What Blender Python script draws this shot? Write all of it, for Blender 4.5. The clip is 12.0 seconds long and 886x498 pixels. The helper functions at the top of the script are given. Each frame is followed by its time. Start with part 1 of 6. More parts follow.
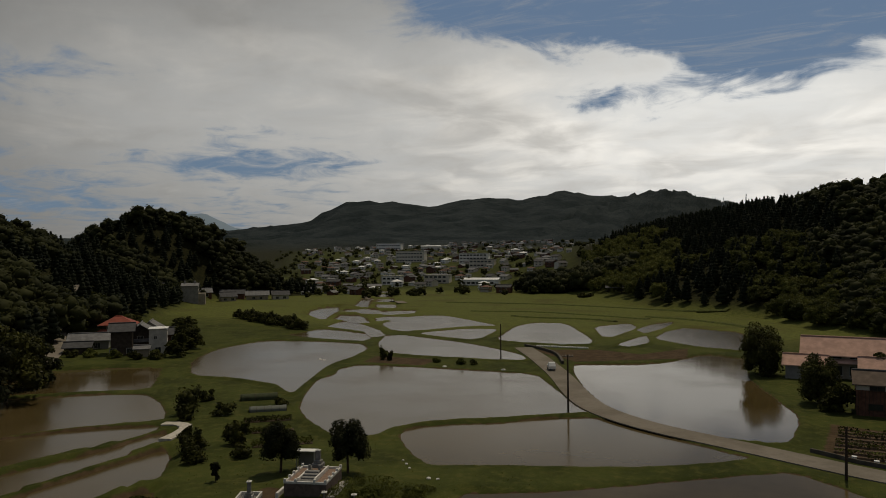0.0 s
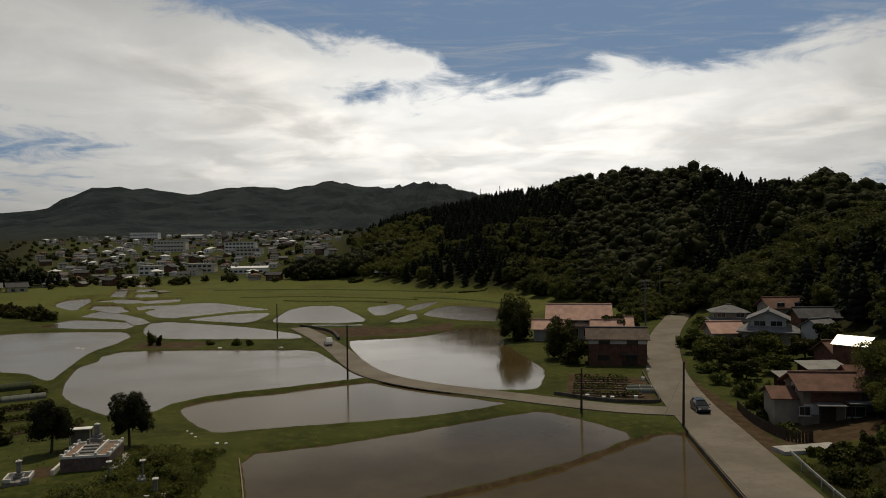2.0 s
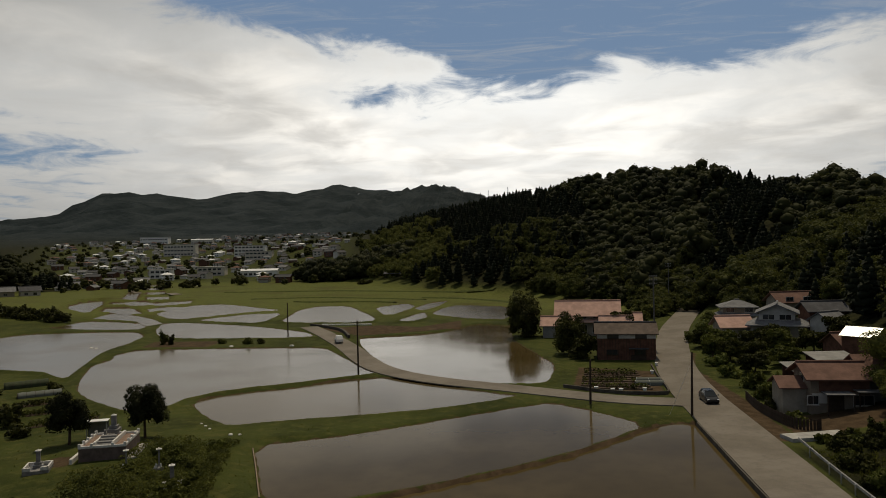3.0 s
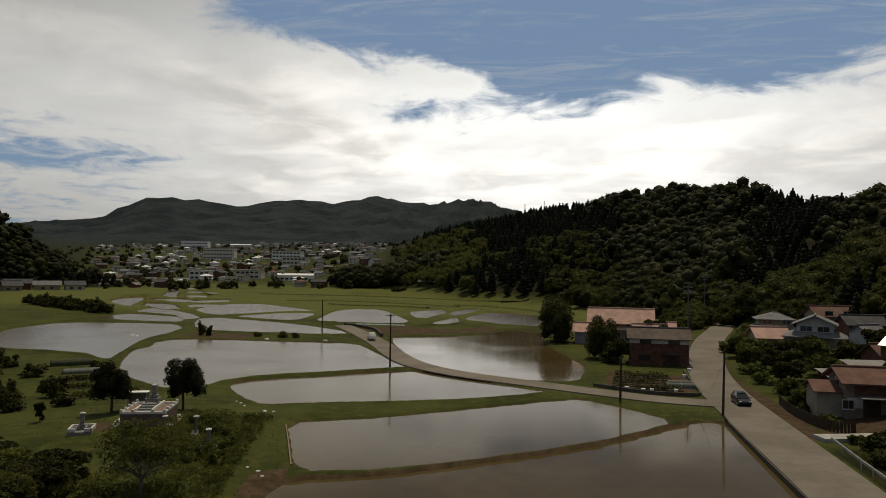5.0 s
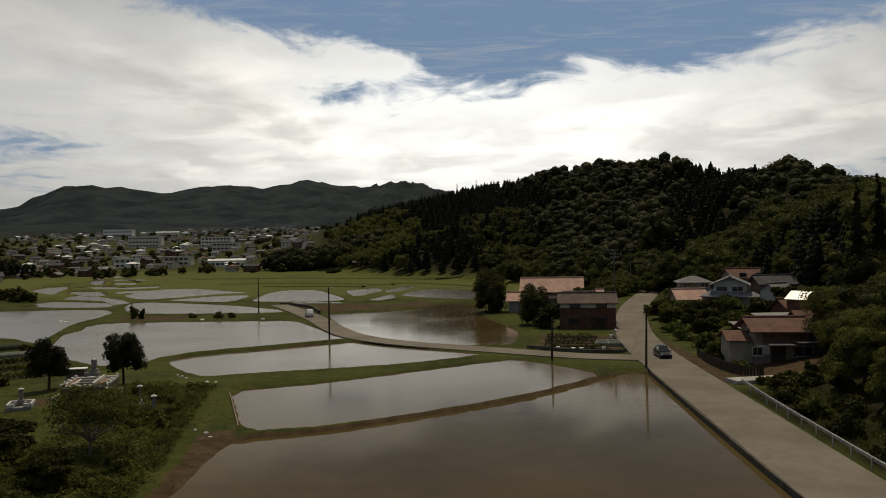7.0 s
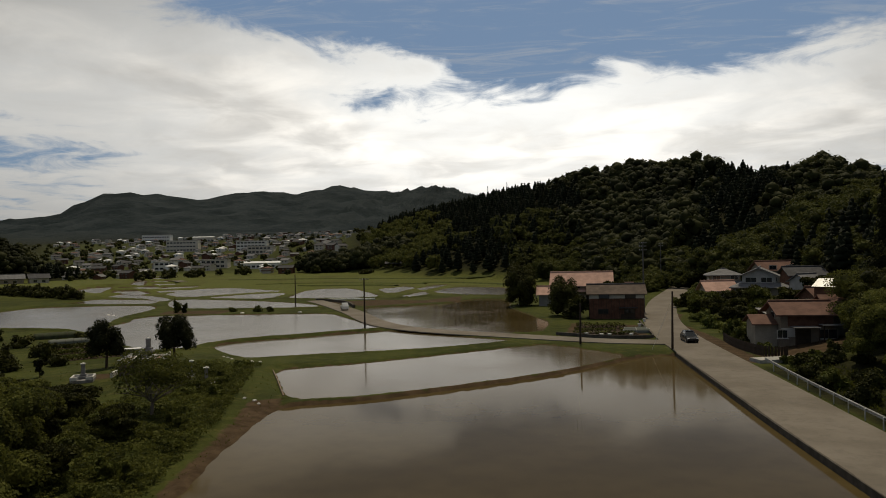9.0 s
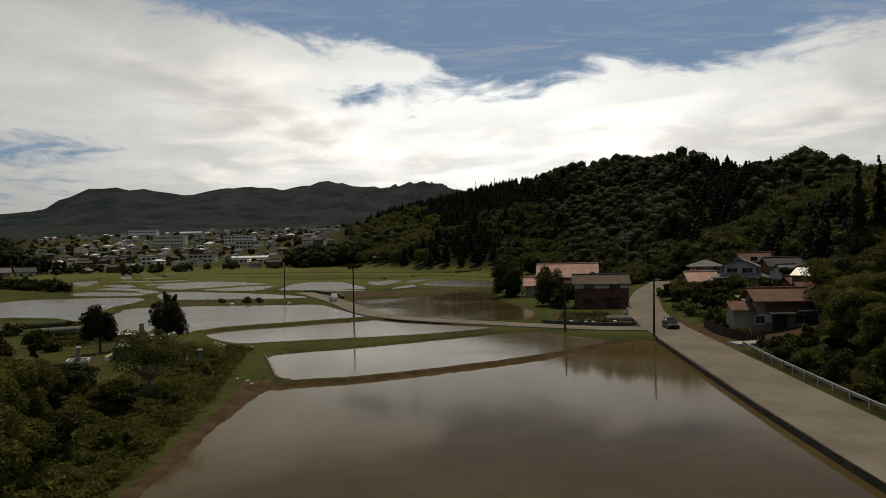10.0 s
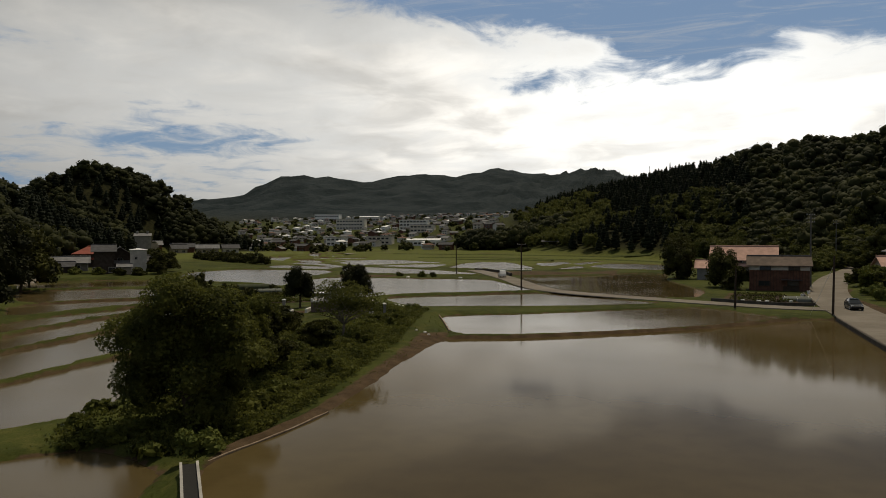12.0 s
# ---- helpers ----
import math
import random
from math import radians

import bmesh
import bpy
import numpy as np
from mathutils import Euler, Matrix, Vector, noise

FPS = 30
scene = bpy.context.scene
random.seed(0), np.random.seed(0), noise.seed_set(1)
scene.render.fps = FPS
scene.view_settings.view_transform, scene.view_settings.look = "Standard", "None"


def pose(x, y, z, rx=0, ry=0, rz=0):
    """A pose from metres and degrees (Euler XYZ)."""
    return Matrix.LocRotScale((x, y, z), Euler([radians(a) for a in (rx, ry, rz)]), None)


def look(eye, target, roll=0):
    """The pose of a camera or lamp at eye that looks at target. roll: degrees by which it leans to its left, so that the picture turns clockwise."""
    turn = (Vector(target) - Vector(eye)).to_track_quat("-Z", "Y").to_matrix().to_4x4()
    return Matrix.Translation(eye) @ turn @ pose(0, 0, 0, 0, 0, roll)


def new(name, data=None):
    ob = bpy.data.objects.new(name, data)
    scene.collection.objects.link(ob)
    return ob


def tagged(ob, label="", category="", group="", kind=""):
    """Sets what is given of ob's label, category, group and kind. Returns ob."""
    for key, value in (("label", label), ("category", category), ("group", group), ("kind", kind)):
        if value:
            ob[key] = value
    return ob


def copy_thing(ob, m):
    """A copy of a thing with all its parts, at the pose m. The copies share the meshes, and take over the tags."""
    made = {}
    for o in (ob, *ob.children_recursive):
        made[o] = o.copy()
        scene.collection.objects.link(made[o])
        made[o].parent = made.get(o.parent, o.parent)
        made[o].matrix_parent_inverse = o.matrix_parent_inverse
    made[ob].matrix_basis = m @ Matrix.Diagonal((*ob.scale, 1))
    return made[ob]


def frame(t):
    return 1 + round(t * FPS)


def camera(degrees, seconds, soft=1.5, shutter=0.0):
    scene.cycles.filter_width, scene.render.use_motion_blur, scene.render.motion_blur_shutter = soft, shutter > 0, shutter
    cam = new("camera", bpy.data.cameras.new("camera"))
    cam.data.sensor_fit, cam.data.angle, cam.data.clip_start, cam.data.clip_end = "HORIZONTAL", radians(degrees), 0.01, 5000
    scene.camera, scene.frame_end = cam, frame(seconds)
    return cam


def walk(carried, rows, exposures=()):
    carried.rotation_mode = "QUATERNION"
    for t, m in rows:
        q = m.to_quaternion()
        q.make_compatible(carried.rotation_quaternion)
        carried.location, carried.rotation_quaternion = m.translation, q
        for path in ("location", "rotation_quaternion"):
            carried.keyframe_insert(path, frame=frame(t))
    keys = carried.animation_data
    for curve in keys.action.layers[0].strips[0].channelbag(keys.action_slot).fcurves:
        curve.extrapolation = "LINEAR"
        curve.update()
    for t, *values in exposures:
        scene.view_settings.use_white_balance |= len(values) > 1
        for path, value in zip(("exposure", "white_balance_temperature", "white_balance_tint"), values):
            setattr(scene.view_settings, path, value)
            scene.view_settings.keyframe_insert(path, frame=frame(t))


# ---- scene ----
cam = camera(63.9, 12.0, soft=0.9)
# seconds, eye, yaw, pitch and roll in degrees
PATH_ROWS = [
    (0, 2.00, 7.68, 25.20, 24.13, 0.77, -0.45),
    (0.5, 2.09, 5.76, 24.78, 20.81, -1.17, -0.28),
    (1, 2.02, 4.14, 24.12, 15.11, -1.06, -0.60),
    (1.5, 1.79, 3.10, 23.37, 8.62, -0.08, -1.17),
    (2, 1.35, 2.15, 22.57, 5.53, -0.17, -0.82),
    (2.5, 1.45, 1.58, 22.03, 7.13, 0.03, -0.93),
    (3, 1.39, 1.10, 21.36, 6.21, 0.08, -1.30),
    (3.2, 1.36, 0.90, 21.05, 6.92, 0.22, -0.87),
    (4.8, 1.47, -0.09, 18.48, 9.85, 0.77, 0.13),
    (5, 1.53, -0.31, 18.19, 9.01, 1.31, 0.75),
    (5.5, 1.54, -0.87, 17.65, 4.92, 0.87, -1.24),
    (6, 1.42, -1.61, 16.96, 4.46, 0.60, -1.41),
    (6.5, 1.55, -2.26, 16.53, 6.07, 0.80, -1.60),
    (7, 1.55, -3.17, 16.30, 3.66, -0.11, -0.88),
    (9, 1.77, -7.14, 13.91, 6.16, 0.33, -1.19),
    (9.5, 1.92, -8.30, 13.32, 6.11, 0.22, -1.19),
    (10, 1.98, -9.28, 12.78, 5.20, 0.01, -1.14),
    (10.5, 2.16, -10.46, 12.18, 1.85, 0.15, -1.93),
    (11, 2.37, -11.85, 11.75, -4.42, -0.33, -2.36),
    (11.5, 2.50, -13.37, 11.12, -1.06, 0.19, -1.83),
    (12, 3.20, -14.59, 10.54, 18.76, -0.84, -0.13),
]


def heading(x, y, z, yaw, pitch, roll):
    a, b = radians(yaw), radians(pitch)
    ahead = Vector((-math.sin(a) * math.cos(b), math.cos(a) * math.cos(b), math.sin(b)))
    return look((x, y, z), Vector((x, y, z)) + ahead * 10, roll)


walk(cam, [(r[0], heading(*r[1:])) for r in PATH_ROWS], exposures=[(0, -0.5, 6720, 9), (0.5, -0.26, 6720, 9), (1.0, -0.16, 6720, 9), (2.0, -0.18, 6720, 9), (3.0, -0.15, 6720, 9), (5.0, -0.03, 6720, 9), (7.0, -0.06, 6720, 9), (9.5, -0.06, 6720, 9), (11.0, -0.1, 6720, 9), (12.0, 0.06, 6720, 9)])

# ---------------------------------------------------------------- light
SUN_AZ, SUN_EL = 6.0, 66.0  # degrees to the right of +y, above the horizon
sun = new("sun", bpy.data.lights.new("sun", "SUN"))
sun.data.energy, sun.data.angle, sun.data.color = 2.4, radians(1.5), (1.0, 0.87, 0.65)
sd = Vector((math.sin(radians(SUN_AZ)) * math.cos(radians(SUN_EL)), math.cos(radians(SUN_AZ)) * math.cos(radians(SUN_EL)), math.sin(radians(SUN_EL))))
sun.matrix_world = look(sd * 100, (0, 0, 0))


class Nodes:
    """Short hand for a node tree."""

    def __init__(self, tree):
        self.tree = tree
        tree.nodes.clear()

    def add(self, kind, **values):
        n = self.tree.nodes.new(kind)
        ins = values.pop("ins", {})
        for k, v in values.items():
            setattr(n, k, v)
        for k, v in ins.items():
            if hasattr(v, "is_output"):
                self.tree.links.new(v, n.inputs[k])
            else:
                n.inputs[k].default_value = v
        return n

    def math(self, op, a, b=0.0, c=0.0, clamp=False):
        return self.add("ShaderNodeMath", operation=op, use_clamp=clamp, ins={0: a, 1: b, 2: c}).outputs[0]

    def vec(self, op, a, b=(0, 0, 0)):
        n = self.add("ShaderNodeVectorMath", operation=op, ins={0: a, 1: b})
        return n.outputs["Value"] if op in ("DOT_PRODUCT", "LENGTH", "DISTANCE") else n.outputs[0]

    def mix(self, f, a, b, mode="MIX"):
        return self.add("ShaderNodeMix", data_type="RGBA", blend_type=mode, ins={0: f, 6: a, 7: b}).outputs[2]

    def noise(self, scale, detail=4.0, rough=0.5, at=None, distort=0.0):
        ins = {"Scale": scale, "Detail": detail, "Roughness": rough, "Distortion": distort}
        if at is not None:
            ins["Vector"] = at
        return self.add("ShaderNodeTexNoise", ins=ins).outputs[0]

    def ramp(self, f, stops):
        n = self.add("ShaderNodeValToRGB", ins={0: f})
        el = n.color_ramp.elements
        while len(el) < len(stops):
            el.new(0.5)
        for e, (p, c) in zip(el, stops):
            e.position, e.color = p, (c if len(c) == 4 else (*c, 1))
        return n.outputs[0]

    def span(self, f, a, b, lo=0.0, hi=1.0):
        return self.add("ShaderNodeMapRange", interpolation_type="SMOOTHSTEP", ins={0: f, 1: a, 2: b, 3: lo, 4: hi}).outputs[0]


def build_sky():
    world = bpy.data.worlds.new("sky")
    scene.world = world
    world.use_nodes = True
    n = Nodes(world.node_tree)
    sky = n.add("ShaderNodeTexSky", sky_type="NISHITA", sun_disc=False, sun_elevation=radians(SUN_EL), sun_rotation=radians(SUN_AZ), altitude=100, air_density=1.0, dust_density=1.5)
    d = n.add("ShaderNodeTexCoord").outputs["Generated"]
    xyz = n.add("ShaderNodeSeparateXYZ", ins={0: d})
    x, y, z = xyz.outputs
    wob = n.add("ShaderNodeTexNoise", ins={"Vector": d, "Scale": 7.0, "Detail": 6.0, "Roughness": 0.6})
    warp = n.add("ShaderNodeSeparateColor", ins={0: wob.outputs[1]})
    az = n.math("MULTIPLY", n.math("ARCTAN2", x, y), 57.2958)
    el = n.math("MULTIPLY", n.math("ARCSINE", z), 57.2958)
    az = n.math("MULTIPLY_ADD", n.math("SUBTRACT", warp.outputs[0], 0.5), 10.0, az)
    el = n.math("MULTIPLY_ADD", n.math("SUBTRACT", warp.outputs[1], 0.5), 3.6, el)
    # cloud layer seen in perspective: noise on a high plane, mixed with noise by direction
    up = n.math("MAXIMUM", n.math("ADD", z, 0.12), 0.04)
    flat = n.add("ShaderNodeCombineXYZ", ins={0: n.math("DIVIDE", x, up), 1: n.math("DIVIDE", y, up), 2: 0.35})
    flat = flat.outputs[0]
    big = n.noise(0.9, 6, 0.55, flat, 0.6)
    fine = n.noise(3.2, 8, 0.62, flat, 0.8)
    cover = n.math("ADD", n.math("MULTIPLY", big, 0.55), n.math("MULTIPLY", fine, 0.45))

    def lobe(a0, e0, wa, we, amount):
        da = n.math("DIVIDE", n.math("SUBTRACT", az, a0), wa)
        de = n.math("DIVIDE", n.math("SUBTRACT", el, e0), we)
        r = n.math("ADD", n.math("MULTIPLY", da, da), n.math("MULTIPLY", de, de))
        return n.math("MULTIPLY", n.math("POWER", 2.718, n.math("MULTIPLY", r, -1.0)), amount)

    # the great bank of cloud low over the hills, and the gaps of blue in it
    shape = n.math("ADD", cover, 0.02)
    for args in CLOUDS:
        shape = n.math("ADD", shape, lobe(*args))
    mask = n.span(shape, 0.47, 0.62)
    thick = n.span(shape, 0.55, 0.95)
    shade = n.noise(2.2, 5, 0.5, flat, 0.4)
    white = n.mix(n.span(shade, 0.35, 0.65), (0.63, 0.62, 0.60, 1), (1.0, 0.975, 0.93, 1))
    white = n.mix(thick, (0.75, 0.76, 0.76, 1), white)
    lit = n.math("ADD", n.math("ADD", 2.6, lobe(0, 10, 34, 12, 11.3)), lobe(-46, 12, 15, 9, 2.5))
    cloud = n.add("ShaderNodeVectorMath", operation="SCALE", ins={0: white, 3: lit}).outputs[0]
    clear = n.mix(0.8, sky.outputs[0], (1.35, 2.2, 3.6, 1))
    # thin wisps drawn across the blue
    wisp = n.noise(5.0, 7, 0.68, n.vec("MULTIPLY", flat, (0.45, 1.6, 1.0)), 1.2)
    clear = n.mix(n.math("MULTIPLY", n.span(wisp, 0.46, 0.75), 0.4), clear, (4.6, 4.7, 4.8, 1))
    both = n.mix(mask, clear, cloud)
    bg = n.add("ShaderNodeBackground", ins={"Color": both, "Strength": 0.1})
    n.add("ShaderNodeOutputWorld", ins={0: bg.outputs[0]})


# azimuth and elevation in degrees, their widths, and how much cloud more or less
CLOUDS = [
    (-19, 12.5, 11, 5.0, 0.30), (-34, 18.5, 11, 5, 0.12), (7, 8.6, 24, 3.8, 0.26), (28, 12, 10, 4.5, 0.14), (-46, 13, 14, 8, 0.16), (-14, 5.5, 26, 2.2, 0.14), (0, 2, 60, 2.4, 0.08),
    (-9, 19.6, 12, 4.2, -0.34), (0, 15.4, 5, 2.2, -0.20), (-8.2, 14.2, 3.6, 1.1, 0.16), (-13.7, 12.2, 5.6, 1.3, -0.33), (22, 18.8, 15, 4.2, -0.30), (-38, 7.4, 10, 1.1, -0.11), (-24, 21, 4, 3, -0.14), (-52, 4, 20, 2, -0.05),
    (0, 30, 70, 6, 0.16), (0, 48, 200, 22, 0.20), (170, 15, 90, 40, 0.06),
]
build_sky()


# ---------------------------------------------------------------- materials
def material(name):
    m = bpy.data.materials.new(name)
    m.use_nodes = True
    return m, Nodes(m.node_tree)


def finish(n, color, rough=0.8, bump=None, strength=0.3, distance=0.05, **more):
    ins = {"Base Color": color, "Roughness": rough}
    ins.update(more)
    if bump is not None:
        ins["Normal"] = n.add("ShaderNodeBump", ins={"Strength": strength, "Distance": distance, "Height": bump}).outputs[0]
    b = n.add("ShaderNodeBsdfPrincipled", ins=ins)
    n.add("ShaderNodeOutputMaterial", ins={0: b.outputs[0]})


def plain(name, color, rough=0.7, scale=1.5, vary=0.25, metal=0.0, bump=0.2, spot=12.0, gloss=None):
    """A painted, mineral or metal surface with stains and grain."""
    m, n = material(name)
    at = n.add("ShaderNodeTexCoord").outputs["Object"]
    stain = n.noise(scale, 5, 0.6, at)
    grain = n.noise(scale * spot, 4, 0.6, at)
    rnd = n.add("ShaderNodeObjectInfo").outputs["Random"]
    dark = tuple(c * (1 - vary) for c in color)
    light = tuple(min(1.0, c * (1 + vary * 0.8)) for c in color)
    c = n.mix(n.span(stain, 0.3, 0.7), (*dark, 1), (*light, 1))
    c = n.mix(n.math("MULTIPLY", n.span(grain, 0.35, 0.75), 0.25), c, (*dark, 1))
    c = n.mix(n.math("MULTIPLY", rnd, 0.18), c, (*dark, 1))
    finish(n, c, n.math("ADD", rough - 0.08, n.math("MULTIPLY", grain, 0.16)), grain, bump, 0.02, Metallic=metal, **{"Specular IOR Level": gloss if gloss is not None else (0.5 if rough < 0.4 or metal else 0.15)})
    return m


def leaf_material(name, dark, light, glow=0.25, grain=0.4, clump=0.55):
    """Leaves: grain is how much they differ one by one, clump the size of the patches of tone."""
    m, n = material(name)
    geo = n.add("ShaderNodeNewGeometry")
    at = n.add("ShaderNodeTexCoord").outputs["Object"]
    island = geo.outputs["Random Per Island"]
    patch = n.span(n.noise(clump, 4, 0.6, at), 0.40, 0.62)
    c = n.mix(n.math("MULTIPLY_ADD", island, grain, n.math("MULTIPLY", patch, 1 - grain)), (*dark, 1), (*light, 1))
    rnd = n.add("ShaderNodeObjectInfo").outputs["Random"]
    c = n.mix(n.math("MULTIPLY", rnd, 0.25), c, (*dark, 1))
    d = n.add("ShaderNodeBsdfPrincipled", ins={"Base Color": c, "Roughness": 0.75, "Specular IOR Level": 0.12})
    t = n.add("ShaderNodeBsdfTranslucent", ins={"Color": n.mix(0.5, c, (*light, 1))})
    mixed = n.add("ShaderNodeMixShader", ins={0: glow, 1: d.outputs[0], 2: t.outputs[0]})
    n.add("ShaderNodeOutputMaterial", ins={0: mixed.outputs[0]})
    return m


def ground_material():
    """Grass, bare soil and wood floor, told apart by the sheet's own 'cover' colours (red soil, green wood floor, blue mown field)."""
    m, n = material("ground")
    at = n.add("ShaderNodeNewGeometry").outputs["Position"]
    cov = n.add("ShaderNodeSeparateColor", ins={0: n.add("ShaderNodeVertexColor", layer_name="cover").outputs[0]})
    soil, wood, field = cov.outputs
    a, b, c = n.noise(0.09, 5, 0.6, at), n.noise(0.7, 5, 0.65, at), n.noise(7.0, 5, 0.7, at)
    grass = n.mix(n.span(a, 0.35, 0.65), (0.029, 0.037, 0.009, 1), (0.057, 0.067, 0.016, 1))
    grass = n.mix(n.math("MULTIPLY", n.span(b, 0.45, 0.72), 0.55), grass, (0.108, 0.100, 0.030, 1))
    grass = n.mix(n.math("MULTIPLY", n.span(c, 0.4, 0.7), 0.5), grass, (0.024, 0.030, 0.006, 1))
    mown = n.mix(n.span(b, 0.35, 0.65), (0.070, 0.080, 0.020, 1), (0.108, 0.116, 0.030, 1))
    mown = n.mix(n.math("MULTIPLY", n.span(c, 0.4, 0.7), 0.35), mown, (0.056, 0.070, 0.015, 1))
    mown = n.mix(n.math("MULTIPLY", n.span(n.noise(0.035, 4, 0.6, at), 0.48, 0.68), 0.6), mown, (0.060, 0.054, 0.018, 1))
    col = n.mix(field, grass, mown)
    earth = n.mix(n.span(b, 0.3, 0.7), (0.045, 0.030, 0.017, 1), (0.088, 0.060, 0.036, 1))
    earth = n.mix(n.math("MULTIPLY", n.span(c, 0.4, 0.7), 0.4), earth, (0.04, 0.028, 0.016, 1))
    edge = n.span(n.math("ADD", soil, n.math("MULTIPLY", n.math("SUBTRACT", b, 0.5), 0.9)), 0.35, 0.65)
    col = n.mix(edge, col, earth)
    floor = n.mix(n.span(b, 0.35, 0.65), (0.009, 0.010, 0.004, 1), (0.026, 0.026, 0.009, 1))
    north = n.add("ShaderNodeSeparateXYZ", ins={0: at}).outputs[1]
    # conifer tones with blue-grey distance haze painted in, blended from y 900 on
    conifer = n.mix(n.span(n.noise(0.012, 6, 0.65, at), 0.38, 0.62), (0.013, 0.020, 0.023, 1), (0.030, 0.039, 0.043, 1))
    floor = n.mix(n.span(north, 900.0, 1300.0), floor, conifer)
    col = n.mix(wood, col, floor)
    relief = n.math("ADD", n.math("MULTIPLY", b, 0.6), n.math("MULTIPLY", c, 0.5))
    crowns = n.math("MULTIPLY", n.noise(0.05, 5, 0.7, at), n.span(north, 900.0, 1300.0, 0.0, 90.0))
    relief = n.math("ADD", relief, crowns)
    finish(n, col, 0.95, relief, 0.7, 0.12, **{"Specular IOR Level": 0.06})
    return m


def water_material(name, rough, ior, wave, tint=(1.0, 0.88, 0.70)):
    m, n = material(name)
    at = n.add("ShaderNodeNewGeometry").outputs["Position"]
    a, b = n.noise(0.06, 4, 0.55, at), n.noise(0.5, 4, 0.6, at)
    mud = n.mix(n.span(a, 0.35, 0.65), (0.064, 0.047, 0.019, 1), (0.082, 0.061, 0.027, 1))
    mud = n.mix(n.math("MULTIPLY", n.span(b, 0.4, 0.7), 0.3), mud, (0.046, 0.033, 0.013, 1))
    ripple = n.noise(3.5, 3, 0.5, at)
    wind = n.noise(0.35, 3, 0.5, at)
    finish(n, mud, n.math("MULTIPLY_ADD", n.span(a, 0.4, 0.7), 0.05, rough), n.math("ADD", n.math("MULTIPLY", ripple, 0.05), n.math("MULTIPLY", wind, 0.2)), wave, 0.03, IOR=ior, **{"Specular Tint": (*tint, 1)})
    return m


def road_material():
    m, n = material("road_concrete")
    at = n.add("ShaderNodeNewGeometry").outputs["Position"]
    a, b, c = n.noise(0.15, 5, 0.6, at), n.noise(1.3, 5, 0.6, at), n.noise(25, 3, 0.7, at)
    col = n.mix(n.span(a, 0.35, 0.65), (0.135, 0.118, 0.096, 1), (0.185, 0.164, 0.138, 1))
    col = n.mix(n.math("MULTIPLY", n.span(b, 0.45, 0.7), 0.4), col, (0.100, 0.090, 0.076, 1))
    col = n.mix(n.math("MULTIPLY", n.span(c, 0.4, 0.7), 0.3), col, (0.21, 0.19, 0.16, 1))
    finish(n, col, 0.92, c, 0.3, 0.01, **{"Specular IOR Level": 0.12})
    return m


GROUND, ROAD = ground_material(), road_material()
MURKY = water_material("paddy_water_brown", 0.09, 1.125, 0.01)
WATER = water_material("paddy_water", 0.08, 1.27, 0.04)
BRISK = water_material("paddy_water_brisk", 0.12, 1.16, 0.002)
RUFFLED = water_material("ruffled_water", 0.20, 1.36, 0.002, (0.97, 0.95, 0.84))
NEAR_WATER = water_material("paddy_water_muddy", 0.065, 1.095, 0.06)
LEAF_DARK = leaf_material("leaf_dark", (0.008, 0.011, 0.003), (0.078, 0.080, 0.016), 0.14)
LEAF_MID = leaf_material("leaf_mid", (0.030, 0.037, 0.008), (0.120, 0.132, 0.026), 0.22)
LEAF_TREE = leaf_material("leaf_tree", (0.022, 0.029, 0.007), (0.150, 0.158, 0.036), 0.36, 0.3, 0.6)
LEAF_BRIGHT = leaf_material("leaf_bright", (0.060, 0.078, 0.016), (0.16, 0.175, 0.045))
LEAF_CEDAR = leaf_material("leaf_cedar", (0.006, 0.009, 0.003), (0.032, 0.035, 0.011), 0.12)
WOOD_BROAD = leaf_material("wood_broadleaf", (0.017, 0.021, 0.008), (0.048, 0.052, 0.016), 0.3, 0.2, 0.05)
WOOD_SLOPE = leaf_material("wood_slope", (0.020, 0.026, 0.007), (0.105, 0.112, 0.026), 0.3, 0.3, 0.14)
WOOD_CEDAR = leaf_material("wood_cedar", (0.008, 0.012, 0.006), (0.020, 0.026, 0.011), 0.2, 0.3, 0.16)
WOOD_BAMBOO = leaf_material("wood_bamboo", (0.060, 0.068, 0.016), (0.13, 0.135, 0.034), 0.35, 0.25, 0.12)
BARK = plain("bark", (0.09, 0.065, 0.045), 0.9, 3, 0.4, bump=0.6)
CONCRETE = plain("concrete", (0.36, 0.35, 0.33), 0.85, 0.8, 0.25)
STONE = plain("granite", (0.20, 0.195, 0.19), 0.55, 2.5, 0.3, spot=20)
STONE_PALE = plain("pale_granite", (0.62, 0.61, 0.59), 0.5, 2.5, 0.2, spot=20)
ROOF_PINK = plain("roof_tile_red", (0.46, 0.295, 0.24), 0.85, 0.7, 0.22)
ROOF_BROWN = plain("roof_tile_brown", (0.15, 0.085, 0.066), 0.85, 0.7, 0.3)
ROOF_GREY = plain("roof_tile_grey", (0.17, 0.17, 0.175), 0.85, 0.8, 0.3)
ROOF_DARK = plain("roof_tile_dark", (0.075, 0.075, 0.08), 0.85, 0.8, 0.3)
ROOF_WHITE = plain("roof_sheet_white", (0.75, 0.75, 0.74), 0.35, 0.6, 0.12, bump=0.05)
ROOF_METAL = plain("roof_sheet_metal", (0.85, 0.86, 0.87), 0.22, 0.5, 0.06, metal=1.0, bump=0.03)
WALL_WHITE = plain("plaster_white", (0.46, 0.445, 0.415), 0.85, 0.7, 0.18)
WALL_CREAM = plain("plaster_cream", (0.31, 0.275, 0.225), 0.85, 0.7, 0.2)
WALL_BROWN = plain("board_brown", (0.125, 0.062, 0.043), 0.8, 1.2, 0.35)
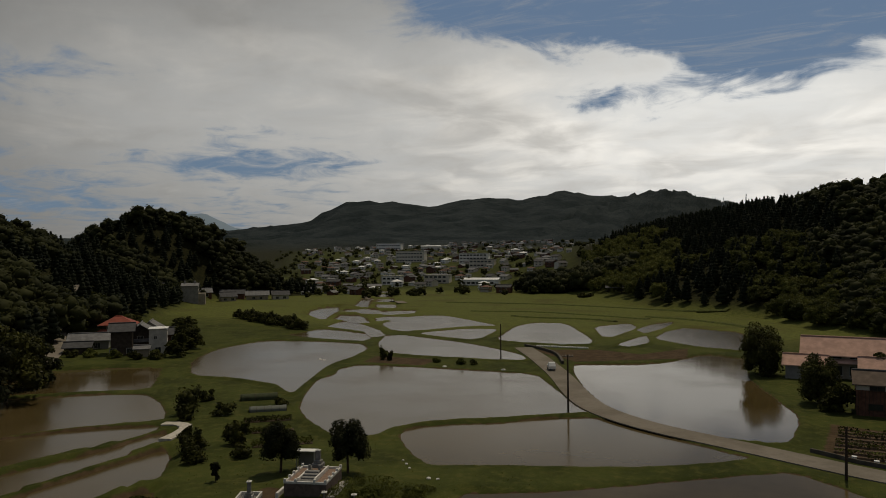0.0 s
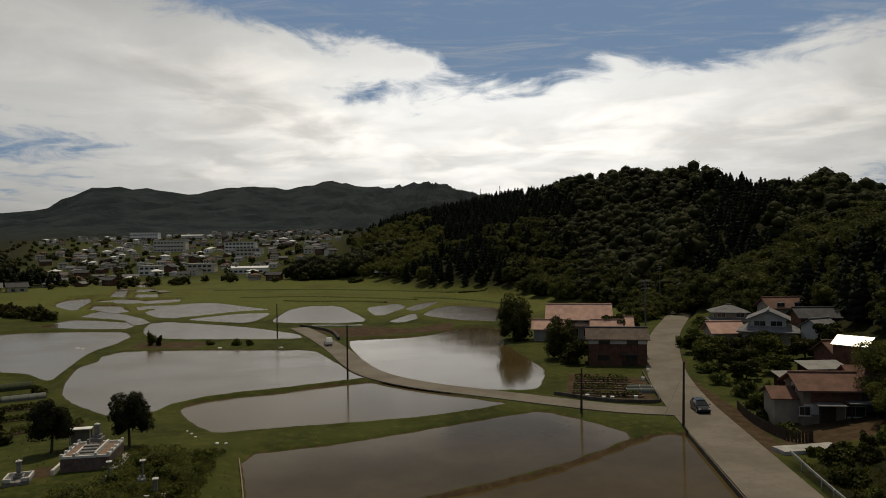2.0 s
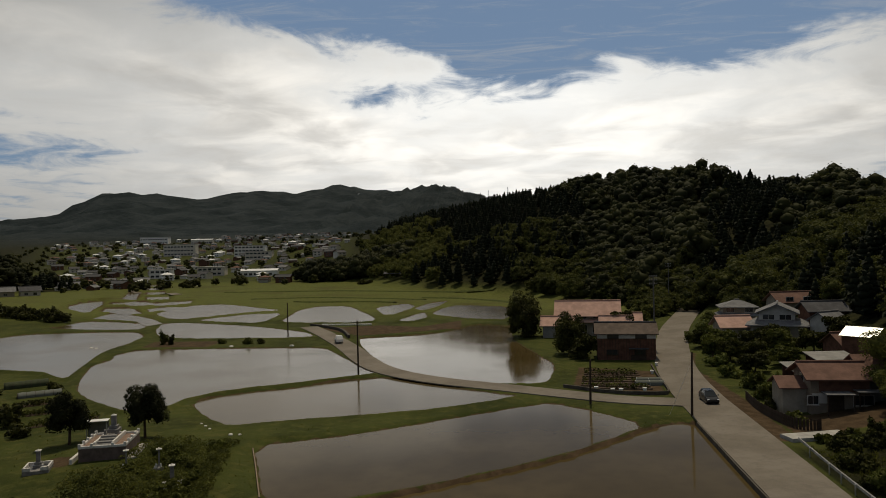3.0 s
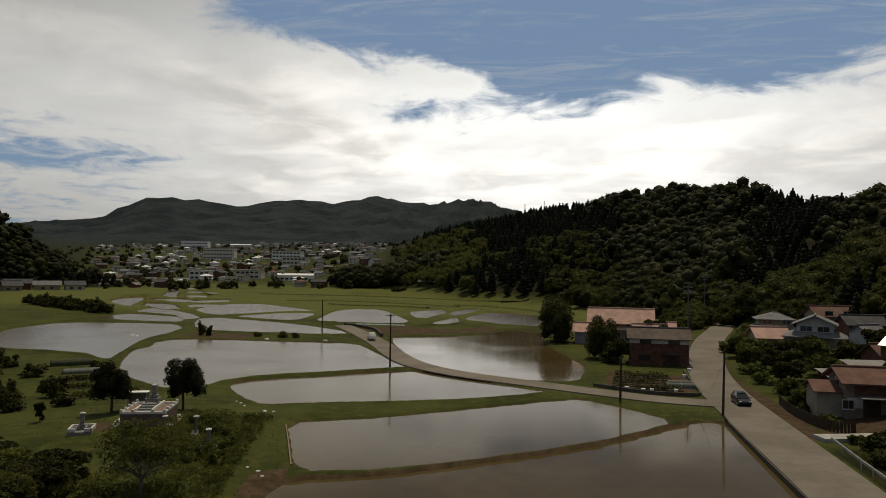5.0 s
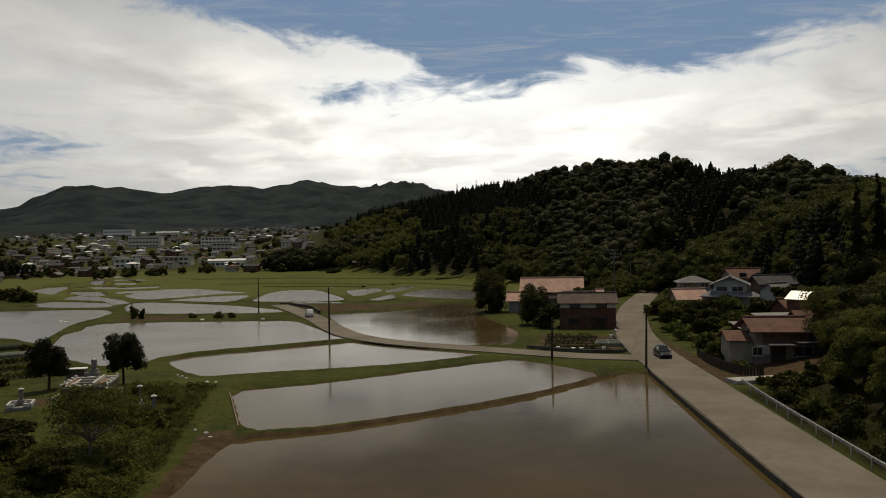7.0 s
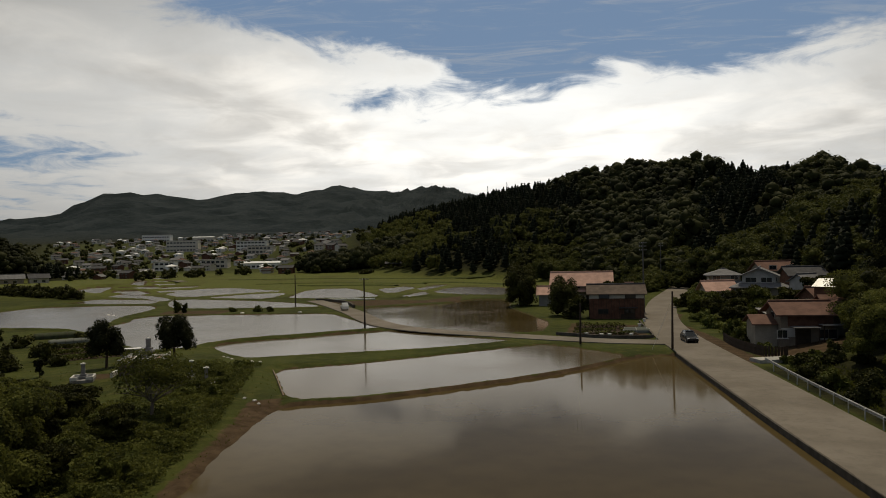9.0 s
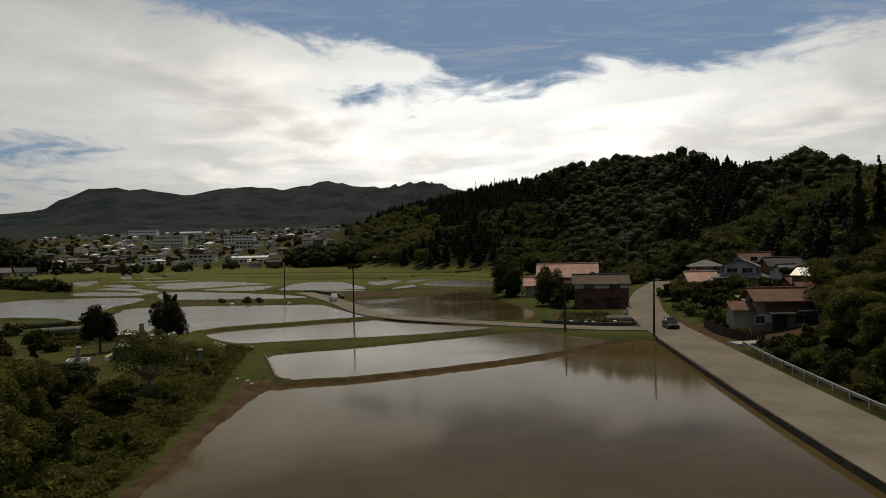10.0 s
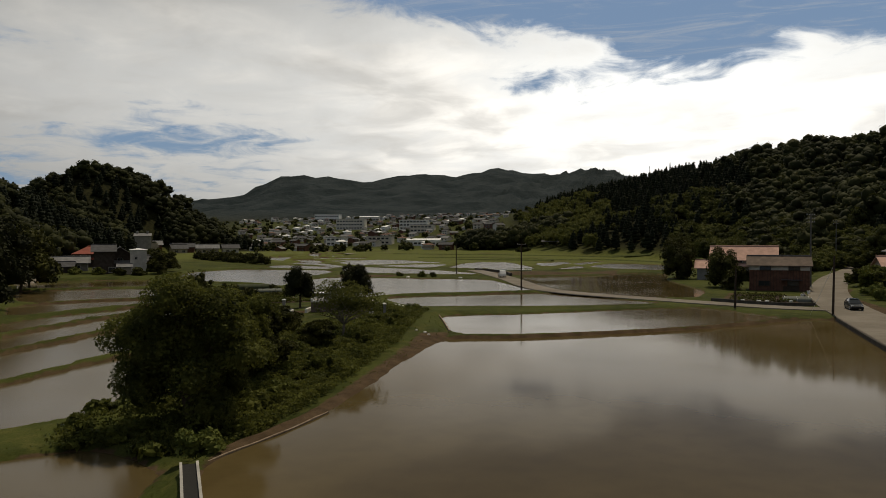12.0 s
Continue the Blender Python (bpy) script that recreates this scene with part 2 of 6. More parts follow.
WALL_GREY = plain("plaster_grey", (0.24, 0.235, 0.225), 0.85, 0.7, 0.2)
WOOD_DARK = plain("dark_timber", (0.055, 0.04, 0.03), 0.75, 2, 0.3)
GLASS = plain("window_glass", (0.02, 0.025, 0.03), 0.06, 1.0, 0.2, bump=0.0)
STEEL = plain("galvanised_steel", (0.55, 0.56, 0.57), 0.4, 1.5, 0.15, metal=0.8)
RUBBER = plain("rubber", (0.02, 0.02, 0.02), 0.8, 4, 0.2)


# ---------------------------------------------------------------- mesh tools
def mesh_object(name, verts, faces, mat, smooth=False):
    me = bpy.data.meshes.new(name)
    me.from_pydata([tuple(v) for v in verts], [], [tuple(f) for f in faces])
    me.materials.append(mat)
    if smooth:
        me.polygons.foreach_set("use_smooth", [True] * len(me.polygons))
    me.update()
    return new(name, me)


def part(name, bm, mat, parent=None, label="", smooth=False):
    me = bpy.data.meshes.new(name)
    bmesh.ops.recalc_face_normals(bm, faces=bm.faces)
    bm.to_mesh(me)
    bm.free()
    me.materials.append(mat)
    if smooth:
        me.polygons.foreach_set("use_smooth", [True] * len(me.polygons))
    ob = new(name, me)
    if parent is not None:
        ob.parent = parent
    if label:
        ob["label"] = label
    return ob


def box(bm, x0, x1, y0, y1, z0, z1, bevel=0.0):
    m = Matrix.Translation(((x0 + x1) / 2, (y0 + y1) / 2, (z0 + z1) / 2)) @ Matrix.Diagonal((abs(x1 - x0), abs(y1 - y0), abs(z1 - z0), 1))
    made = bmesh.ops.create_cube(bm, size=1, matrix=m)["verts"]
    if bevel:
        bmesh.ops.bevel(bm, geom=list({e for v in made for e in v.link_edges}), offset=bevel, segments=1, affect="EDGES")
    return bm


def tube(bm, a, b, ra, rb=None, n=10):
    a, b = Vector(a), Vector(b)
    d = b - a
    m = Matrix.Translation((a + b) / 2) @ d.to_track_quat("Z", "Y").to_matrix().to_4x4()
    bmesh.ops.create_cone(bm, cap_ends=True, segments=n, radius1=ra, radius2=ra if rb is None else rb, depth=d.length, matrix=m)
    return bm


def boxed(*args, **kw):
    return box(bmesh.new(), *args, **kw)


def tubed(*args, **kw):
    return tube(bmesh.new(), *args, **kw)


def thing(name, x, y, z, turn=0.0, label="", category="", group=""):
    ob = new(name)
    ob.matrix_basis = pose(x, y, z, 0, 0, turn)
    return tagged(ob, label, category, group)


# ---------------------------------------------------------------- the land
def smooth_ring(points, rounds=2):
    p = np.array(points, float)
    for k in range(rounds):
        q, c = np.roll(p, -1, 0), 0.16 if k == 0 else 0.24
        p = np.stack([(1 - c) * p + c * q, c * p + (1 - c) * q], 1).reshape(-1, 2)
    return p


def smooth_line(points, rounds=2):
    p = np.array(points, float)
    for _ in range(rounds):
        q = np.stack([0.75 * p[:-1] + 0.25 * p[1:], 0.25 * p[:-1] + 0.75 * p[1:]], 1).reshape(-1, p.shape[1])
        p = np.concatenate([p[:1], q, p[-1:]])
    return p


def ring_distance(px, py, ring):
    """Signed distance to a closed ring, negative inside."""
    best = np.full(px.shape, 1e9)
    inside = np.zeros(px.shape, bool)
    for (ax, ay), (bx, by) in zip(ring, np.roll(ring, -1, 0)):
        dx, dy = bx - ax, by - ay
        t = np.clip(((px - ax) * dx + (py - ay) * dy) / (dx * dx + dy * dy + 1e-12), 0, 1)
        best = np.minimum(best, (px - ax - t * dx) ** 2 + (py - ay - t * dy) ** 2)
        inside ^= ((ay > py) != (by > py)) & (px < (bx - ax) * (py - ay) / (by - ay + 1e-12) + ax)
    d = np.sqrt(best)
    return np.where(inside, -d, d)


def line_field(px, py, line):
    """Distance to an open line of rows (x, y, value...), and the values at the nearest point."""
    best = np.full(px.shape, 1e18)
    vals = [np.zeros(px.shape) for _ in range(line.shape[1] - 2)]
    for a, b in zip(line[:-1], line[1:]):
        d = b - a
        t = np.clip(((px - a[0]) * d[0] + (py - a[1]) * d[1]) / (d[0] ** 2 + d[1] ** 2 + 1e-12), 0, 1)
        r = (px - a[0] - t * d[0]) ** 2 + (py - a[1] - t * d[1]) ** 2
        near = r < best
        best = np.where(near, r, best)
        for k in range(len(vals)):
            vals[k] = np.where(near, a[2 + k] + t * d[2 + k], vals[k])
    return np.sqrt(best), vals


def smoothstep(t):
    t = np.clip(t, 0, 1)
    return t * t * (3 - 2 * t)


PADDIES = []


def paddy(level, points, rounds=2, bank=0.3, calm=False):
    PADDIES.append((level, smooth_ring(points, rounds), bank, calm))


# flooded fields, from the near one up the valley
paddy(-0.20, [(-20.9, 57.2), (-20.6, 50), (-19.8, 41), (-18.3, 31), (-17.6, 23), (-18.4, 15.8), (-17.9, 12.6), (-12.2, 5.6), (-4, -3), (8, -7), (20, -6), (22.0, 4), (21.5, 25), (21.25, 46), (21.6, 68), (22.0, 88.5), (20, 89.2), (16.6, 87.2), (7.1, 76), (0.5, 70.2), (-6.2, 65.2), (-13.7, 60)], 1, 0.2)
paddy(0.0, [(-28.6, 77.4), (-18.7, 82.3), (-8.9, 89.6), (0.1, 96.5), (5.0, 99.8), (11.3, 93.8), (15.7, 87.4), (7.1, 77.2), (0.5, 71.4), (-6.3, 66.2), (-14, 61.4), (-20.6, 59.4)], 1, 0.18)
paddy(0.15, [(-45.1, 97.2), (-45.7, 100.4), (-44.8, 103.0), (-40.2, 106.5), (-34.6, 109.1), (-29.9, 115.2), (-21.2, 119), (-12.9, 112.6), (-2.3, 105.2), (0.6, 103.6), (-5.1, 98.8), (-10.5, 95.2), (-20.2, 91.4), (-27.5, 89), (-34.8, 85.8), (-38.4, 88.6), (-42.2, 93.0)], 1, 0.22)
paddy(0.40, [(-85.5, 145), (-84.3, 152.6), (-63.2, 154), (-42.2, 154.4), (-35.6, 142), (-26.4, 125.6), (-23.2, 121.6), (-31.7, 115.2), (-37.1, 111.0), (-41.1, 108.8), (-44.6, 105.8), (-46.8, 102.5), (-48.1, 99.3), (-48.1, 94.9), (-51.9, 92.1), (-62.2, 99.5), (-68.2, 105.7), (-74.3, 115.5), (-82.0, 131.7), (-82.0, 138.3)], 1, 0.25)
paddy(0.50, [(-126, 142), (-136, 162), (-137.5, 184), (-119, 188), (-104.6, 187.5), (-96.8, 177), (-92.6, 162), (-91.2, 150), (-85.4, 135), (-77.4, 116.4), (-80.6, 118.5), (-86, 123), (-92, 124.4), (-100, 126.4), (-110, 125)], 1, 0.25)
paddy(0.70, [(-101.2, 191.6), (-107.4, 206), (-105, 212), (-76, 198.6), (-53.5, 180.6), (-49.2, 170.4), (-73.5, 169.2), (-88.6, 171.6), (-94.8, 180)], 2, 0.2, False)
paddy(0.95, [(-127.6, 240), (-132, 259), (-132.6, 279), (-121.8, 285), (-93, 257.4), (-84, 248.3), (-93.6, 244), (-105.6, 220), (-113.6, 222)], 2, 0.2, False)
paddy(0.85, [(-101.6, 217), (-91.7, 236.6), (-80, 237.6), (-75.6, 204.5), (-90.3, 210)], 1, 0.2, False)
paddy(0.80, [(-70.5, 206), (-78.4, 250), (-76.4, 266), (-64.8, 268), (-44, 218.5), (-42.2, 207), (-47, 203.5), (-58.3, 204)], 1)
paddy(0.90, [(-52, 256), (-42.6, 274), (-36.5, 256), (-40.5, 219)], 1)
paddy(0.90, [(-35.2, 206), (-31, 236), (-27, 215), (-30.4, 203)], 1)
paddy(0.85, [(-27.6, 226), (-26.4, 250), (-21.8, 264), (-3, 253), (-2.4, 206), (-13.7, 210)], 1)
paddy(0.95, [(-36.6, 250), (-34, 272), (-27.4, 285), (-28.6, 257), (-31.6, 238)], 1)
paddy(0.30, [(-38.5, 171), (-32.2, 150), (-23.4, 129), (-13.2, 117.4), (-2.4, 112.6), (5.0, 111.4), (7.2, 129), (5.2, 138.6), (-1.2, 166), (-0.8, 194), (-11.5, 200), (-17.4, 184), (-24, 176.5), (-32.5, 173.5)], 2, 0.3, True)
paddy(0.20, [(-152.5, 111.5), (-143.4, 121.3), (-127.4, 133.6), (-114.3, 119.5), (-106.6, 110.2), (-117.4, 103.4), (-127.9, 93.9)], 1, 0.25, True)
paddy(0.0, [(-125.2, 92.0), (-113.1, 103.8), (-103.7, 107.1), (-96.0, 102.5), (-88.3, 96.5), (-84.3, 92.1), (-93.3, 83.2), (-99.1, 72.9)], 1, 0.25, False)
paddy(-0.2, [(-99.1, 70.7), (-92.7, 82.6), (-83.2, 89.7), (-80.9, 88.6), (-80.6, 82.0), (-81.3, 76.6), (-83.0, 72.0), (-85.0, 58.1)], 1, 0.25, False)
paddy(-0.4, [(-78, 46), (-81.4, 62), (-79.4, 76), (-79.6, 88), (-77.2, 85.8), (-75, 82.3), (-74.2, 73.6), (-74.2, 62), (-71, 44)], 1, 0.25, False)
paddy(-0.55, [(-69.4, 44), (-72.8, 62), (-72.8, 72.4), (-72.9, 80.4), (-69.2, 78.4), (-63, 70.5), (-64.3, 56), (-60.5, 34)], 1, 0.25, False)
paddy(-0.7, [(-59, 33), (-62.8, 55), (-61.4, 68), (-54.5, 61), (-48, 47), (-49.4, 38), (-47.2, 20), (-53, 22)], 1, 0.25, False)
paddy(-0.8, [(-45.8, 18), (-48, 38), (-46.4, 45), (-40, 35), (-34.5, 25), (-33.2, 20), (-38, 12)], 1, 0.25, False)
paddy(-0.95, [(-36, 6), (-29.6, 13.6), (-27.4, 15.6), (-23.7, 15.2), (-20.9, 13.6), (-19.2, 9.6), (-22, 2), (-32, -4)], 2, 0.32, False)
# the small stepped fields towards the town
paddy(0.62, [(-138.6, 197.5), (-140.4, 219), (-126, 215.5), (-116.8, 210.4), (-108.6, 199.2), (-107.6, 192.8), (-120.4, 193.5)], 0, 0.16)
paddy(0.72, [(-142.8, 226.4), (-149.4, 248), (-134.4, 238.4), (-117.2, 220.6), (-107.8, 207.4), (-109.4, 201.4), (-119.2, 214), (-128.8, 220)], 0, 0.16)
paddy(0.80, [(-155.8, 251.4), (-166.6, 272.6), (-156.4, 272.4), (-145.4, 260.5), (-132.4, 240.2), (-139.8, 241.2), (-149.6, 249.2)], 0, 0.16)
paddy(0.90, [(-156.2, 276.4), (-162, 282.6), (-172.8, 282.5), (-181.6, 299.4), (-176.4, 310), (-166.4, 306.8), (-156.2, 292.4), (-150.4, 276.2)], 0, 0.16)
paddy(0.85, [(-159.8, 252.4), (-157.4, 246.8), (-178, 266), (-190, 283.4), (-199.6, 309), (-195.4, 318), (-179.4, 293), (-168.6, 272.2)], 0, 0.16)
paddy(0.88, [(-134.4, 248.8), (-129.8, 257.6), (-131.4, 273.4), (-142.4, 272.6), (-143.2, 261.4)], 0, 0.15)
paddy(1.0, [(-151.8, 278.8), (-143.4, 275.4), (-137.6, 287.2), (-145.6, 306), (-154.7, 300.4), (-158, 293.6)], 0, 0.15)
for base, pts in ((1.15, [(-169, 309.4), (-159, 311.4), (-174, 339.6), (-186, 338.6)]), (1.35, [(-189, 344.6), (-177.4, 344.4), (-197, 380.4), (-208.6, 379.4)]), (1.6, [(-212, 386.4), (-200.8, 385.6), (-222.8, 426.4), (-233.6, 425.4)]), (2.0, [(-237.4, 432), (-226, 431.6), (-239, 458), (-251, 459.6)]), (1.3, [(-184, 313), (-176, 313), (-189.4, 341.4), (-209.6, 378), (-226, 395), (-206, 356)])):
    paddy(base, pts, 0, 0.15)

# bare or freshly dug plots
SOIL_PLOTS = [
    [(-55, 190), (-38, 197), (-26, 192), (-16, 208), (-14.5, 188), (-38.5, 174)],
    [(-86, 156), (-88, 166), (-70, 166), (-70, 156)],
    [(8.5, 108), (11, 127), (23, 123), (21.6, 106)],
    [(28.2, 80), (30.6, 80), (31.4, 100), (30.4, 125), (34.5, 142), (30.6, 142), (28.4, 120)],
    [(31, 82), (49, 83), (49, 91), (31, 91)],
    [(-47, 66.4), (-47, 70), (-43.6, 70), (-43.6, 66.4)],
    [(-21, 60), (-24, 57.5), (-22.4, 50), (-21.4, 42), (-20.0, 32), (-19.2, 24), (-19.6, 16), (-18, 14), (-17, 23), (-18, 33), (-20, 50)],
]

# ridges: x, y, height, half width
RIGHT_HILL = smooth_line([(-100, 760, 46, 210), (-33, 620, 56, 185), (26, 541, 60, 165), (73, 436, 58, 155), (92, 401, 56, 150), (108, 356, 48, 130), (116, 323, 39.5, 115), (118, 281, 41, 105), (122, 247, 31, 80), (114, 190, 25, 62), (106, 130, 30, 50), (112, 60, 30, 55), (125, 0, 28, 60), (130, -90, 28, 60)], 1)
LEFT_HILL = smooth_line([(-285, 392, 4, 26), (-303, 376, 28, 46), (-326, 358, 44, 62), (-341, 340, 53, 72), (-344, 316, 47, 72), (-340, 280, 27, 74), (-328, 250, 28, 78), (-300, 205, 40, 80), (-240, 120, 37, 75), (-200, 40, 32, 70), (-190, -80, 30, 70)], 1)


def polar_ridge(rows, far, width):
    return np.array([(far * math.sin(radians(a)), far * math.cos(radians(a)), h, width) for a, h in rows])


FAR_RIDGE = polar_ridge([(-62, 60), (-50, 90), (-41, 112), (-37, 128), (-34.6, 138), (-33.4, 168), (-32.2, 198), (-31, 208), (-28.5, 204), (-24.7, 190), (-21, 220), (-17.7, 206), (-14.5, 236), (-11.4, 216), (-9.6, 214), (-7.8, 226), (-6.6, 230), (-5.2, 220), (-4, 200), (0.3, 165), (8, 140), (25, 130), (50, 120)], 2300, 950)


def land(px, py):
    """The height of the ground before fields are cut into it, and how much wood stands there."""
    base = np.interp(py, [-300, 10, 50, 80, 110, 150, 200, 300, 430, 520, 800, 1250, 1600, 2500], [-1.6, -0.9, 0.0, 0.2, 0.25, 0.45, 0.7, 1.2, 2.4, 6, 25, 57, 66, 70])
    base = base + np.clip(px - 34, 0, 26) * np.interp(py, [-60, 20, 70, 92, 110, 150, 320], [0.38, 0.38, 0.36, 0.16, 0.10, 0.15, 0.0])
    # the burial knoll and the weedy mound beside the near field
    base = base + 0.9 * np.exp(-((px + 40) / 13) ** 2 - ((py - 71) / 13) ** 2) + 1.5 * np.exp(-((px + 31) / 7) ** 2 - ((py - 42) / 19) ** 2)
    base = base + np.clip(-px - 110, 0, 120) * 0.02 * np.interp(py, [0, 100, 300, 420], [1, 1, 0.6, 0])
    wood = np.zeros_like(px)
    for line, power in ((RIGHT_HILL, 1.0), (LEFT_HILL, 1.0), (FAR_RIDGE, 1.0)):
        d, (h, w) = line_field(px, py, line)
        t = np.clip(1 - d / w, 0, 1)
        k = smoothstep(t) * 0.45 + t * 0.55
        base = np.maximum(base, base * (1 - k) + h * k)
        wood = np.maximum(wood, smoothstep(k * 9))
    return base, wood


def steps(*spans):
    out = []
    for a, b, s in spans:
        out += list(np.arange(a, b, s))
    return np.array(out + [spans[-1][1]])


GX = steps((-4200, -1400, 70), (-1400, -420, 28), (-420, -262, 6), (-262, -170, 2), (-170, -96, 1.2), (-96, 34, 0.5), (34, 60, 1.0), (60, 180, 4), (180, 700, 26), (700, 2600, 95))
GY = steps((-600, -40, 40), (-40, -8, 2), (-8, 125, 0.5), (125, 210, 0.8), (210, 300, 1.6), (300, 470, 2.5), (470, 520, 5), (520, 1300, 20), (1300, 3000, 50), (3000, 4900, 95))


def height_grid():
    px, py = np.meshgrid(GX, GY)
    h, wood = land(px, py)
    soil = np.zeros_like(h)
    field = smoothstep((py - 205) / 40) * smoothstep((470 - py) / 30) * (1 - wood)
    bank_top = np.full(h.shape, -99.0)
    bed = np.full(h.shape, 99.0)
    for level, ring, bank, calm in PADDIES:
        lo, hi = ring.min(0) - 4, ring.max(0) + 4
        ys, xs = np.searchsorted(GY, [lo[1], hi[1]]), np.searchsorted(GX, [lo[0], hi[0]])
        sl = (slice(*ys), slice(*xs))
        d = ring_distance(px[sl], py[sl], ring)
        wob = 0.08 * np.sin(px[sl] * 0.9 + py[sl] * 0.7) + 0.06 * np.sin(px[sl] * 0.5 - py[sl] * 1.7)
        d = d + wob
        rise = level + bank * smoothstep((d - 0.02) / 0.5)
        near = np.clip(1 - (d - 0.55) / 1.5, 0, 1)
        top = np.where(d > 0.02, rise * smoothstep(near) + h[sl] * (1 - smoothstep(near)), -99)
        top = np.where(d < 2.5, top, -99)
        bank_top[sl] = np.maximum(bank_top[sl], top)
        bed[sl] = np.minimum(bed[sl], np.where(d <= 0.02, level - 0.25 * np.clip((0.02 - d) / 0.8, 0, 1) - 0.02, 99))
        soil[sl] = np.maximum(soil[sl], np.clip(1 - np.abs(d - 0.2) / 0.45, 0, 1) * (0.75 if level == -0.2 and ring[:, 0].max() > 0 else 0.4))
        soil[sl] = np.where(d < 0.02, 1.0, soil[sl])
    h = np.where(bank_top > -50, bank_top, h)
    h = np.where(bed < 50, bed, h)
    for ring in SOIL_PLOTS:
        d = ring_distance(px, py, np.array(ring, float))
        soil = np.where(bed < 50, soil, np.maximum(soil, 0.8 * smoothstep(0.5 - d / 1.5)))
    far = smoothstep((py - 900) / 500)
    h = h + far * wood * 7.0 * (np.sin(px * 0.041 + py * 0.013) * np.sin(py * 0.037 - px * 0.009) + 0.6 * np.sin(px * 0.11 + 1.7) * np.sin(py * 0.097))
    rough = np.random.default_rng(3).normal(size=h.shape)
    h = h + far * wood * 2.0 * rough
    wood = np.maximum(wood, smoothstep((py - 540) / 60))
    # the open ground of the town
    bearing = np.degrees(np.arctan2(px, py))
    town = smoothstep((bearing + 37) / 3) * smoothstep((-12 - bearing) / 3) * smoothstep((py - 440) / 60) * smoothstep((1080 - py) / 160)
    wood = wood * (1 - 0.85 * town)
    soil = np.maximum(soil, 0.3 * town)
    return px, py, h, wood, soil, field, bed < 50


PX, PY, PZ, WOOD, SOIL, FIELD, FLOODED = height_grid()


def rows_roads():
    main = smooth_line([(26.0, -60, 0.35), (24.6, 0, 0.35), (24.2, 40, 0.35), (24.8, 70, 0.35), (25.2, 92, 0.35), (25.4, 105, 0.4), (27.0, 125, 0.5), (31.5, 150, 0.7), (37.5, 177, 0.9), (45.5, 203, 1.2), (51, 220, 1.6), (56, 236, 2.4)], 2)
    side = smooth_line([(23.5, 98.6, 0.38), (15, 100.2, 0.36), (6, 105, 0.36), (-2, 109.2, 0.4), (-13, 114.6, 0.45), (-22.4, 123, 0.5), (-28.5, 134, 0.6), (-36, 152, 0.75), (-43, 166, 0.85), (-48, 176, 0.9), (-57, 192, 1.0)], 2)
    return main, side


MAIN_ROAD, SIDE_ROAD = rows_roads()


def cut_road(line, half):
    """Level the ground under a road."""
    global PZ
    d, (z,) = line_field(PX, PY, line)
    k = smoothstep(1 - (d - half - 0.3) / (0.9 + np.clip(np.abs(PZ - z) * 1.2 - 0.8, 0, 25)))
    k = np.where(FLOODED, 0, k)
    PZ = PZ * (1 - k) + (z - 0.12) * k


cut_road(MAIN_ROAD, 3.2)
cut_road(SIDE_ROAD, 2.3)


def ground_height(x, y):
    j, i = np.searchsorted(GX, x) - 1, np.searchsorted(GY, y) - 1
    u, v = (x - GX[j]) / (GX[j + 1] - GX[j]), (y - GY[i]) / (GY[i + 1] - GY[i])
    return float(PZ[i, j] * (1 - u) * (1 - v) + PZ[i, j + 1] * u * (1 - v) + PZ[i + 1, j] * (1 - u) * v + PZ[i + 1, j + 1] * u * v)


def build_ground():
    ny, nx = PX.shape
    k = np.arange(ny * nx).reshape(ny, nx)
    quads = np.stack([k[:-1, :-1], k[:-1, 1:], k[1:, 1:], k[1:, :-1]], -1).reshape(-1, 4)
    me = bpy.data.meshes.new("ground")
    me.vertices.add(ny * nx)
    me.vertices.foreach_set("co", np.stack([PX, PY, PZ], -1).ravel())
    me.loops.add(quads.size)
    me.loops.foreach_set("vertex_index", quads.ravel())
    me.polygons.add(len(quads))
    me.polygons.foreach_set("loop_start", np.arange(0, quads.size, 4))
    me.polygons.foreach_set("use_smooth", np.ones(len(quads), bool))
    me.update()
    thicket = smoothstep((PX - 28.0) / 1.5) * smoothstep((80 - PY) / 6) * smoothstep((78 - PX) / 5)
    att = me.color_attributes.new("cover", "FLOAT_COLOR", "POINT")
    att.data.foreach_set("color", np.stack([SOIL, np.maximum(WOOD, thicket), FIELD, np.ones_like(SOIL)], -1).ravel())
    me.materials.append(GROUND)
    tagged(new("ground", me), "grassy valley floor with earthen field banks and wooded hills", "ground", kind="structure")


build_ground()


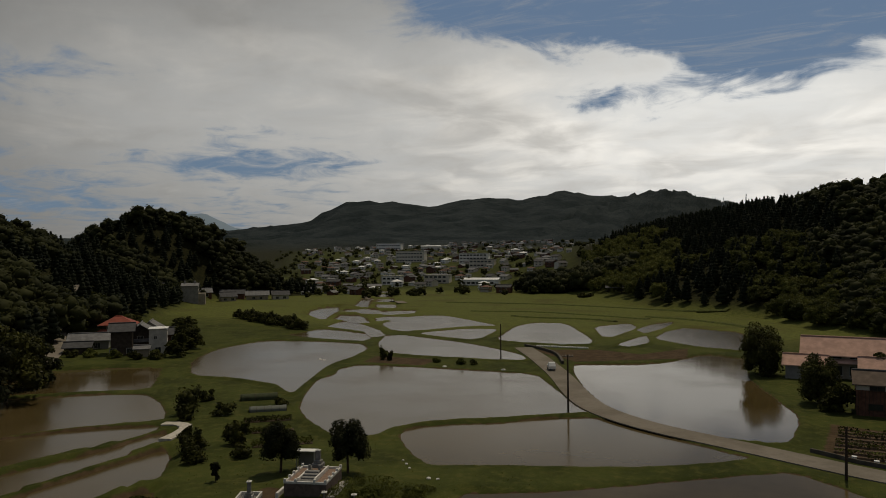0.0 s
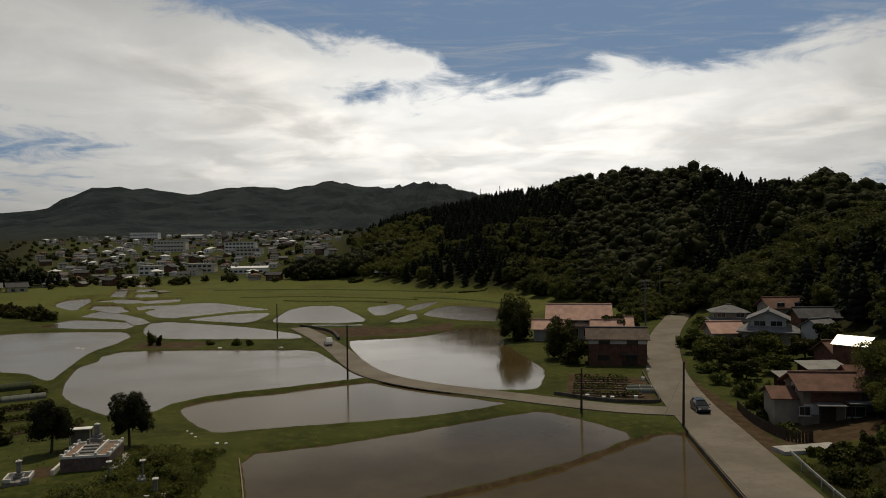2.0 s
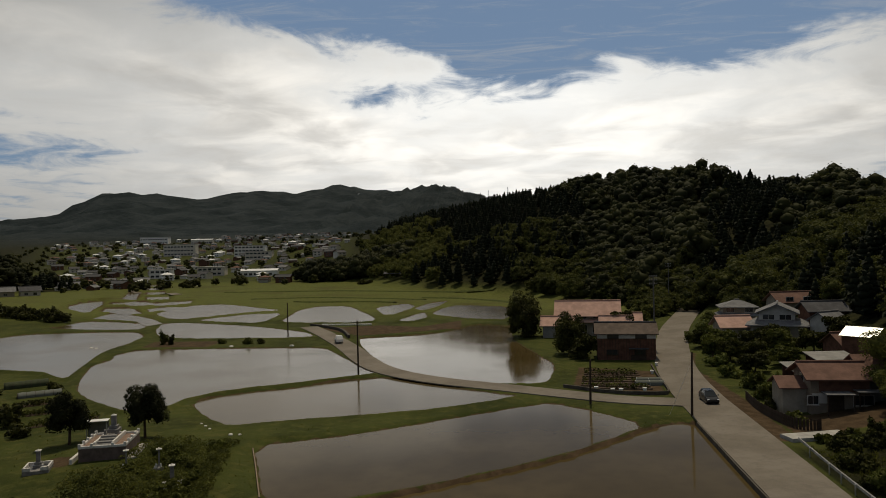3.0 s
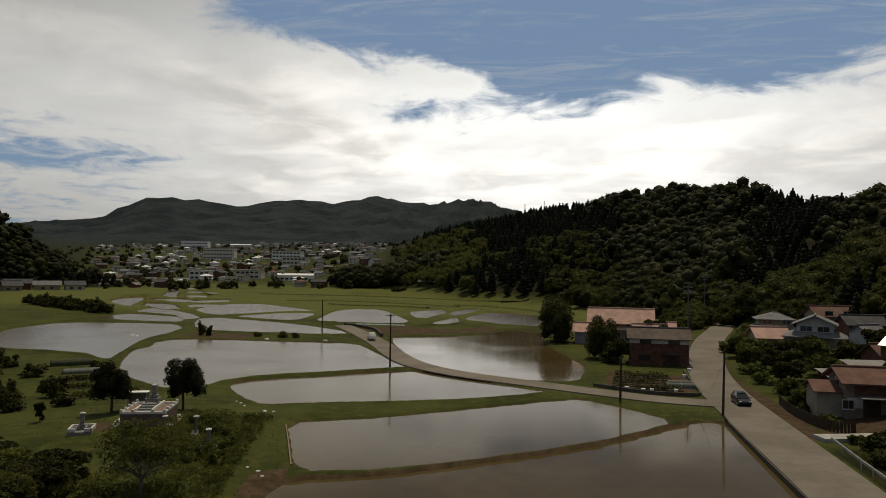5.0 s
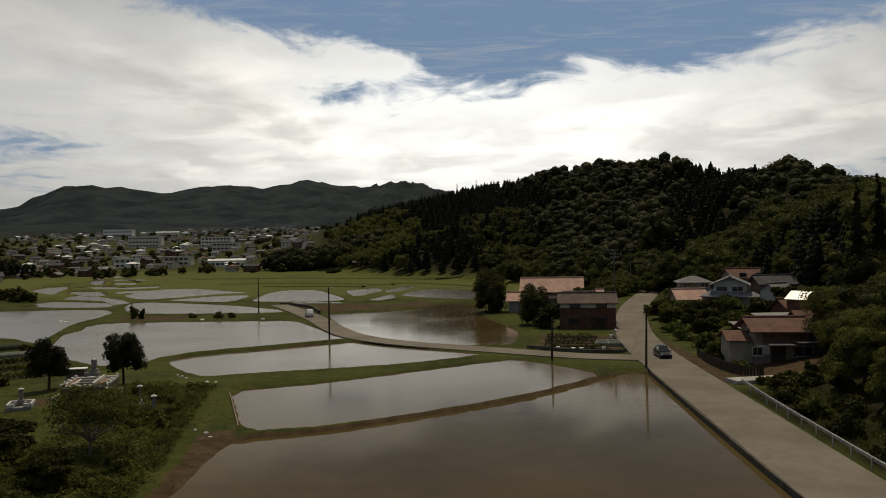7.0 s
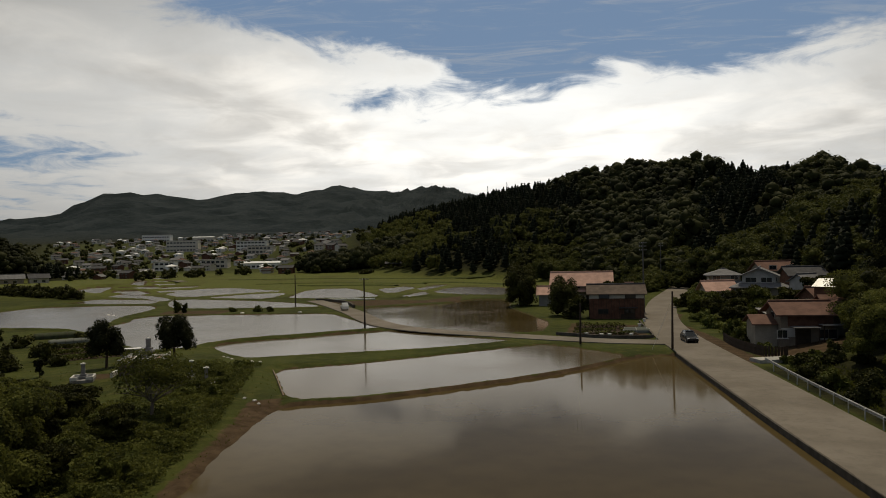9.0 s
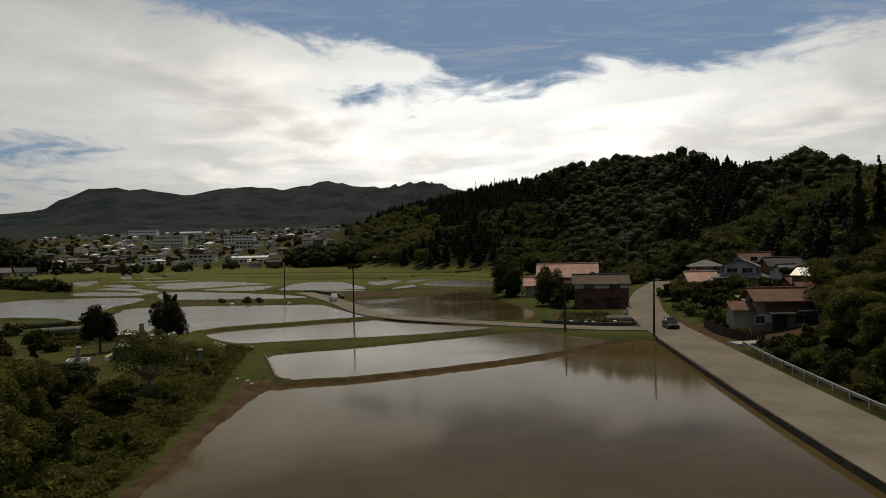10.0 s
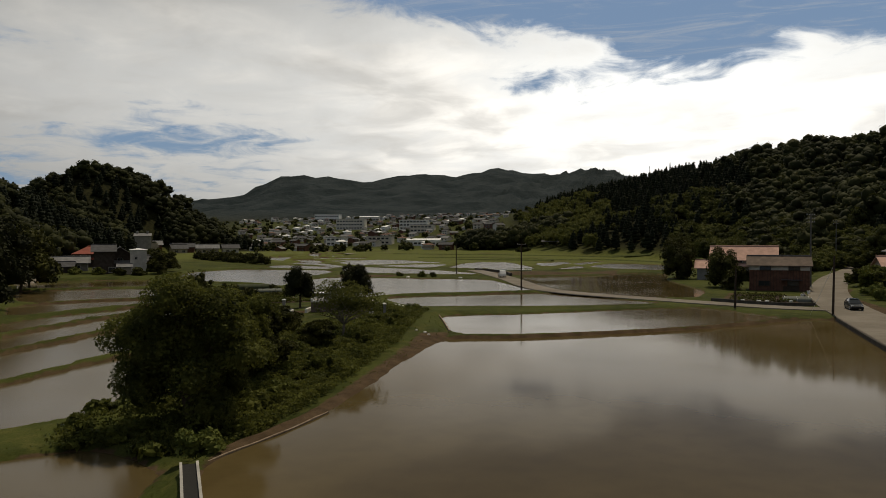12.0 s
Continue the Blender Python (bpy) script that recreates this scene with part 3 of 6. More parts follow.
def build_water():
    for level, ring, bank, calm in PADDIES:
        out = np.roll(ring, -1, 0) - np.roll(ring, 1, 0)
        out = np.stack([out[:, 1], -out[:, 0]], 1)
        out /= np.linalg.norm(out, axis=1, keepdims=True) + 1e-9
        area = 0.5 * np.sum(ring[:, 0] * np.roll(ring[:, 1], -1) - ring[:, 1] * np.roll(ring[:, 0], -1))
        grown = ring + out * (0.3 if area > 0 else -0.3)
        bm = bmesh.new()
        bm.faces.new([bm.verts.new((x, y, level)) for x, y in grown])
        bmesh.ops.triangulate(bm, faces=bm.faces)
        if sum(f.normal.z for f in bm.faces) < 0:
            bmesh.ops.reverse_faces(bm, faces=bm.faces)
        me = bpy.data.meshes.new("paddy_water")
        bm.to_mesh(me)
        bm.free()
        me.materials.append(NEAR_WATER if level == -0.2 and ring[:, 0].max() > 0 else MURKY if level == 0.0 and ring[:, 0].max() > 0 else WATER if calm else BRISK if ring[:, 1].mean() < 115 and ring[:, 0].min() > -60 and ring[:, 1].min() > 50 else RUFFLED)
        tagged(new("paddy_water", me), "still muddy water standing in a flooded rice field", "water", kind="structure")


build_water()


def ribbon(name, line, half, mat, label, thick=0.14):
    p = line[:, :2]
    d = np.gradient(p, axis=0)
    d /= np.linalg.norm(d, axis=1, keepdims=True)
    s = np.stack([d[:, 1], -d[:, 0]], 1)
    z = line[:, 2]
    verts, faces = [], []
    for k in range(len(p)):
        for e, dz in ((-1, -thick), (-1, 0), (-0.35, 0.03), (0.35, 0.03), (1, 0), (1, -thick)):
            verts.append((*(p[k] + s[k] * half * e), z[k] + dz))
    for k in range(len(p) - 1):
        for c in range(5):
            a = k * 6 + c
            faces.append((a, a + 1, a + 7, a + 6))
    ob = mesh_object(name, verts, faces, mat)
    return tagged(ob, label, "road", kind="structure")


ribbon("road", MAIN_ROAD, 3.3, ROAD, "pale worn concrete village road between fields and houses")
side = SIDE_ROAD.copy()
side[:, 2] += 0.012
ribbon("road_side", side, 2.4, ROAD, "narrow pale farm road winding between flooded fields")


def hazed_mountain():
    """The mountain beyond the valley's head, a plain backdrop with haze in its colour."""
    m, n = material("hazed_mountain")
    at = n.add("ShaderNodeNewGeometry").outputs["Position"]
    # aerial haze painted into the base colour as pale blue
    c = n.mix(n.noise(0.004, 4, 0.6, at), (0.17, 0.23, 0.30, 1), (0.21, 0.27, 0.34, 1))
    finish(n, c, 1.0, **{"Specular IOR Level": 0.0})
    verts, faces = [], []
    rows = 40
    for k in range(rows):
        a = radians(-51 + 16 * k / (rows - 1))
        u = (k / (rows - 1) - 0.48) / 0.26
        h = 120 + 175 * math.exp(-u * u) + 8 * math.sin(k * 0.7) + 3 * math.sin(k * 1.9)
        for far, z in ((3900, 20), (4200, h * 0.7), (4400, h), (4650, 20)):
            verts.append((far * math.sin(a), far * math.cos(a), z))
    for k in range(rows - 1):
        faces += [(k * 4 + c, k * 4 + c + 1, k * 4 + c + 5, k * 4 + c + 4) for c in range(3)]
    tagged(mesh_object("backdrop", verts, faces, m, True), "far mountain beyond the valley, pale blue haze in its colour", "mountain", kind="structure")


hazed_mountain()


# ---------------------------------------------------------------- plants
def icosphere(sub):
    bm = bmesh.new()
    bmesh.ops.create_icosphere(bm, subdivisions=sub, radius=1.0)
    v = np.array([tuple(x.co) for x in bm.verts])
    f = np.array([[x.index for x in p.verts] for p in bm.faces])
    bm.free()
    return v, f


ICO1, ICO2 = icosphere(1), icosphere(2)


def leaves(rng, lobes, count, size, droop=0.0, loose=0.6):
    """Leaf quads scattered over ellipsoid lobes (x, y, z, rx, ry, rz)."""
    lobes = np.array(lobes, float)
    area = lobes[:, 3] * lobes[:, 4] + lobes[:, 4] * lobes[:, 5]
    pick = lobes[rng.choice(len(lobes), count, p=area / area.sum())]
    way = rng.normal(size=(count, 3))
    way /= np.linalg.norm(way, axis=1, keepdims=True)
    way[:, 2] = np.where(way[:, 2] < -0.55, -way[:, 2], way[:, 2])
    at = pick[:, :3] + way * pick[:, 3:] * rng.uniform(0.78, 1.12, (count, 1))
    nor = way * 0.7 + rng.normal(size=(count, 3)) * loose + (0, 0, 0.25)
    nor /= np.linalg.norm(nor, axis=1, keepdims=True)
    a = np.cross(nor, rng.normal(size=(count, 3)))
    a /= np.linalg.norm(a, axis=1, keepdims=True)
    b = np.cross(nor, a)
    s = size * rng.uniform(0.55, 1.3, (count, 1))
    a, b = a * s, b * s * rng.uniform(0.45, 0.8, (count, 1))
    bend = nor * s * 0.25
    verts = np.stack([at - a - bend, at - b * 0.9, at + a - bend, at + b], 1).reshape(-1, 3)
    verts[:, 2] -= droop * rng.uniform(0, 1, count).repeat(4) * size
    return verts, np.arange(count * 4).reshape(-1, 4)


def cores(rng, lobes, scale, ico):
    """Dark inner masses under the leaves."""
    vs, fs, n = [], [], 0
    for x, y, z, rx, ry, rz in lobes:
        k = ico[0] * (1 + rng.uniform(-0.22, 0.16, (len(ico[0]), 1)))
        vs.append(k * (rx * scale, ry * scale, rz * scale) + (x, y, z))
        fs.append(ico[1] + n)
        n += len(ico[0])
    return np.concatenate(vs), np.concatenate(fs)


def fast_mesh(name, groups, mat):
    """A mesh from several (verts, faces) arrays; each group has one size of face."""
    me = bpy.data.meshes.new(name)
    verts = np.concatenate([g[0] for g in groups])
    loops, starts, n, total = [], [], 0, 0
    for v, f in groups:
        loops.append((f + n).ravel())
        starts.append(total + np.arange(len(f)) * f.shape[1])
        total += f.size
        n += len(v)
    loops, starts = np.concatenate(loops), np.concatenate(starts)
    me.vertices.add(len(verts))
    me.vertices.foreach_set("co", verts.astype(np.float32).ravel())
    me.loops.add(len(loops))
    me.loops.foreach_set("vertex_index", loops.astype(np.int32))
    me.polygons.add(len(starts))
    me.polygons.foreach_set("loop_start", starts.astype(np.int32))
    me.update()
    me.materials.append(mat)
    return me


def lobes_for(rng, h, r, low, many=7, size=(0.24, 0.46), tall=(0.6, 0.95)):
    """Lobes of a crown that begins at height low and tops at h."""
    mid, half = (h + low) / 2, (h - low) / 2
    out = [(0, 0, mid - half * 0.1, r * 0.55, r * 0.55, half * 0.75)]
    many = many + many // 2
    for k in range(many):
        a = k * 2.4 + rng.uniform(-0.6, 0.6)
        e = -1.05 + 1.9 * (k + rng.uniform(0, 1)) / many
        c = math.sqrt(max(0.04, 1 - max(0, e) ** 2)) * rng.uniform(0.7, 1.08)
        s = rng.uniform(*size)
        out.append((math.cos(a) * r * 0.72 * c, math.sin(a) * r * 0.72 * c, mid + e * half * 0.74, r * s, r * s * rng.uniform(0.8, 1.2), half * s * rng.uniform(*tall)))
    return out


def tree(name, x, y, h, r, low, mat, label, seed, many=7, count=1500, leaf=0.28, category="tree", trunk=0.16, group="", z=None, stretch=1.0, full=False):
    rng = np.random.default_rng(seed)
    top = thing(name, x, y, (ground_height(x, y) if z is None else z) - 0.05, rng.uniform(0, 360), label, category, group)
    lobes = lobes_for(rng, h, r, low, many, (0.38, 0.6), (0.85, 1.2)) if full else lobes_for(rng, h, r, low, many)
    lobes = [(a * stretch, b, c, d * stretch, e, f) for a, b, c, d, e, f in lobes]
    bm = bmesh.new()
    lean = (rng.uniform(-0.1, 0.1) * r, rng.uniform(-0.1, 0.1) * r)
    fork = max(0.35, low + (h - low) * 0.25)
    tube(bm, (0, 0, -0.3), (lean[0], lean[1], fork), trunk, trunk * 0.7, 8)
    tube(bm, (lean[0], lean[1], fork * 0.97), (0, 0, h * 0.86), trunk * 0.68, trunk * 0.15, 6)
    for lx, ly, lz, *_ in lobes[1:]:
        tube(bm, (lean[0], lean[1], fork * rng.uniform(0.75, 1.0)), (lx, ly, lz), trunk * 0.42, trunk * 0.1, 5)
    part("trunk", bm, BARK, top)
    crown = new("crown", fast_mesh("crown", [leaves(rng, lobes, count, leaf), cores(rng, lobes, 0.62, ICO2)], mat))
    crown.parent = top
    return top


def bush(x, y, h, r, mat, label, seed, count=420, leaf=0.2, name="bush", category="shrub", group="", stretch=1.0, turn=0.0):
    rng = np.random.default_rng(seed)
    lobes = [(rng.uniform(-0.5, 0.5) * r * stretch, rng.uniform(-0.5, 0.5) * r, h * (0.2 + 0.5 * k / 6), r * rng.uniform(0.4, 0.62) * (1.15 - 0.09 * k), r * rng.uniform(0.4, 0.62) * (1.15 - 0.09 * k), h * rng.uniform(0.24, 0.36)) for k in range(7)]
    me = fast_mesh(name, [leaves(rng, lobes, count, leaf), cores(rng, lobes, 0.78, ICO1)], mat)
    ob = new(name, me)
    ob.matrix_basis = pose(x, y, ground_height(x, y) - 0.1, 0, 0, turn)
    return tagged(ob, label, category, group)


def wood_stuff(name, label, protos, spots, mat):
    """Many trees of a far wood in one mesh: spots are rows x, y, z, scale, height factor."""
    rng = np.random.default_rng(len(spots))
    quads, tris = [], []
    nq = nt = 0
    for x, y, z, s, hf in spots:
        (qv, qf), (tv, tf) = protos[rng.integers(len(protos))]
        a = rng.uniform(0, 2 * math.pi)
        m = np.array([[math.cos(a) * s, -math.sin(a) * s, 0], [math.sin(a) * s, math.cos(a) * s, 0], [0, 0, s * hf]]).T
        quads.append((qv @ m + (x, y, z), qf + nq))
        tris.append((tv @ m + (x, y, z), tf + nt))
        nq += len(qv)
        nt += len(tv)
    g = [(np.concatenate([q[0] for q in quads]), np.concatenate([q[1] for q in quads])), (np.concatenate([t[0] for t in tris]), np.concatenate([t[1] for t in tris]))]
    return tagged(new(name, fast_mesh(name, g, mat)), label, "woodland", kind="stuff")


def broad_proto(seed, count=230, leaf=0.058):
    rng = np.random.default_rng(seed)
    lobes = lobes_for(rng, 1.0, 0.5, 0.1, 6, (0.32, 0.56), (0.9, 1.25))
    return leaves(rng, lobes, count, leaf, loose=0.3), cores(rng, lobes, 0.93, ICO1)


def cedar_proto(seed, count=80):
    rng = np.random.default_rng(seed)
    lobes = [(0, 0, z, w, w, 0.13) for z, w in ((0.2, 0.25), (0.35, 0.23), (0.5, 0.19), (0.64, 0.145), (0.77, 0.10), (0.89, 0.05))]
    return leaves(rng, lobes, count, 0.07, 0.6, loose=0.25), cores(rng, lobes, 0.88, ICO1)


def slope_proto(seed):
    """A nearer broadleaf tree: more and smaller leaves, the inner mass well hidden."""
    rng = np.random.default_rng(seed)
    lobes = lobes_for(rng, 1.0, 0.5, 0.1, 7, (0.26, 0.46), (0.8, 1.15))
    return leaves(rng, lobes, 950, 0.036, loose=0.5), cores(rng, lobes, 0.72, ICO1)


BROAD = [broad_proto(k) for k in range(6)]
SLOPE = [slope_proto(60 + k) for k in range(5)]
CEDAR = [cedar_proto(20 + k) for k in range(4)]


def grow_woods():
    rng = np.random.default_rng(7)

    def ridge_x(line, y):
        o = np.argsort(line[:, 1])
        return np.interp(y, line[o, 1], line[o, 0])

    broad, cedar, bamboo, front, slope = [], [], [], [], []

    def sow(x0, x1, y0, y1, step, keep, size):
        for gx in np.arange(x0, x1, step):
            for gy in np.arange(y0, y1, step):
                x, y = gx + rng.uniform(-0.5, 0.5) * step, gy + rng.uniform(-0.5, 0.5) * step
                if not keep(x, y):
                    continue
                h = size * rng.uniform(0.8, 1.2)
                z = ground_height(x, y) - 0.4
                n = noise.noise(Vector((x * 0.018, y * 0.018, 3.1)))
                n2 = noise.noise(Vector((x * 0.05, y * 0.05, 8.3)))
                bearing = math.degrees(math.atan2(x - 2, y + 2))
                if x < -140:
                    planted = n + 0.25 * n2 > -0.05
                elif y > 230:
                    planted = bearing < 4 + 5 * n2 or 13.5 + 3 * n2 < bearing < 20 + 4 * n2
                else:
                    planted = n + 0.25 * n2 > 0.05
                near = x > 0 and y < 235
                if near and 27 < bearing < 42 and 50 < y < 165 and n2 > -0.1:
                    bamboo.append((x, y, z, h * 1.0, 1.1))
                elif -12.5 < bearing < -6.5 + 2 * n and 330 < y < 560 and n2 > -0.25:
                    bamboo.append((x, y, z, h * 0.95, 1.15))
                elif planted:
                    cedar.append((x, y, z, h * 1.15, 0.86))
                elif near:
                    slope.append((x, y, z, h * rng.uniform(0.95, 1.35), rng.uniform(0.75, 0.95)))
                else:
                    broad.append((x, y, z, h * rng.uniform(0.95, 1.4), rng.uniform(0.7, 0.9)))

    def wooded(x, y, least=0.25):
        i, j = np.searchsorted(GY, y), np.searchsorted(GX, x)
        return WOOD[i, j] > least

    sow(30, 150, -20, 330, 5.6, lambda x, y: wooded(x, y, 0.4) and x < ridge_x(RIGHT_HILL, y) + 14 and math.hypot(x - 52, y - 66) > 11 and not (x < 64 and 90 < y < 205), 8.6)
    sow(-110, 150, 330, 720, 7.4, lambda x, y: wooded(x, y) and x < ridge_x(RIGHT_HILL, y) + 22, 9.6)
    sow(-420, -150, 60, 460, 7.0, lambda x, y: wooded(x, y) and x > ridge_x(LEFT_HILL, y) - 18, 9.0)
    # scrub along the foot of the hill, in front of the fields
    for _ in range(460):
        y = rng.uniform(225, 470)
        x = np.interp(y, [225, 270, 330, 400, 440, 470], [64, 26, 6, -6, -68, -100]) + rng.uniform(-8, 22)
        front.append((x, y, ground_height(x, y) - 0.3, rng.uniform(3.5, 9.0), rng.uniform(0.8, 1.1)))
    for _ in range(120):
        x = rng.uniform(-142, -70)
        y = 452 + rng.uniform(-10, 22)
        broad.append((x, y, ground_height(x, y) - 0.3, rng.uniform(9, 15), 0.9))
    for _ in range(150):
        x = rng.uniform(36, 62)
        y = np.interp(x, [36, 62], [205, 235]) + rng.uniform(-4, 24)
        front.append((x, y, ground_height(x, y) - 0.3, rng.uniform(3, 6.5), 0.9))
    for _ in range(110):
        x, y = rng.uniform(52, 78), rng.uniform(108, 214)
        if x > 63 or y > 174:
            slope.append((x, y, ground_height(x, y) - 0.3, rng.uniform(4, 7.5), 0.95))
    wood_stuff("slope_wood", "mixed dark green trees on the slope behind the houses", SLOPE, slope, WOOD_SLOPE)
    wood_stuff("broadleaf_wood", "dense dark broadleaf wood covering the valley hills", BROAD, broad, WOOD_BROAD)
    wood_stuff("cedar_wood", "dark planted cedar wood with pointed crowns on the hillside", CEDAR, cedar, WOOD_CEDAR)
    wood_stuff("bamboo_grove", "yellowish green bamboo groves on the hillside", SLOPE, bamboo, WOOD_BAMBOO)
    wood_stuff("hill_foot_scrub", "mixed green scrub along the foot of the hill", SLOPE, front, WOOD_SLOPE)
    # trees between the houses of the far town
    town = []
    for _ in range(420):
        a, d = radians(rng.uniform(-37, -7)), rng.uniform(440, 1250)
        x, y = d * math.sin(a), d * math.cos(a)
        town.append((x, y, ground_height(x, y) - 0.3, rng.uniform(3, 7), 0.9))
    wood_stuff("town_trees", "dark trees scattered between the houses of a town", BROAD, town, LEAF_DARK)


grow_woods()


# ---------------------------------------------------------------- buildings
def gable_roof(bm, w, d, h, rise, over, thick=0.16):
    """Two slopes with a ridge along x."""
    a, b = w / 2 + over, d / 2 + over
    drop = rise * over / (d / 2)
    for sy in (-1, 1):
        v = [bm.verts.new(p) for p in ((-a, sy * b, h - drop), (a, sy * b, h - drop), (a, 0, h + rise), (-a, 0, h + rise), (-a, sy * b, h - drop + thick), (a, sy * b, h - drop + thick), (a, 0, h + rise + thick), (-a, 0, h + rise + thick))]
        for f in ((0, 1, 2, 3), (4, 5, 6, 7), (0, 1, 5, 4), (1, 2, 6, 5), (3, 0, 4, 7)):
            bm.faces.new([v[k] for k in f])
    return bm


def hip_roof(bm, w, d, h, rise, over, thick=0.16, z0=None, inner=None):
    """Four slopes; with inner, a skirt roof round a wall of that half size."""
    a, b = w / 2 + over, d / 2 + over
    if inner is None:
        r = max(0.05, a - b) if a > b else 0.05
        top = [(-r, 0), (r, 0), (r, 0.01), (-r, 0.01)]
    else:
        top = [(-inner[0], -inner[1]), (inner[0], -inner[1]), (inner[0], inner[1]), (-inner[0], inner[1])]
    eave = [(-a, -b), (a, -b), (a, b), (-a, b)]
    rows = []
    for dz in (0, thick):
        rows.append([bm.verts.new((x, y, h + dz)) for x, y in eave])
        rows.append([bm.verts.new((x, y, h + rise + dz)) for x, y in top])
    for k in range(4):
        n = (k + 1) % 4
        bm.faces.new((rows[0][k], rows[0][n], rows[1][n], rows[1][k]))
        bm.faces.new((rows[2][k], rows[2][n], rows[3][n], rows[3][k]))
        bm.faces.new((rows[0][k], rows[0][n], rows[2][n], rows[2][k]))
    if inner is None:
        bm.faces.new(rows[3])
    return bm


def walls(w, d, h, rise=0.0, gable=True):
    bm = bmesh.new()
    box(bm, -w / 2, w / 2, -d / 2, d / 2, -1.0, h)
    if gable and rise:
        for sx in (-1, 1):
            x0, x1 = sx * w / 2, sx * (w / 2 - 0.15)
            v = [bm.verts.new(p) for p in ((x0, -d / 2, h), (x0, d / 2, h), (x0, 0, h + rise), (x1, -d / 2, h), (x1, d / 2, h), (x1, 0, h + rise))]
            for f in ((0, 1, 2), (3, 4, 5), (0, 1, 4, 3), (1, 2, 5, 4), (2, 0, 3, 5)):
                bm.faces.new([v[k] for k in f])
    return bm


def window(house, side, along, z, w, h, hw, hd, casing=None, bars=1):
    """A window with casing, sill and panes on a wall: side s, n, e or w."""
    top = part("window", boxed(-w / 2 - 0.07, w / 2 + 0.07, -0.05, 0.04, -0.07, h + 0.07), casing or WALL_WHITE, house)
    turn, x, y = {"s": (0, along, -hd), "n": (180, along, hd), "e": (90, hw, along), "w": (-90, -hw, along)}[side]
    top.matrix_basis = pose(x, y, z, 0, 0, turn)
    n = bars + 1
    step = w / n
    for k in range(n):
        x0 = -w / 2 + k * step
        part("pane", boxed(x0 + 0.03, x0 + step - 0.03, -0.065, -0.03, 0.02, h - 0.02), GLASS, top)
    part("sill", boxed(-w / 2 - 0.12, w / 2 + 0.12, -0.14, 0.0, -0.13, -0.075), casing or WALL_WHITE, top)
    return top


def ridge_cap(house, w, z, mat, over):
    part("ridge", boxed(-w / 2 - over, w / 2 + over, -0.17, 0.17, z, z + 0.28, bevel=0.07), mat, house)


def build_house(name, x, y, z, turn, w, d, h, rise, wall, roof, label, kind="gable", over=0.7, skirt=None, wins=(), group="", category="house", casing=None):
    top = thing(name, x, y, z, turn, label, category, group)
    part("wall", walls(w, d, h, rise, kind == "gable"), wall, top)
    bm = bmesh.new()
    (gable_roof if kind == "gable" else hip_roof)(bm, w, d, h, rise, over)
    part("roof", bm, roof, top)
    if kind == "gable":
        ridge_cap(top, w, h + rise + 0.1, roof, over)
    elif w > d + 0.5:
        part("ridge", boxed(-(w - d) / 2, (w - d) / 2, -0.17, 0.17, h + rise + 0.1, h + rise + 0.36, bevel=0.06), roof, top)
    if skirt:
        zs, out, up = skirt
        bm = bmesh.new()
        hip_roof(bm, w, d, zs, up, out, inner=(w / 2 + 0.01, d / 2 + 0.01))
        part("lower_roof", bm, roof, top)
    for s, a, zz, ww, hh in wins:
        window(top, s, a, zz, ww, hh, w / 2, d / 2, casing)
    return top


def farmhouse():
    """The red-tiled farmhouse beside the flooded field, with its low wings."""
    top = thing("farmhouse", 17.0, 173.5, 0.7, -6, "large farmhouse with a faded red tile roof and low wings", "house")
    part("wall", walls(13.5, 7.6, 5.0, 2.6), WALL_CREAM, top)
    bm = bmesh.new()
    gable_roof(bm, 13.5, 7.6, 5.0, 2.6, 1.0, 0.2)
    part("roof", bm, ROOF_PINK, top, "faded pinkish red tiled roof")
    ridge_cap(top, 13.5, 7.72, ROOF_PINK, 1.0)
    for n, (cx, cy, w, d, h, r) in enumerate(((-6.6, -5.2, 7.0, 5.0, 2.9, 1.5), (6.2, -6.0, 6.0, 4.6, 3.0, 1.6), (9.5, -2.0, 4.6, 5.0, 3.4, 1.5))):
        bm = walls(w, d, h, r)
        bmesh.ops.translate(bm, verts=bm.verts, vec=(cx, cy, 0))
        wing = part("wing", bm, WALL_CREAM if n else WALL_GREY, top)
        bm = gable_roof(bmesh.new(), w, d, h, r, 0.7, 0.18)
        box(bm, -w / 2 - 0.7, w / 2 + 0.7, -0.16, 0.16, h + r + 0.1, h + r + 0.36)
        bmesh.ops.translate(bm, verts=bm.verts, vec=(cx, cy, 0))
        part("roof", bm, ROOF_PINK, wing)
    bm = hip_roof(bmesh.new(), 13.5, 7.6, 3.0, 0.7, 1.4, inner=(6.76, 3.81))
    part("lower_roof", bm, ROOF_PINK, top)
    for a in (-4.5, -1.2, 2.2, 5.2):
        window(top, "s", a, 3.9, 2.0, 0.9, 6.75, 3.8)
        window(top, "s", a, 0.6, 2.2, 1.8, 6.75, 3.8)


ROOF_DUN = plain("roof_tile_dun", (0.115, 0.088, 0.072), 0.85, 0.8, 0.3)


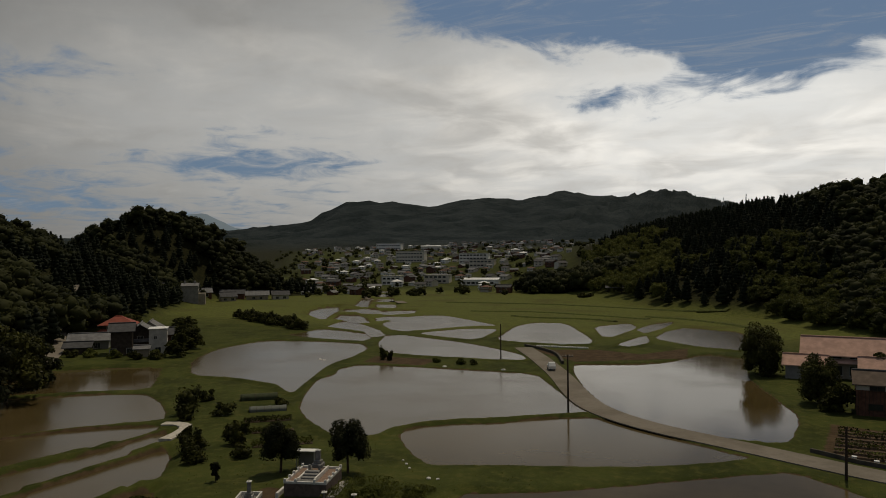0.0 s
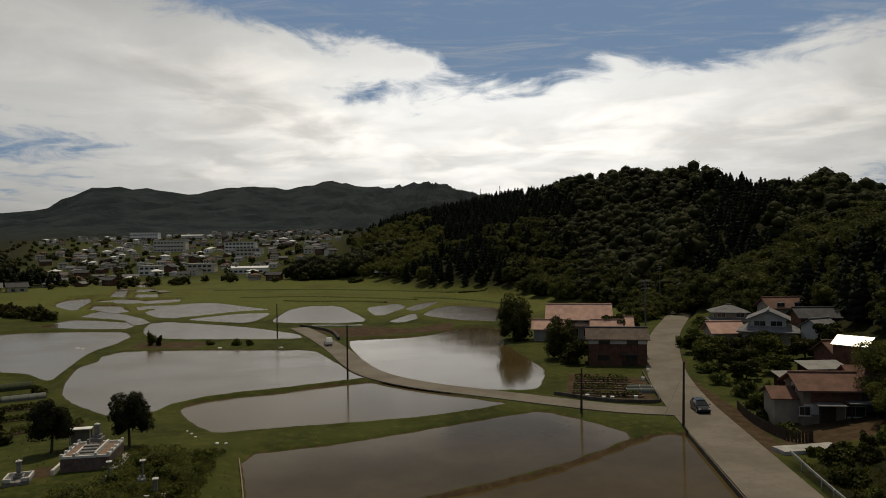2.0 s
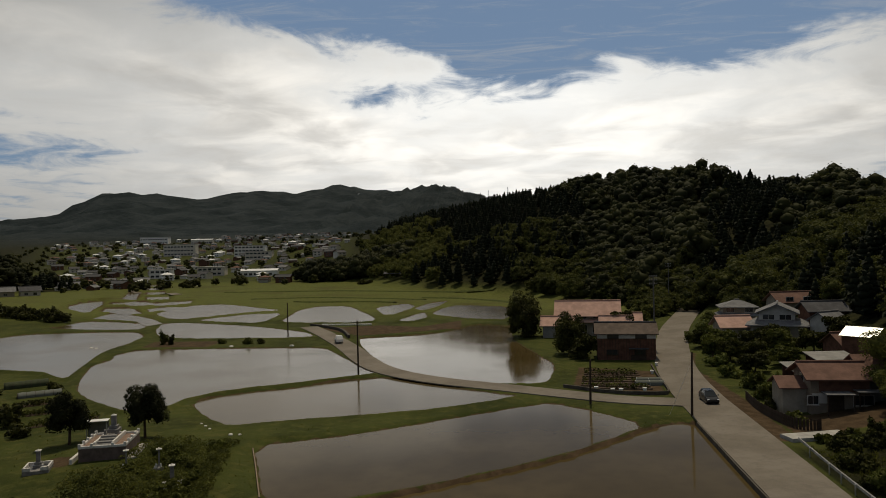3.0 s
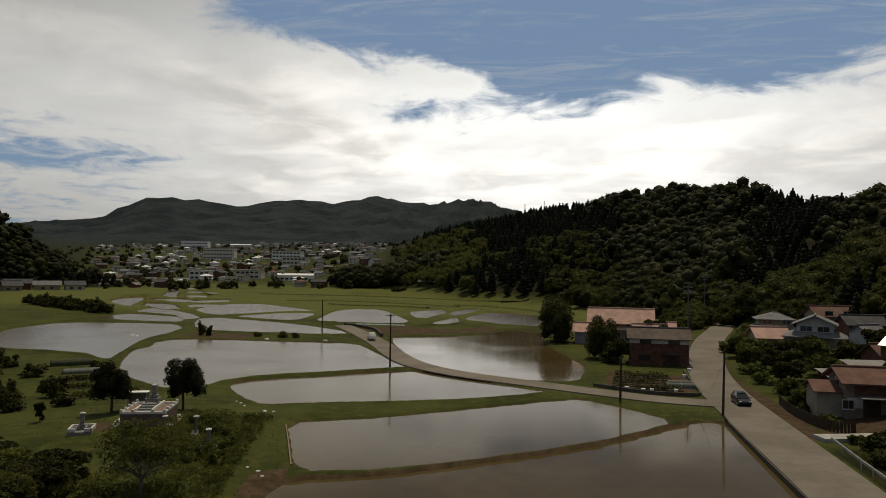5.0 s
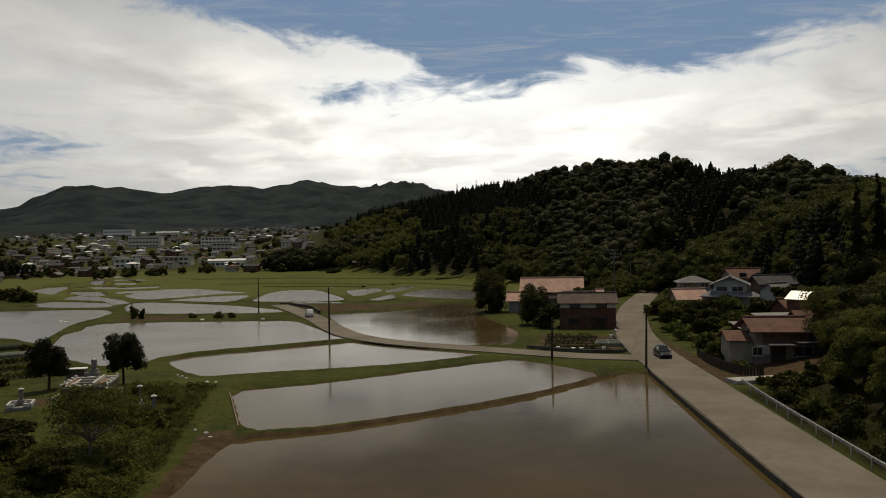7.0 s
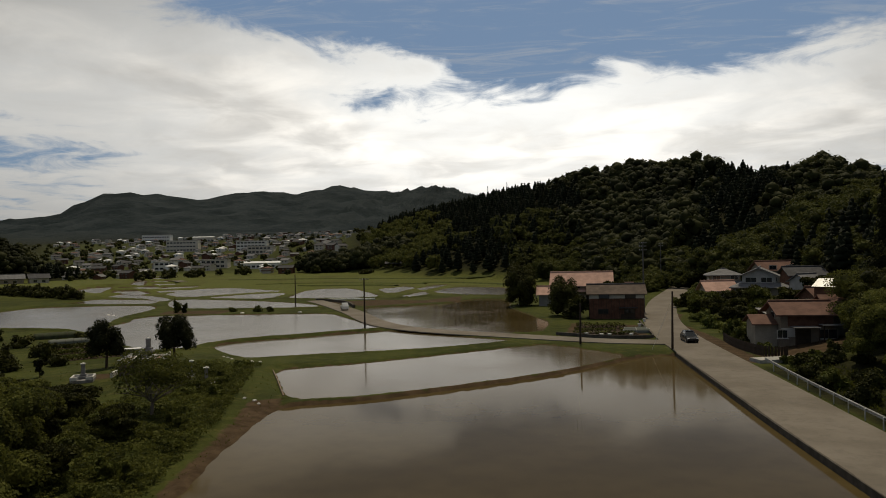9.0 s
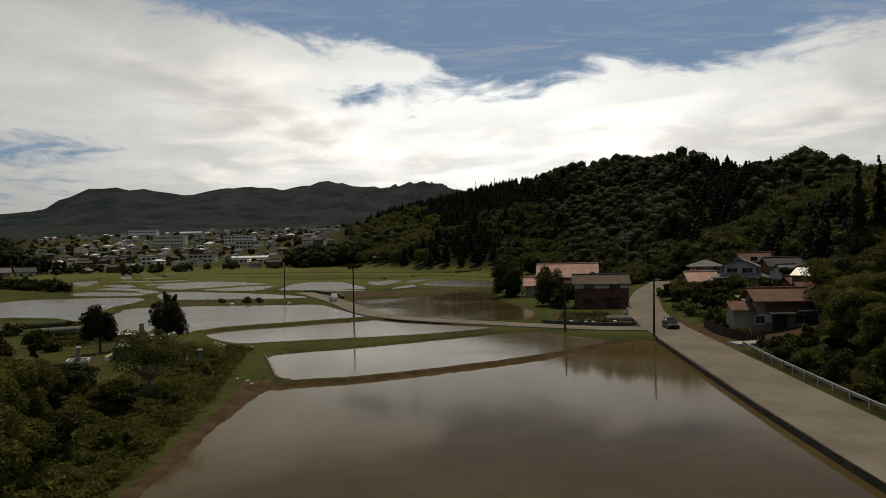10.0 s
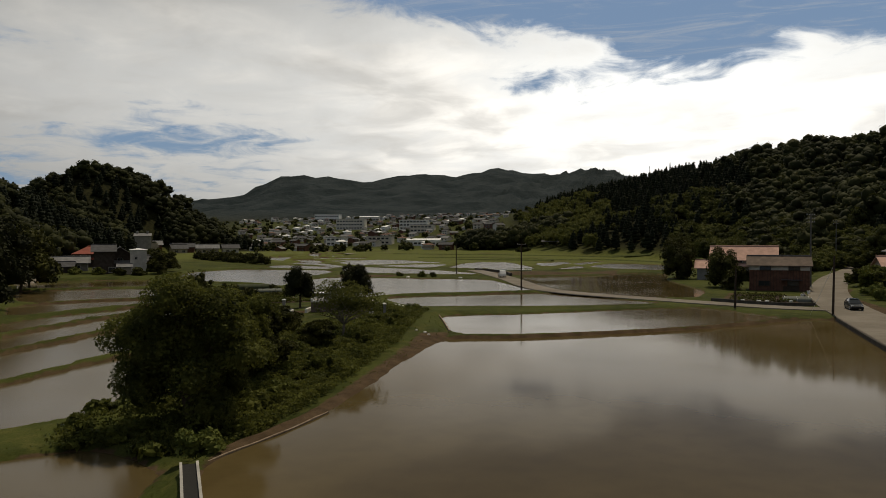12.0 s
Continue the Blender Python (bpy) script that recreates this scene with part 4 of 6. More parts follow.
def brown_shed():
    """The two-storey boarded storehouse by the junction."""
    top = thing("storehouse", 20.6, 137.6, 0.45, -4, "two-storey brown boarded storehouse with a pale band under the eaves", "storehouse")
    w, d, h, rise = 10.4, 6.4, 4.9, 1.5
    part("wall", walls(w, d, h, rise), WALL_BROWN, top)
    bm = gable_roof(bmesh.new(), w, d, h, rise, 0.55, 0.16)
    part("roof", bm, ROOF_DUN, top, "dull brownish grey tiled roof")
    ridge_cap(top, w, h + rise + 0.08, ROOF_DARK, 0.5)
    part("plaster_band", boxed(-w / 2 - 0.03, w / 2 + 0.03, -d / 2 - 0.04, -d / 2 - 0.004, h - 1.0, h - 0.12), WALL_WHITE, top, "off-white plaster band")
    for a in (-2.4, 2.6):
        window(top, "s", a, 3.95, 1.9, 0.75, w / 2, d / 2 + 0.05, WOOD_DARK)
        window(top, "s", a - 0.2, 0.95, 1.9, 0.85, w / 2, d / 2, WOOD_DARK)
    for k in range(21):
        x = -w / 2 + 0.25 + k * (w - 0.5) / 20
        part("batten", boxed(x - 0.03, x + 0.03, -d / 2 - 0.035, -d / 2 - 0.003, -0.2, 3.8), WOOD_DARK, top)
    part("door", boxed(0.7, 3.4, -d / 2 - 0.06, -d / 2 - 0.01, -0.3, 0.85), WOOD_DARK, top)
    part("canopy", boxed(0.4, 3.9, -d / 2 - 1.2, -d / 2 - 0.02, 2.05, 2.15), ROOF_DARK, top)


WALL_TAN = plain("plaster_tan", (0.20, 0.165, 0.13), 0.85, 0.7, 0.25)


def roadside_house():
    """The house with the brown tile roof right of the road, its yard fence and porches."""
    top = thing("roadside_house", 39.2, 93.8, 1.0, -2, "two-storey house with a reddish brown tile roof and grey porches", "house")
    w, d, h, rise = 6.6, 6.0, 4.0, 1.25
    part("wall", walls(w, d, h, rise), WALL_TAN, top)
    part("roof", gable_roof(bmesh.new(), w, d, h, rise, 0.75, 0.18), ROOF_BROWN, top, "reddish brown tiled roof")
    ridge_cap(top, w, h + rise + 0.1, ROOF_BROWN, 0.7)
    part("lower_panel", boxed(-w / 2 + 0.1, -0.9 - 0.6, -d / 2 - 0.05, -d / 2 - 0.004, 0.9, 2.1), WALL_WHITE, top, "white plastered lower wall")
    part("wall_panel", boxed(-w / 2 + 0.9, w / 2 - 0.1, -d / 2 - 0.05, -d / 2 - 0.004, 2.3, h - 0.1), WALL_BROWN, top, "dark board cladding")
    bm = walls(3.4, 5.6, 4.5, 1.5)
    bmesh.ops.translate(bm, verts=bm.verts, vec=(5.1, 1.4, 0))
    wing = part("wing", bm, WALL_GREY, top)
    bm = gable_roof(bmesh.new(), 3.4, 5.6, 4.5, 1.5, 0.6, 0.18)
    bmesh.ops.translate(bm, verts=bm.verts, vec=(5.1, 1.4, 0))
    part("roof", bm, ROOF_BROWN, wing)
    bm = walls(3.0, 4.0, 2.6, 0.9)
    bmesh.ops.translate(bm, verts=bm.verts, vec=(-4.6, 0.5, 0))
    lean = part("wing", bm, WALL_CREAM, top)
    bm = gable_roof(bmesh.new(), 3.0, 4.0, 2.6, 0.9, 0.5, 0.15)
    bmesh.ops.translate(bm, verts=bm.verts, vec=(-4.6, 0.5, 0))
    part("roof", bm, ROOF_BROWN, lean)
    for x0, x1, z, out in ((-2.2, 1.0, 2.25, 2.0), (1.4, 4.6, 2.5, 1.7)):
        porch = part("porch_roof", boxed(x0, x1, -d / 2 - out, -d / 2 - 0.02, z, z + 0.12, bevel=0.03), ROOF_GREY, top)
        for x in (x0 + 0.15, x1 - 0.15):
            part("post", boxed(x - 0.06, x + 0.06, -d / 2 - out + 0.1, -d / 2 - out + 0.22, -0.6, z), WOOD_DARK, porch)
    part("door", boxed(-1.4, 0.4, -d / 2 - 0.07, -d / 2 - 0.01, -0.2, 1.95), WOOD_DARK, top)
    window(top, "s", 2.6, 0.7, 2.2, 1.2, w / 2, d / 2)
    window(top, "s", -3.1, 0.8, 1.2, 1.0, w / 2, d / 2)
    window(top, "w", 0.0, 3.0, 1.4, 1.0, w / 2, d / 2)


def white_house():
    """The white gabled house up the road, with skirt roofs."""
    top = thing("white_house", 50.6, 145.0, ground_height(50.6, 145) + 0.4, 70, "white two-storey house with grey gabled tile roofs", "house")
    w, d, h, rise = 6.6, 6.2, 4.9, 1.4
    part("wall", walls(w, d, h, rise), WALL_WHITE, top)
    part("roof", gable_roof(bmesh.new(), w, d, h, rise, 0.8, 0.2), ROOF_GREY, top)
    ridge_cap(top, w, h + rise + 0.1, ROOF_GREY, 0.8)
    part("lower_roof", hip_roof(bmesh.new(), w + 2.2, d + 3.0, 2.4, 0.9, 0.9, inner=(w / 2 + 0.01, d / 2 + 0.01)), ROOF_GREY, top)
    part("lower_wall", boxed(-w / 2 - 1.1, w / 2 + 1.1, -d / 2 - 1.5, d / 2 + 1.5, -1, 2.4), WALL_CREAM, top)
    for a in (-1.8, 1.8):
        window(top, "w", a * 0.8, 3.5, 2.0, 0.95, w / 2, d / 2)


def village_right():
    farmhouse()
    brown_shed()
    roadside_house()
    white_house()
    wins = (("s", -1.8, 0.7, 1.8, 1.3), ("s", 2.0, 0.7, 1.8, 1.3))
    up = wins + (("s", -1.8, 3.5, 1.6, 1.0), ("s", 2.0, 3.5, 1.6, 1.0))
    build_house("house", 43.4, 149.5, ground_height(43.4, 149.5) + 0.3, 4, 5.8, 5.6, 2.9, 1.6, WALL_CREAM, ROOF_PINK, "cream house with a faded red tile roof", "gable", 0.7, None, wins)
    build_house("house", 48.5, 163.5, ground_height(48.5, 163.5) + 0.5, -8, 6.6, 5.6, 4.4, 1.4, WALL_CREAM, ROOF_GREY, "cream house with a grey hipped tile roof", "hip", 0.8, (2.6, 1.0, 0.5), up)
    build_house("house", 60.0, 164.0, ground_height(60, 164) - 0.6, 8, 8.0, 6.0, 3.6, 1.7, WALL_CREAM, ROOF_BROWN, "house with a red-brown gabled roof among trees", "gable", 0.7, None, up)
    build_house("house", 60.5, 149.0, ground_height(60.5, 149) - 0.8, 2, 7.0, 5.5, 2.8, 1.4, WALL_BROWN, ROOF_DARK, "brown house with a dark tile roof", "gable", 0.7, None, wins)
    build_house("house", 57.5, 139.0, ground_height(57.5, 139), 30, 4.5, 4.0, 2.8, 1.2, WALL_WHITE, ROOF_GREY, "small white outbuilding with a grey tile roof", "gable", 0.5, None, ())
    # barn whose metal roof throws back the sky
    barn = thing("metal_roof_barn", 51.8, 112.5, 3.2, -47, "barn with a bright reflecting sheet metal roof", "barn")
    part("wall", walls(4.6, 4.4, 4.2, 1.07), WALL_BROWN, barn)
    part("roof", gable_roof(bmesh.new(), 4.6, 4.4, 4.2, 1.07, 0.3, 0.08), ROOF_METAL, barn, "bright galvanised sheet metal roof")
    build_house("house", 53.5, 120.5, 1.6, 12, 6.5, 5.0, 3.6, 1.5, WALL_BROWN, ROOF_BROWN, "brown boarded shed with a red-brown roof", "gable", 0.5, None, (), category="shed")
    for x, y, w, d, z in ((40.5, 103.5, 6.5, 4.2, 3.3), (44.5, 106.5, 6.0, 4.0, 3.9)):
        hut = thing("lean_to_shed", x, y, ground_height(x, y) - 0.1, 6, "open shed with a weathered grey sheet roof", "shed")
        bm = boxed(-w / 2, w / 2, -d / 2, d / 2, z, z + 0.08)
        bmesh.ops.rotate(bm, verts=bm.verts, cent=(0, 0, z), matrix=Matrix.Rotation(radians(9), 3, "X"))
        part("roof", bm, WALL_GREY, hut, "grey corrugated sheet roof")
        part("wall", boxed(-w / 2 + 0.3, w / 2 - 0.3, d / 2 - 0.5, d / 2 - 0.38, -0.4, z + 0.1), WALL_BROWN, hut)
        for sx in (-1, 1):
            for sy in (-1, 1):
                part("post", boxed(sx * (w / 2 - 0.4) - 0.06, sx * (w / 2 - 0.4) + 0.06, sy * (d / 2 - 0.4) - 0.06, sy * (d / 2 - 0.4) + 0.06, -0.4, z + sy * 0.22), WOOD_DARK, hut)
    # the grey house on the slope above the guard rail
    zb = ground_height(53.5, 63) - 1.6
    grey = thing("hillside_house", 54.8, 64.0, zb, -33, "grey-roofed two-storey house on a terrace above the road", "house")
    part("wall", walls(12.5, 6.5, 4.4, 1.5), WALL_GREY, grey)
    part("roof", gable_roof(bmesh.new(), 12.5, 6.5, 4.4, 1.5, 0.8, 0.18), ROOF_GREY, grey)
    ridge_cap(grey, 12.5, 5.95, ROOF_GREY, 0.7)
    part("balcony", boxed(-6.2, 6.2, -4.3, -3.26, 0.0, 1.3, bevel=0.03), WALL_CREAM, grey, "pale balcony front")
    for a in (-4.2, -1.2, 3.2):
        window(grey, "s", a, 2.0, 2.2, 1.5, 6.25, 3.25, WOOD_DARK)


village_right()


WALL_TIMBER = plain("dark_timber", (0.062, 0.05, 0.042), 0.85, 1.2, 0.35)


def village_left():
    wins = (("s", -2.0, 0.7, 1.6, 1.3), ("s", 2.0, 0.7, 1.6, 1.3), ("s", -2.0, 3.4, 1.6, 1.0), ("s", 2.0, 3.4, 1.6, 1.0), ("e", 0, 3.4, 1.4, 1.0))
    slim = (("s", 0.0, 0.8, 1.4, 1.3), ("s", -0.6, 4.2, 0.7, 0.8), ("e", 0, 4.2, 1.2, 1.0))
    build_house("house", -150.0, 142.5, 0.8, 44, 5.0, 6.4, 6.6, 1.5, WALL_TIMBER, ROOF_DARK, "old dark timber house with a steep grey tile roof", "gable", 0.8, None, wins[:2])
    build_house("house", -152.0, 150.5, 0.8, -46, 9.0, 6.0, 5.6, 1.8, WALL_TIMBER, ROOF_GREY, "long dark timber house with a grey tile roof", "gable", 0.9, (2.9, 1.4, 0.7), wins)
    white = build_house("house", -142.6, 147.5, 0.7, 42, 4.3, 5.2, 6.8, 0.35, WALL_WHITE, ROOF_WHITE, "slim white two-storey annex with a flat white metal roof", "hip", 0.25, None, slim)
    white["group"] = "left hamlet"
    build_house("house", -141.5, 141.0, 0.6, 42, 3.4, 2.6, 2.5, 0.6, WALL_CREAM, ROOF_GREY, "small cream porch building below the white annex", "gable", 0.4, None, ())
    build_house("house", -166.0, 146.0, 1.0, 44, 9.5, 5.5, 3.0, 1.4, WALL_GREY, ROOF_GREY, "low grey house with a wide tile roof beside the lane", "gable", 0.8, None, wins[:2])
    build_house("house", -160.0, 137.5, 0.8, 40, 6.0, 4.2, 2.4, 1.0, WALL_TIMBER, ROOF_DARK, "dark open shed with a tile roof by the water", "gable", 0.6, None, ())
    build_house("house", -178.0, 166.0, 1.2, 40, 9.0, 7.0, 4.6, 2.4, WALL_TIMBER, ROOF_RED, "house with a red tile roof behind others", "hip", 0.9, (2.8, 1.0, 0.6), wins)
    build_house("house", -170.0, 171.0, 1.0, -50, 8.5, 6.0, 3.8, 1.9, WALL_WHITE, ROOF_GREY, "white-walled house with a grey gabled tile roof", "gable", 0.8, None, wins[:2])
    build_house("house", -158.0, 166.0, 1.0, 38, 7.0, 5.0, 3.0, 1.4, WALL_BROWN, ROOF_DARK, "brown timber house with a dark tile roof", "gable", 0.8, None, wins[:2])
    # tall grey storehouse further up
    tall = thing("tall_storehouse", -266, 288, ground_height(-266, 288) - 0.6, 40, "tall grey plastered storehouse with a shallow tiled roof", "storehouse")
    part("wall", walls(8.0, 9.0, 9.0, 1.3), WALL_GREY, tall)
    part("roof", gable_roof(bmesh.new(), 8.0, 9.0, 9.0, 1.3, 0.4, 0.2), ROOF_GREY, tall)
    for x in (-2.6, 2.2):
        part("roof_vent", boxed(x - 0.5, x + 0.5, -0.5, 0.5, 10.2, 11.6, bevel=0.05), WALL_GREY, tall)
    for a in (-2.6, 0.6, 2.8):
        for z in (2.4, 5.2, 7.4):
            window(tall, "e", a, z, 1.0, 1.1, 4.0, 4.5)
    annex = boxed(4.02, 7.4, -3.5, 3.5, -1.0, 5.2)
    part("lean_to", annex, WALL_CREAM, tall, "lower cream side building")
    for k, (x, y, w) in enumerate(((-278, 334, 13), (-262, 336, 12), (-252, 344, 9), (-284, 316, 9), (-268, 318, 8), (-290, 286, 7), (-282, 281, 6), (-297, 292, 6))):
        build_house("house", x, y, ground_height(x, y) - 0.3, 35 + 5 * (k % 5), w, 6.5, 3.2, 1.9, (WALL_BROWN, WALL_CREAM, WALL_WHITE)[k % 3], (ROOF_DARK, ROOF_GREY)[k % 2], ("brown", "cream", "white")[k % 3] + " house with a grey tile roof below the wooded hill", "gable", 0.8, None, wins[:2])


ROOF_RED = plain("roof_tile_bright_red", (0.24, 0.06, 0.04), 0.55, 0.7, 0.25)
village_left()


TOWN_WHITE = plain("render_white", (0.74, 0.73, 0.70), 0.8, 0.6, 0.12)
TOWN_CREAM = plain("render_cream", (0.58, 0.54, 0.47), 0.8, 0.6, 0.15)


def far_town():
    """Houses of the town at the valley's head, each a copy of a few kinds."""
    rng = np.random.default_rng(11)
    kinds = []
    walls_, roofs = (TOWN_WHITE, TOWN_CREAM, WALL_WHITE, WALL_BROWN), (ROOF_GREY, ROOF_DARK, ROOF_BROWN, ROOF_GREY, ROOF_WHITE, ROOF_GREY)
    words, roof_words = ("white", "cream", "pale grey", "brown"), ("grey tile", "dark tile", "brown tile", "grey tile", "white sheet", "grey tile")
    win = (("s", -2.2, 0.8, 1.8, 1.3), ("s", 2.2, 0.8, 1.8, 1.3), ("s", -2.2, 3.5, 1.8, 1.1), ("s", 2.2, 3.5, 1.8, 1.1))
    for k in range(10):
        two = k % 3 != 0
        kinds.append(build_house("town_house", 0, 0, 0, 0, 9 + (k % 4) * 1.3, 7.5 + (k % 3), 5.2 if two else 3.2, 1.9, walls_[k % 4], roofs[k % 6], f"{words[k % 4]} town house with a {roof_words[k % 6]} roof", "gable" if k % 2 else "hip", 0.8, (2.7, 0.9, 0.5) if two and k % 2 == 0 else None, win if two else win[:2], group="houses of the far town"))
    spots = []
    for _ in range(5000):
        if len(spots) > 330:
            break
        a, d = radians(rng.uniform(-35, -13.5)), 455 + 800 * rng.uniform(0, 1) ** 1.25
        x, y = d * math.sin(a), d * math.cos(a)
        if a > radians(-18) and d < 540:
            continue
        if -29 < math.degrees(a) < -21 and d < 530 and rng.uniform() < 0.85:
            continue
        if all((x - u) ** 2 + (y - v) ** 2 > 11.0**2 for u, v in spots) and not any(abs(x - u) < w / 2 + 9 and abs(y - v) < 16 for u, v, w, *_ in BLOCKS):
            spots.append((x, y))
    for n, (x, y) in enumerate(spots):
        m = pose(x, y, ground_height(x, y), 0, 0, rng.choice([0, 90, 20, -25, 45]) + rng.uniform(-8, 8))
        m = m @ Matrix.Scale(rng.uniform(0.66, 0.9), 4)
        if n < len(kinds):
            kinds[n].matrix_basis = m
        else:
            copy_thing(kinds[int(rng.integers(len(kinds)))], m)


# larger buildings: x, y, width, depth, height, storeys
BLOCKS = [(-190, 505, 28, 12, 4.2, 1), (-372, 752, 34, 14, 12, 3), (-268, 690, 30, 14, 10, 3), (-240, 640, 24, 14, 7, 2), (-262, 500, 15, 10, 6.5, 2), (-232, 520, 20, 12, 6.5, 2), (-540, 1010, 40, 16, 10, 2), (-455, 985, 30, 14, 6, 1)]


def far_blocks():
    for k, (x, y, w, d, h, n) in enumerate(BLOCKS):
        top = thing("town_hall" if n > 1 else "long_workshop", x, y, ground_height(x, y) - 0.2, 12, "pale concrete public building with rows of windows" if n > 1 else "long low workshop with a white sheet metal roof", "building")
        part("wall", boxed(-w / 2, w / 2, -d / 2, d / 2, -2, h), TOWN_CREAM if k % 2 else TOWN_WHITE, top)
        if n == 1:
            part("roof", gable_roof(bmesh.new(), w, d, h, 1.2, 0.5, 0.1), ROOF_WHITE, top)
        else:
            part("roof", boxed(-w / 2 - 0.4, w / 2 + 0.4, -d / 2 - 0.4, d / 2 + 0.4, h, h + 0.5, bevel=0.08), CONCRETE, top)
        for s in range(n):
            for c in range(int(w / 3.6)):
                window(top, "s", -w / 2 + 2.2 + c * 3.5, 1.0 + s * h / n, 2.4, 1.4, w / 2, d / 2)


far_town()
far_blocks()


# ---------------------------------------------------------------- burial ground
def grave_stone(top, x, y, z, s=1.0, h=1.5):
    part("base_stone", boxed(x - 0.45 * s, x + 0.45 * s, y - 0.45 * s, y + 0.45 * s, z, z + 0.3 * s, bevel=0.03), STONE, top)
    part("middle_stone", boxed(x - 0.32 * s, x + 0.32 * s, y - 0.32 * s, y + 0.32 * s, z + 0.3 * s, z + 0.55 * s, bevel=0.03), STONE, top)
    part("shaft", boxed(x - 0.19 * s, x + 0.19 * s, y - 0.19 * s, y + 0.19 * s, z + 0.55 * s, z + h, bevel=0.02), STONE, top, "dark polished granite shaft")
    bm = tubed((x, y, z + h), (x, y, z + h + 0.16), 0.27, 0.05, 4)
    box(bm, x - 0.25, x + 0.25, y - 0.25, y + 0.25, z + h - 0.03, z + h + 0.05)
    part("cap", bm, STONE_PALE, top, "pale stone cap")


def grave_enclosure():
    z0 = ground_height(-42.5, 70.0) - 0.35
    top = thing("grave_enclosure", -41.6, 71.0, z0, 16, "raised granite burial terrace with white curbs and steps", "grave")
    w, d, h = 4.5, 5.6, 1.6
    part("plinth", boxed(-w / 2, w / 2, -d / 2, d / 2, -1.2, h, bevel=0.04), plinth_mat, top, "dark stone block plinth")
    part("gravel", boxed(-w / 2 + 0.12, w / 2 - 0.12, -d / 2 + 0.12, d / 2 - 0.12, h, h + 0.05), gravel_mat, top, "brownish gravel")
    for x0, x1, y0, y1 in ((-w / 2, w / 2, -d / 2, -d / 2 + 0.2), (-w / 2, w / 2, d / 2 - 0.2, d / 2), (-w / 2, -w / 2 + 0.2, -d / 2 + 0.2, d / 2 - 0.2), (w / 2 - 0.2, w / 2, -d / 2 + 0.2, d / 2 - 0.2)):
        part("curb", boxed(x0, x1, y0, y1, h + 0.004, h + 0.26, bevel=0.03), STONE_PALE, top, "white granite curb")
    for px, py in [(sx * (w / 2 - 0.1), y) for sx in (-1, 1) for y in (-2.7, -1.35, 0.0, 1.35, 2.7)] + [(-1.0, -2.7), (1.0, -2.7)]:
        part("post", boxed(px - 0.13, px + 0.13, py - 0.13, py + 0.13, h + 0.004, h + 0.5, bevel=0.03), STONE_PALE, top)
    for k in range(4):
        part("step", boxed(-0.75, 0.75, -d / 2 + 0.5 + k * 0.55, -d / 2 + 1.05 + k * 0.55, h + 0.05, h + 0.2 + k * 0.16, bevel=0.02), STONE, top)
    for sx in (-1, 1):
        part("step_wall", boxed(sx * 0.78, sx * 0.98, -d / 2 + 0.4, d / 2 - 0.5, h + 0.05, h + 0.5, bevel=0.03), STONE_PALE, top)
    grave_stone(top, 0, 1.6, h + 0.55, 1.3, 1.75)
    for sx in (-1, 1):
        part("lantern", boxed(sx * 0.55 - 0.13, sx * 0.55 + 0.13, 0.2, 0.46, h + 0.5, h + 1.1, bevel=0.05), STONE, top)
    ramp = boxed(w / 2 + 0.1, w / 2 + 1.0, -d / 2 - 0.3, d / 2 - 0.5, -0.8, 0.55, bevel=0.03)
    part("side_path", ramp, CONCRETE, top, "pale concrete side path")
    part("side_curb", boxed(-w / 2 - 0.75, -w / 2 - 0.45, -d / 2 - 0.4, d / 2 - 1.5, -0.8, 0.75, bevel=0.03), STONE_PALE, top)
    # small roofed shelter at the back
    hut = thing("offering_shelter", -47.4, 78.0, ground_height(-47.4, 78.0), 20, "small shelter with a flat white roof behind the graves", "shelter")
    part("roof", boxed(-1.2, 1.2, -0.6, 0.6, 1.9, 2.02, bevel=0.03), ROOF_WHITE, hut, "white flat roof")
    for x in (-1.05, 1.05):
        for y in (-0.48, 0.48):
            part("post", boxed(x - 0.06, x + 0.06, y - 0.06, y + 0.06, -0.2, 1.9), STEEL, hut)
    part("back_panel", boxed(-1.1, 1.1, 0.42, 0.46, 0.1, 1.85), WALL_GREY, hut)


def small_grave(x, y, turn, s=1.0, tall=1.6, fence=True):
    top = thing("gravestone", x, y, ground_height(x, y) - 0.05, turn, "granite gravestone in a low white stone surround" if fence else "single granite grave pillar with a pale cap in grass", "gravestone", "graves on the knoll")
    part("plinth", boxed(-0.95 * s, 0.95 * s, -0.95 * s, 0.95 * s, -0.3, 0.35, bevel=0.03), STONE, top)
    if fence:
        for x0, x1, y0, y1 in ((-0.95, 0.95, 0.8, 0.95), (-0.95, -0.8, -0.95, 0.8), (0.8, 0.95, -0.95, 0.8), (-0.95, -0.35, -0.95, -0.8), (0.35, 0.95, -0.95, -0.8)):
            part("curb", boxed(x0 * s, x1 * s, y0 * s, y1 * s, 0.354, 0.7, bevel=0.03), STONE_PALE, top, "white granite curb")
    grave_stone(top, 0, 0.3, 0.35, 0.8 * s, tall)
    for sx in (-1, 1):
        part("flower_holder", tubed((sx * 0.4 * s, -0.35, 0.35), (sx * 0.4 * s, -0.35, 0.75), 0.09, 0.08, 8), STONE_PALE, top)


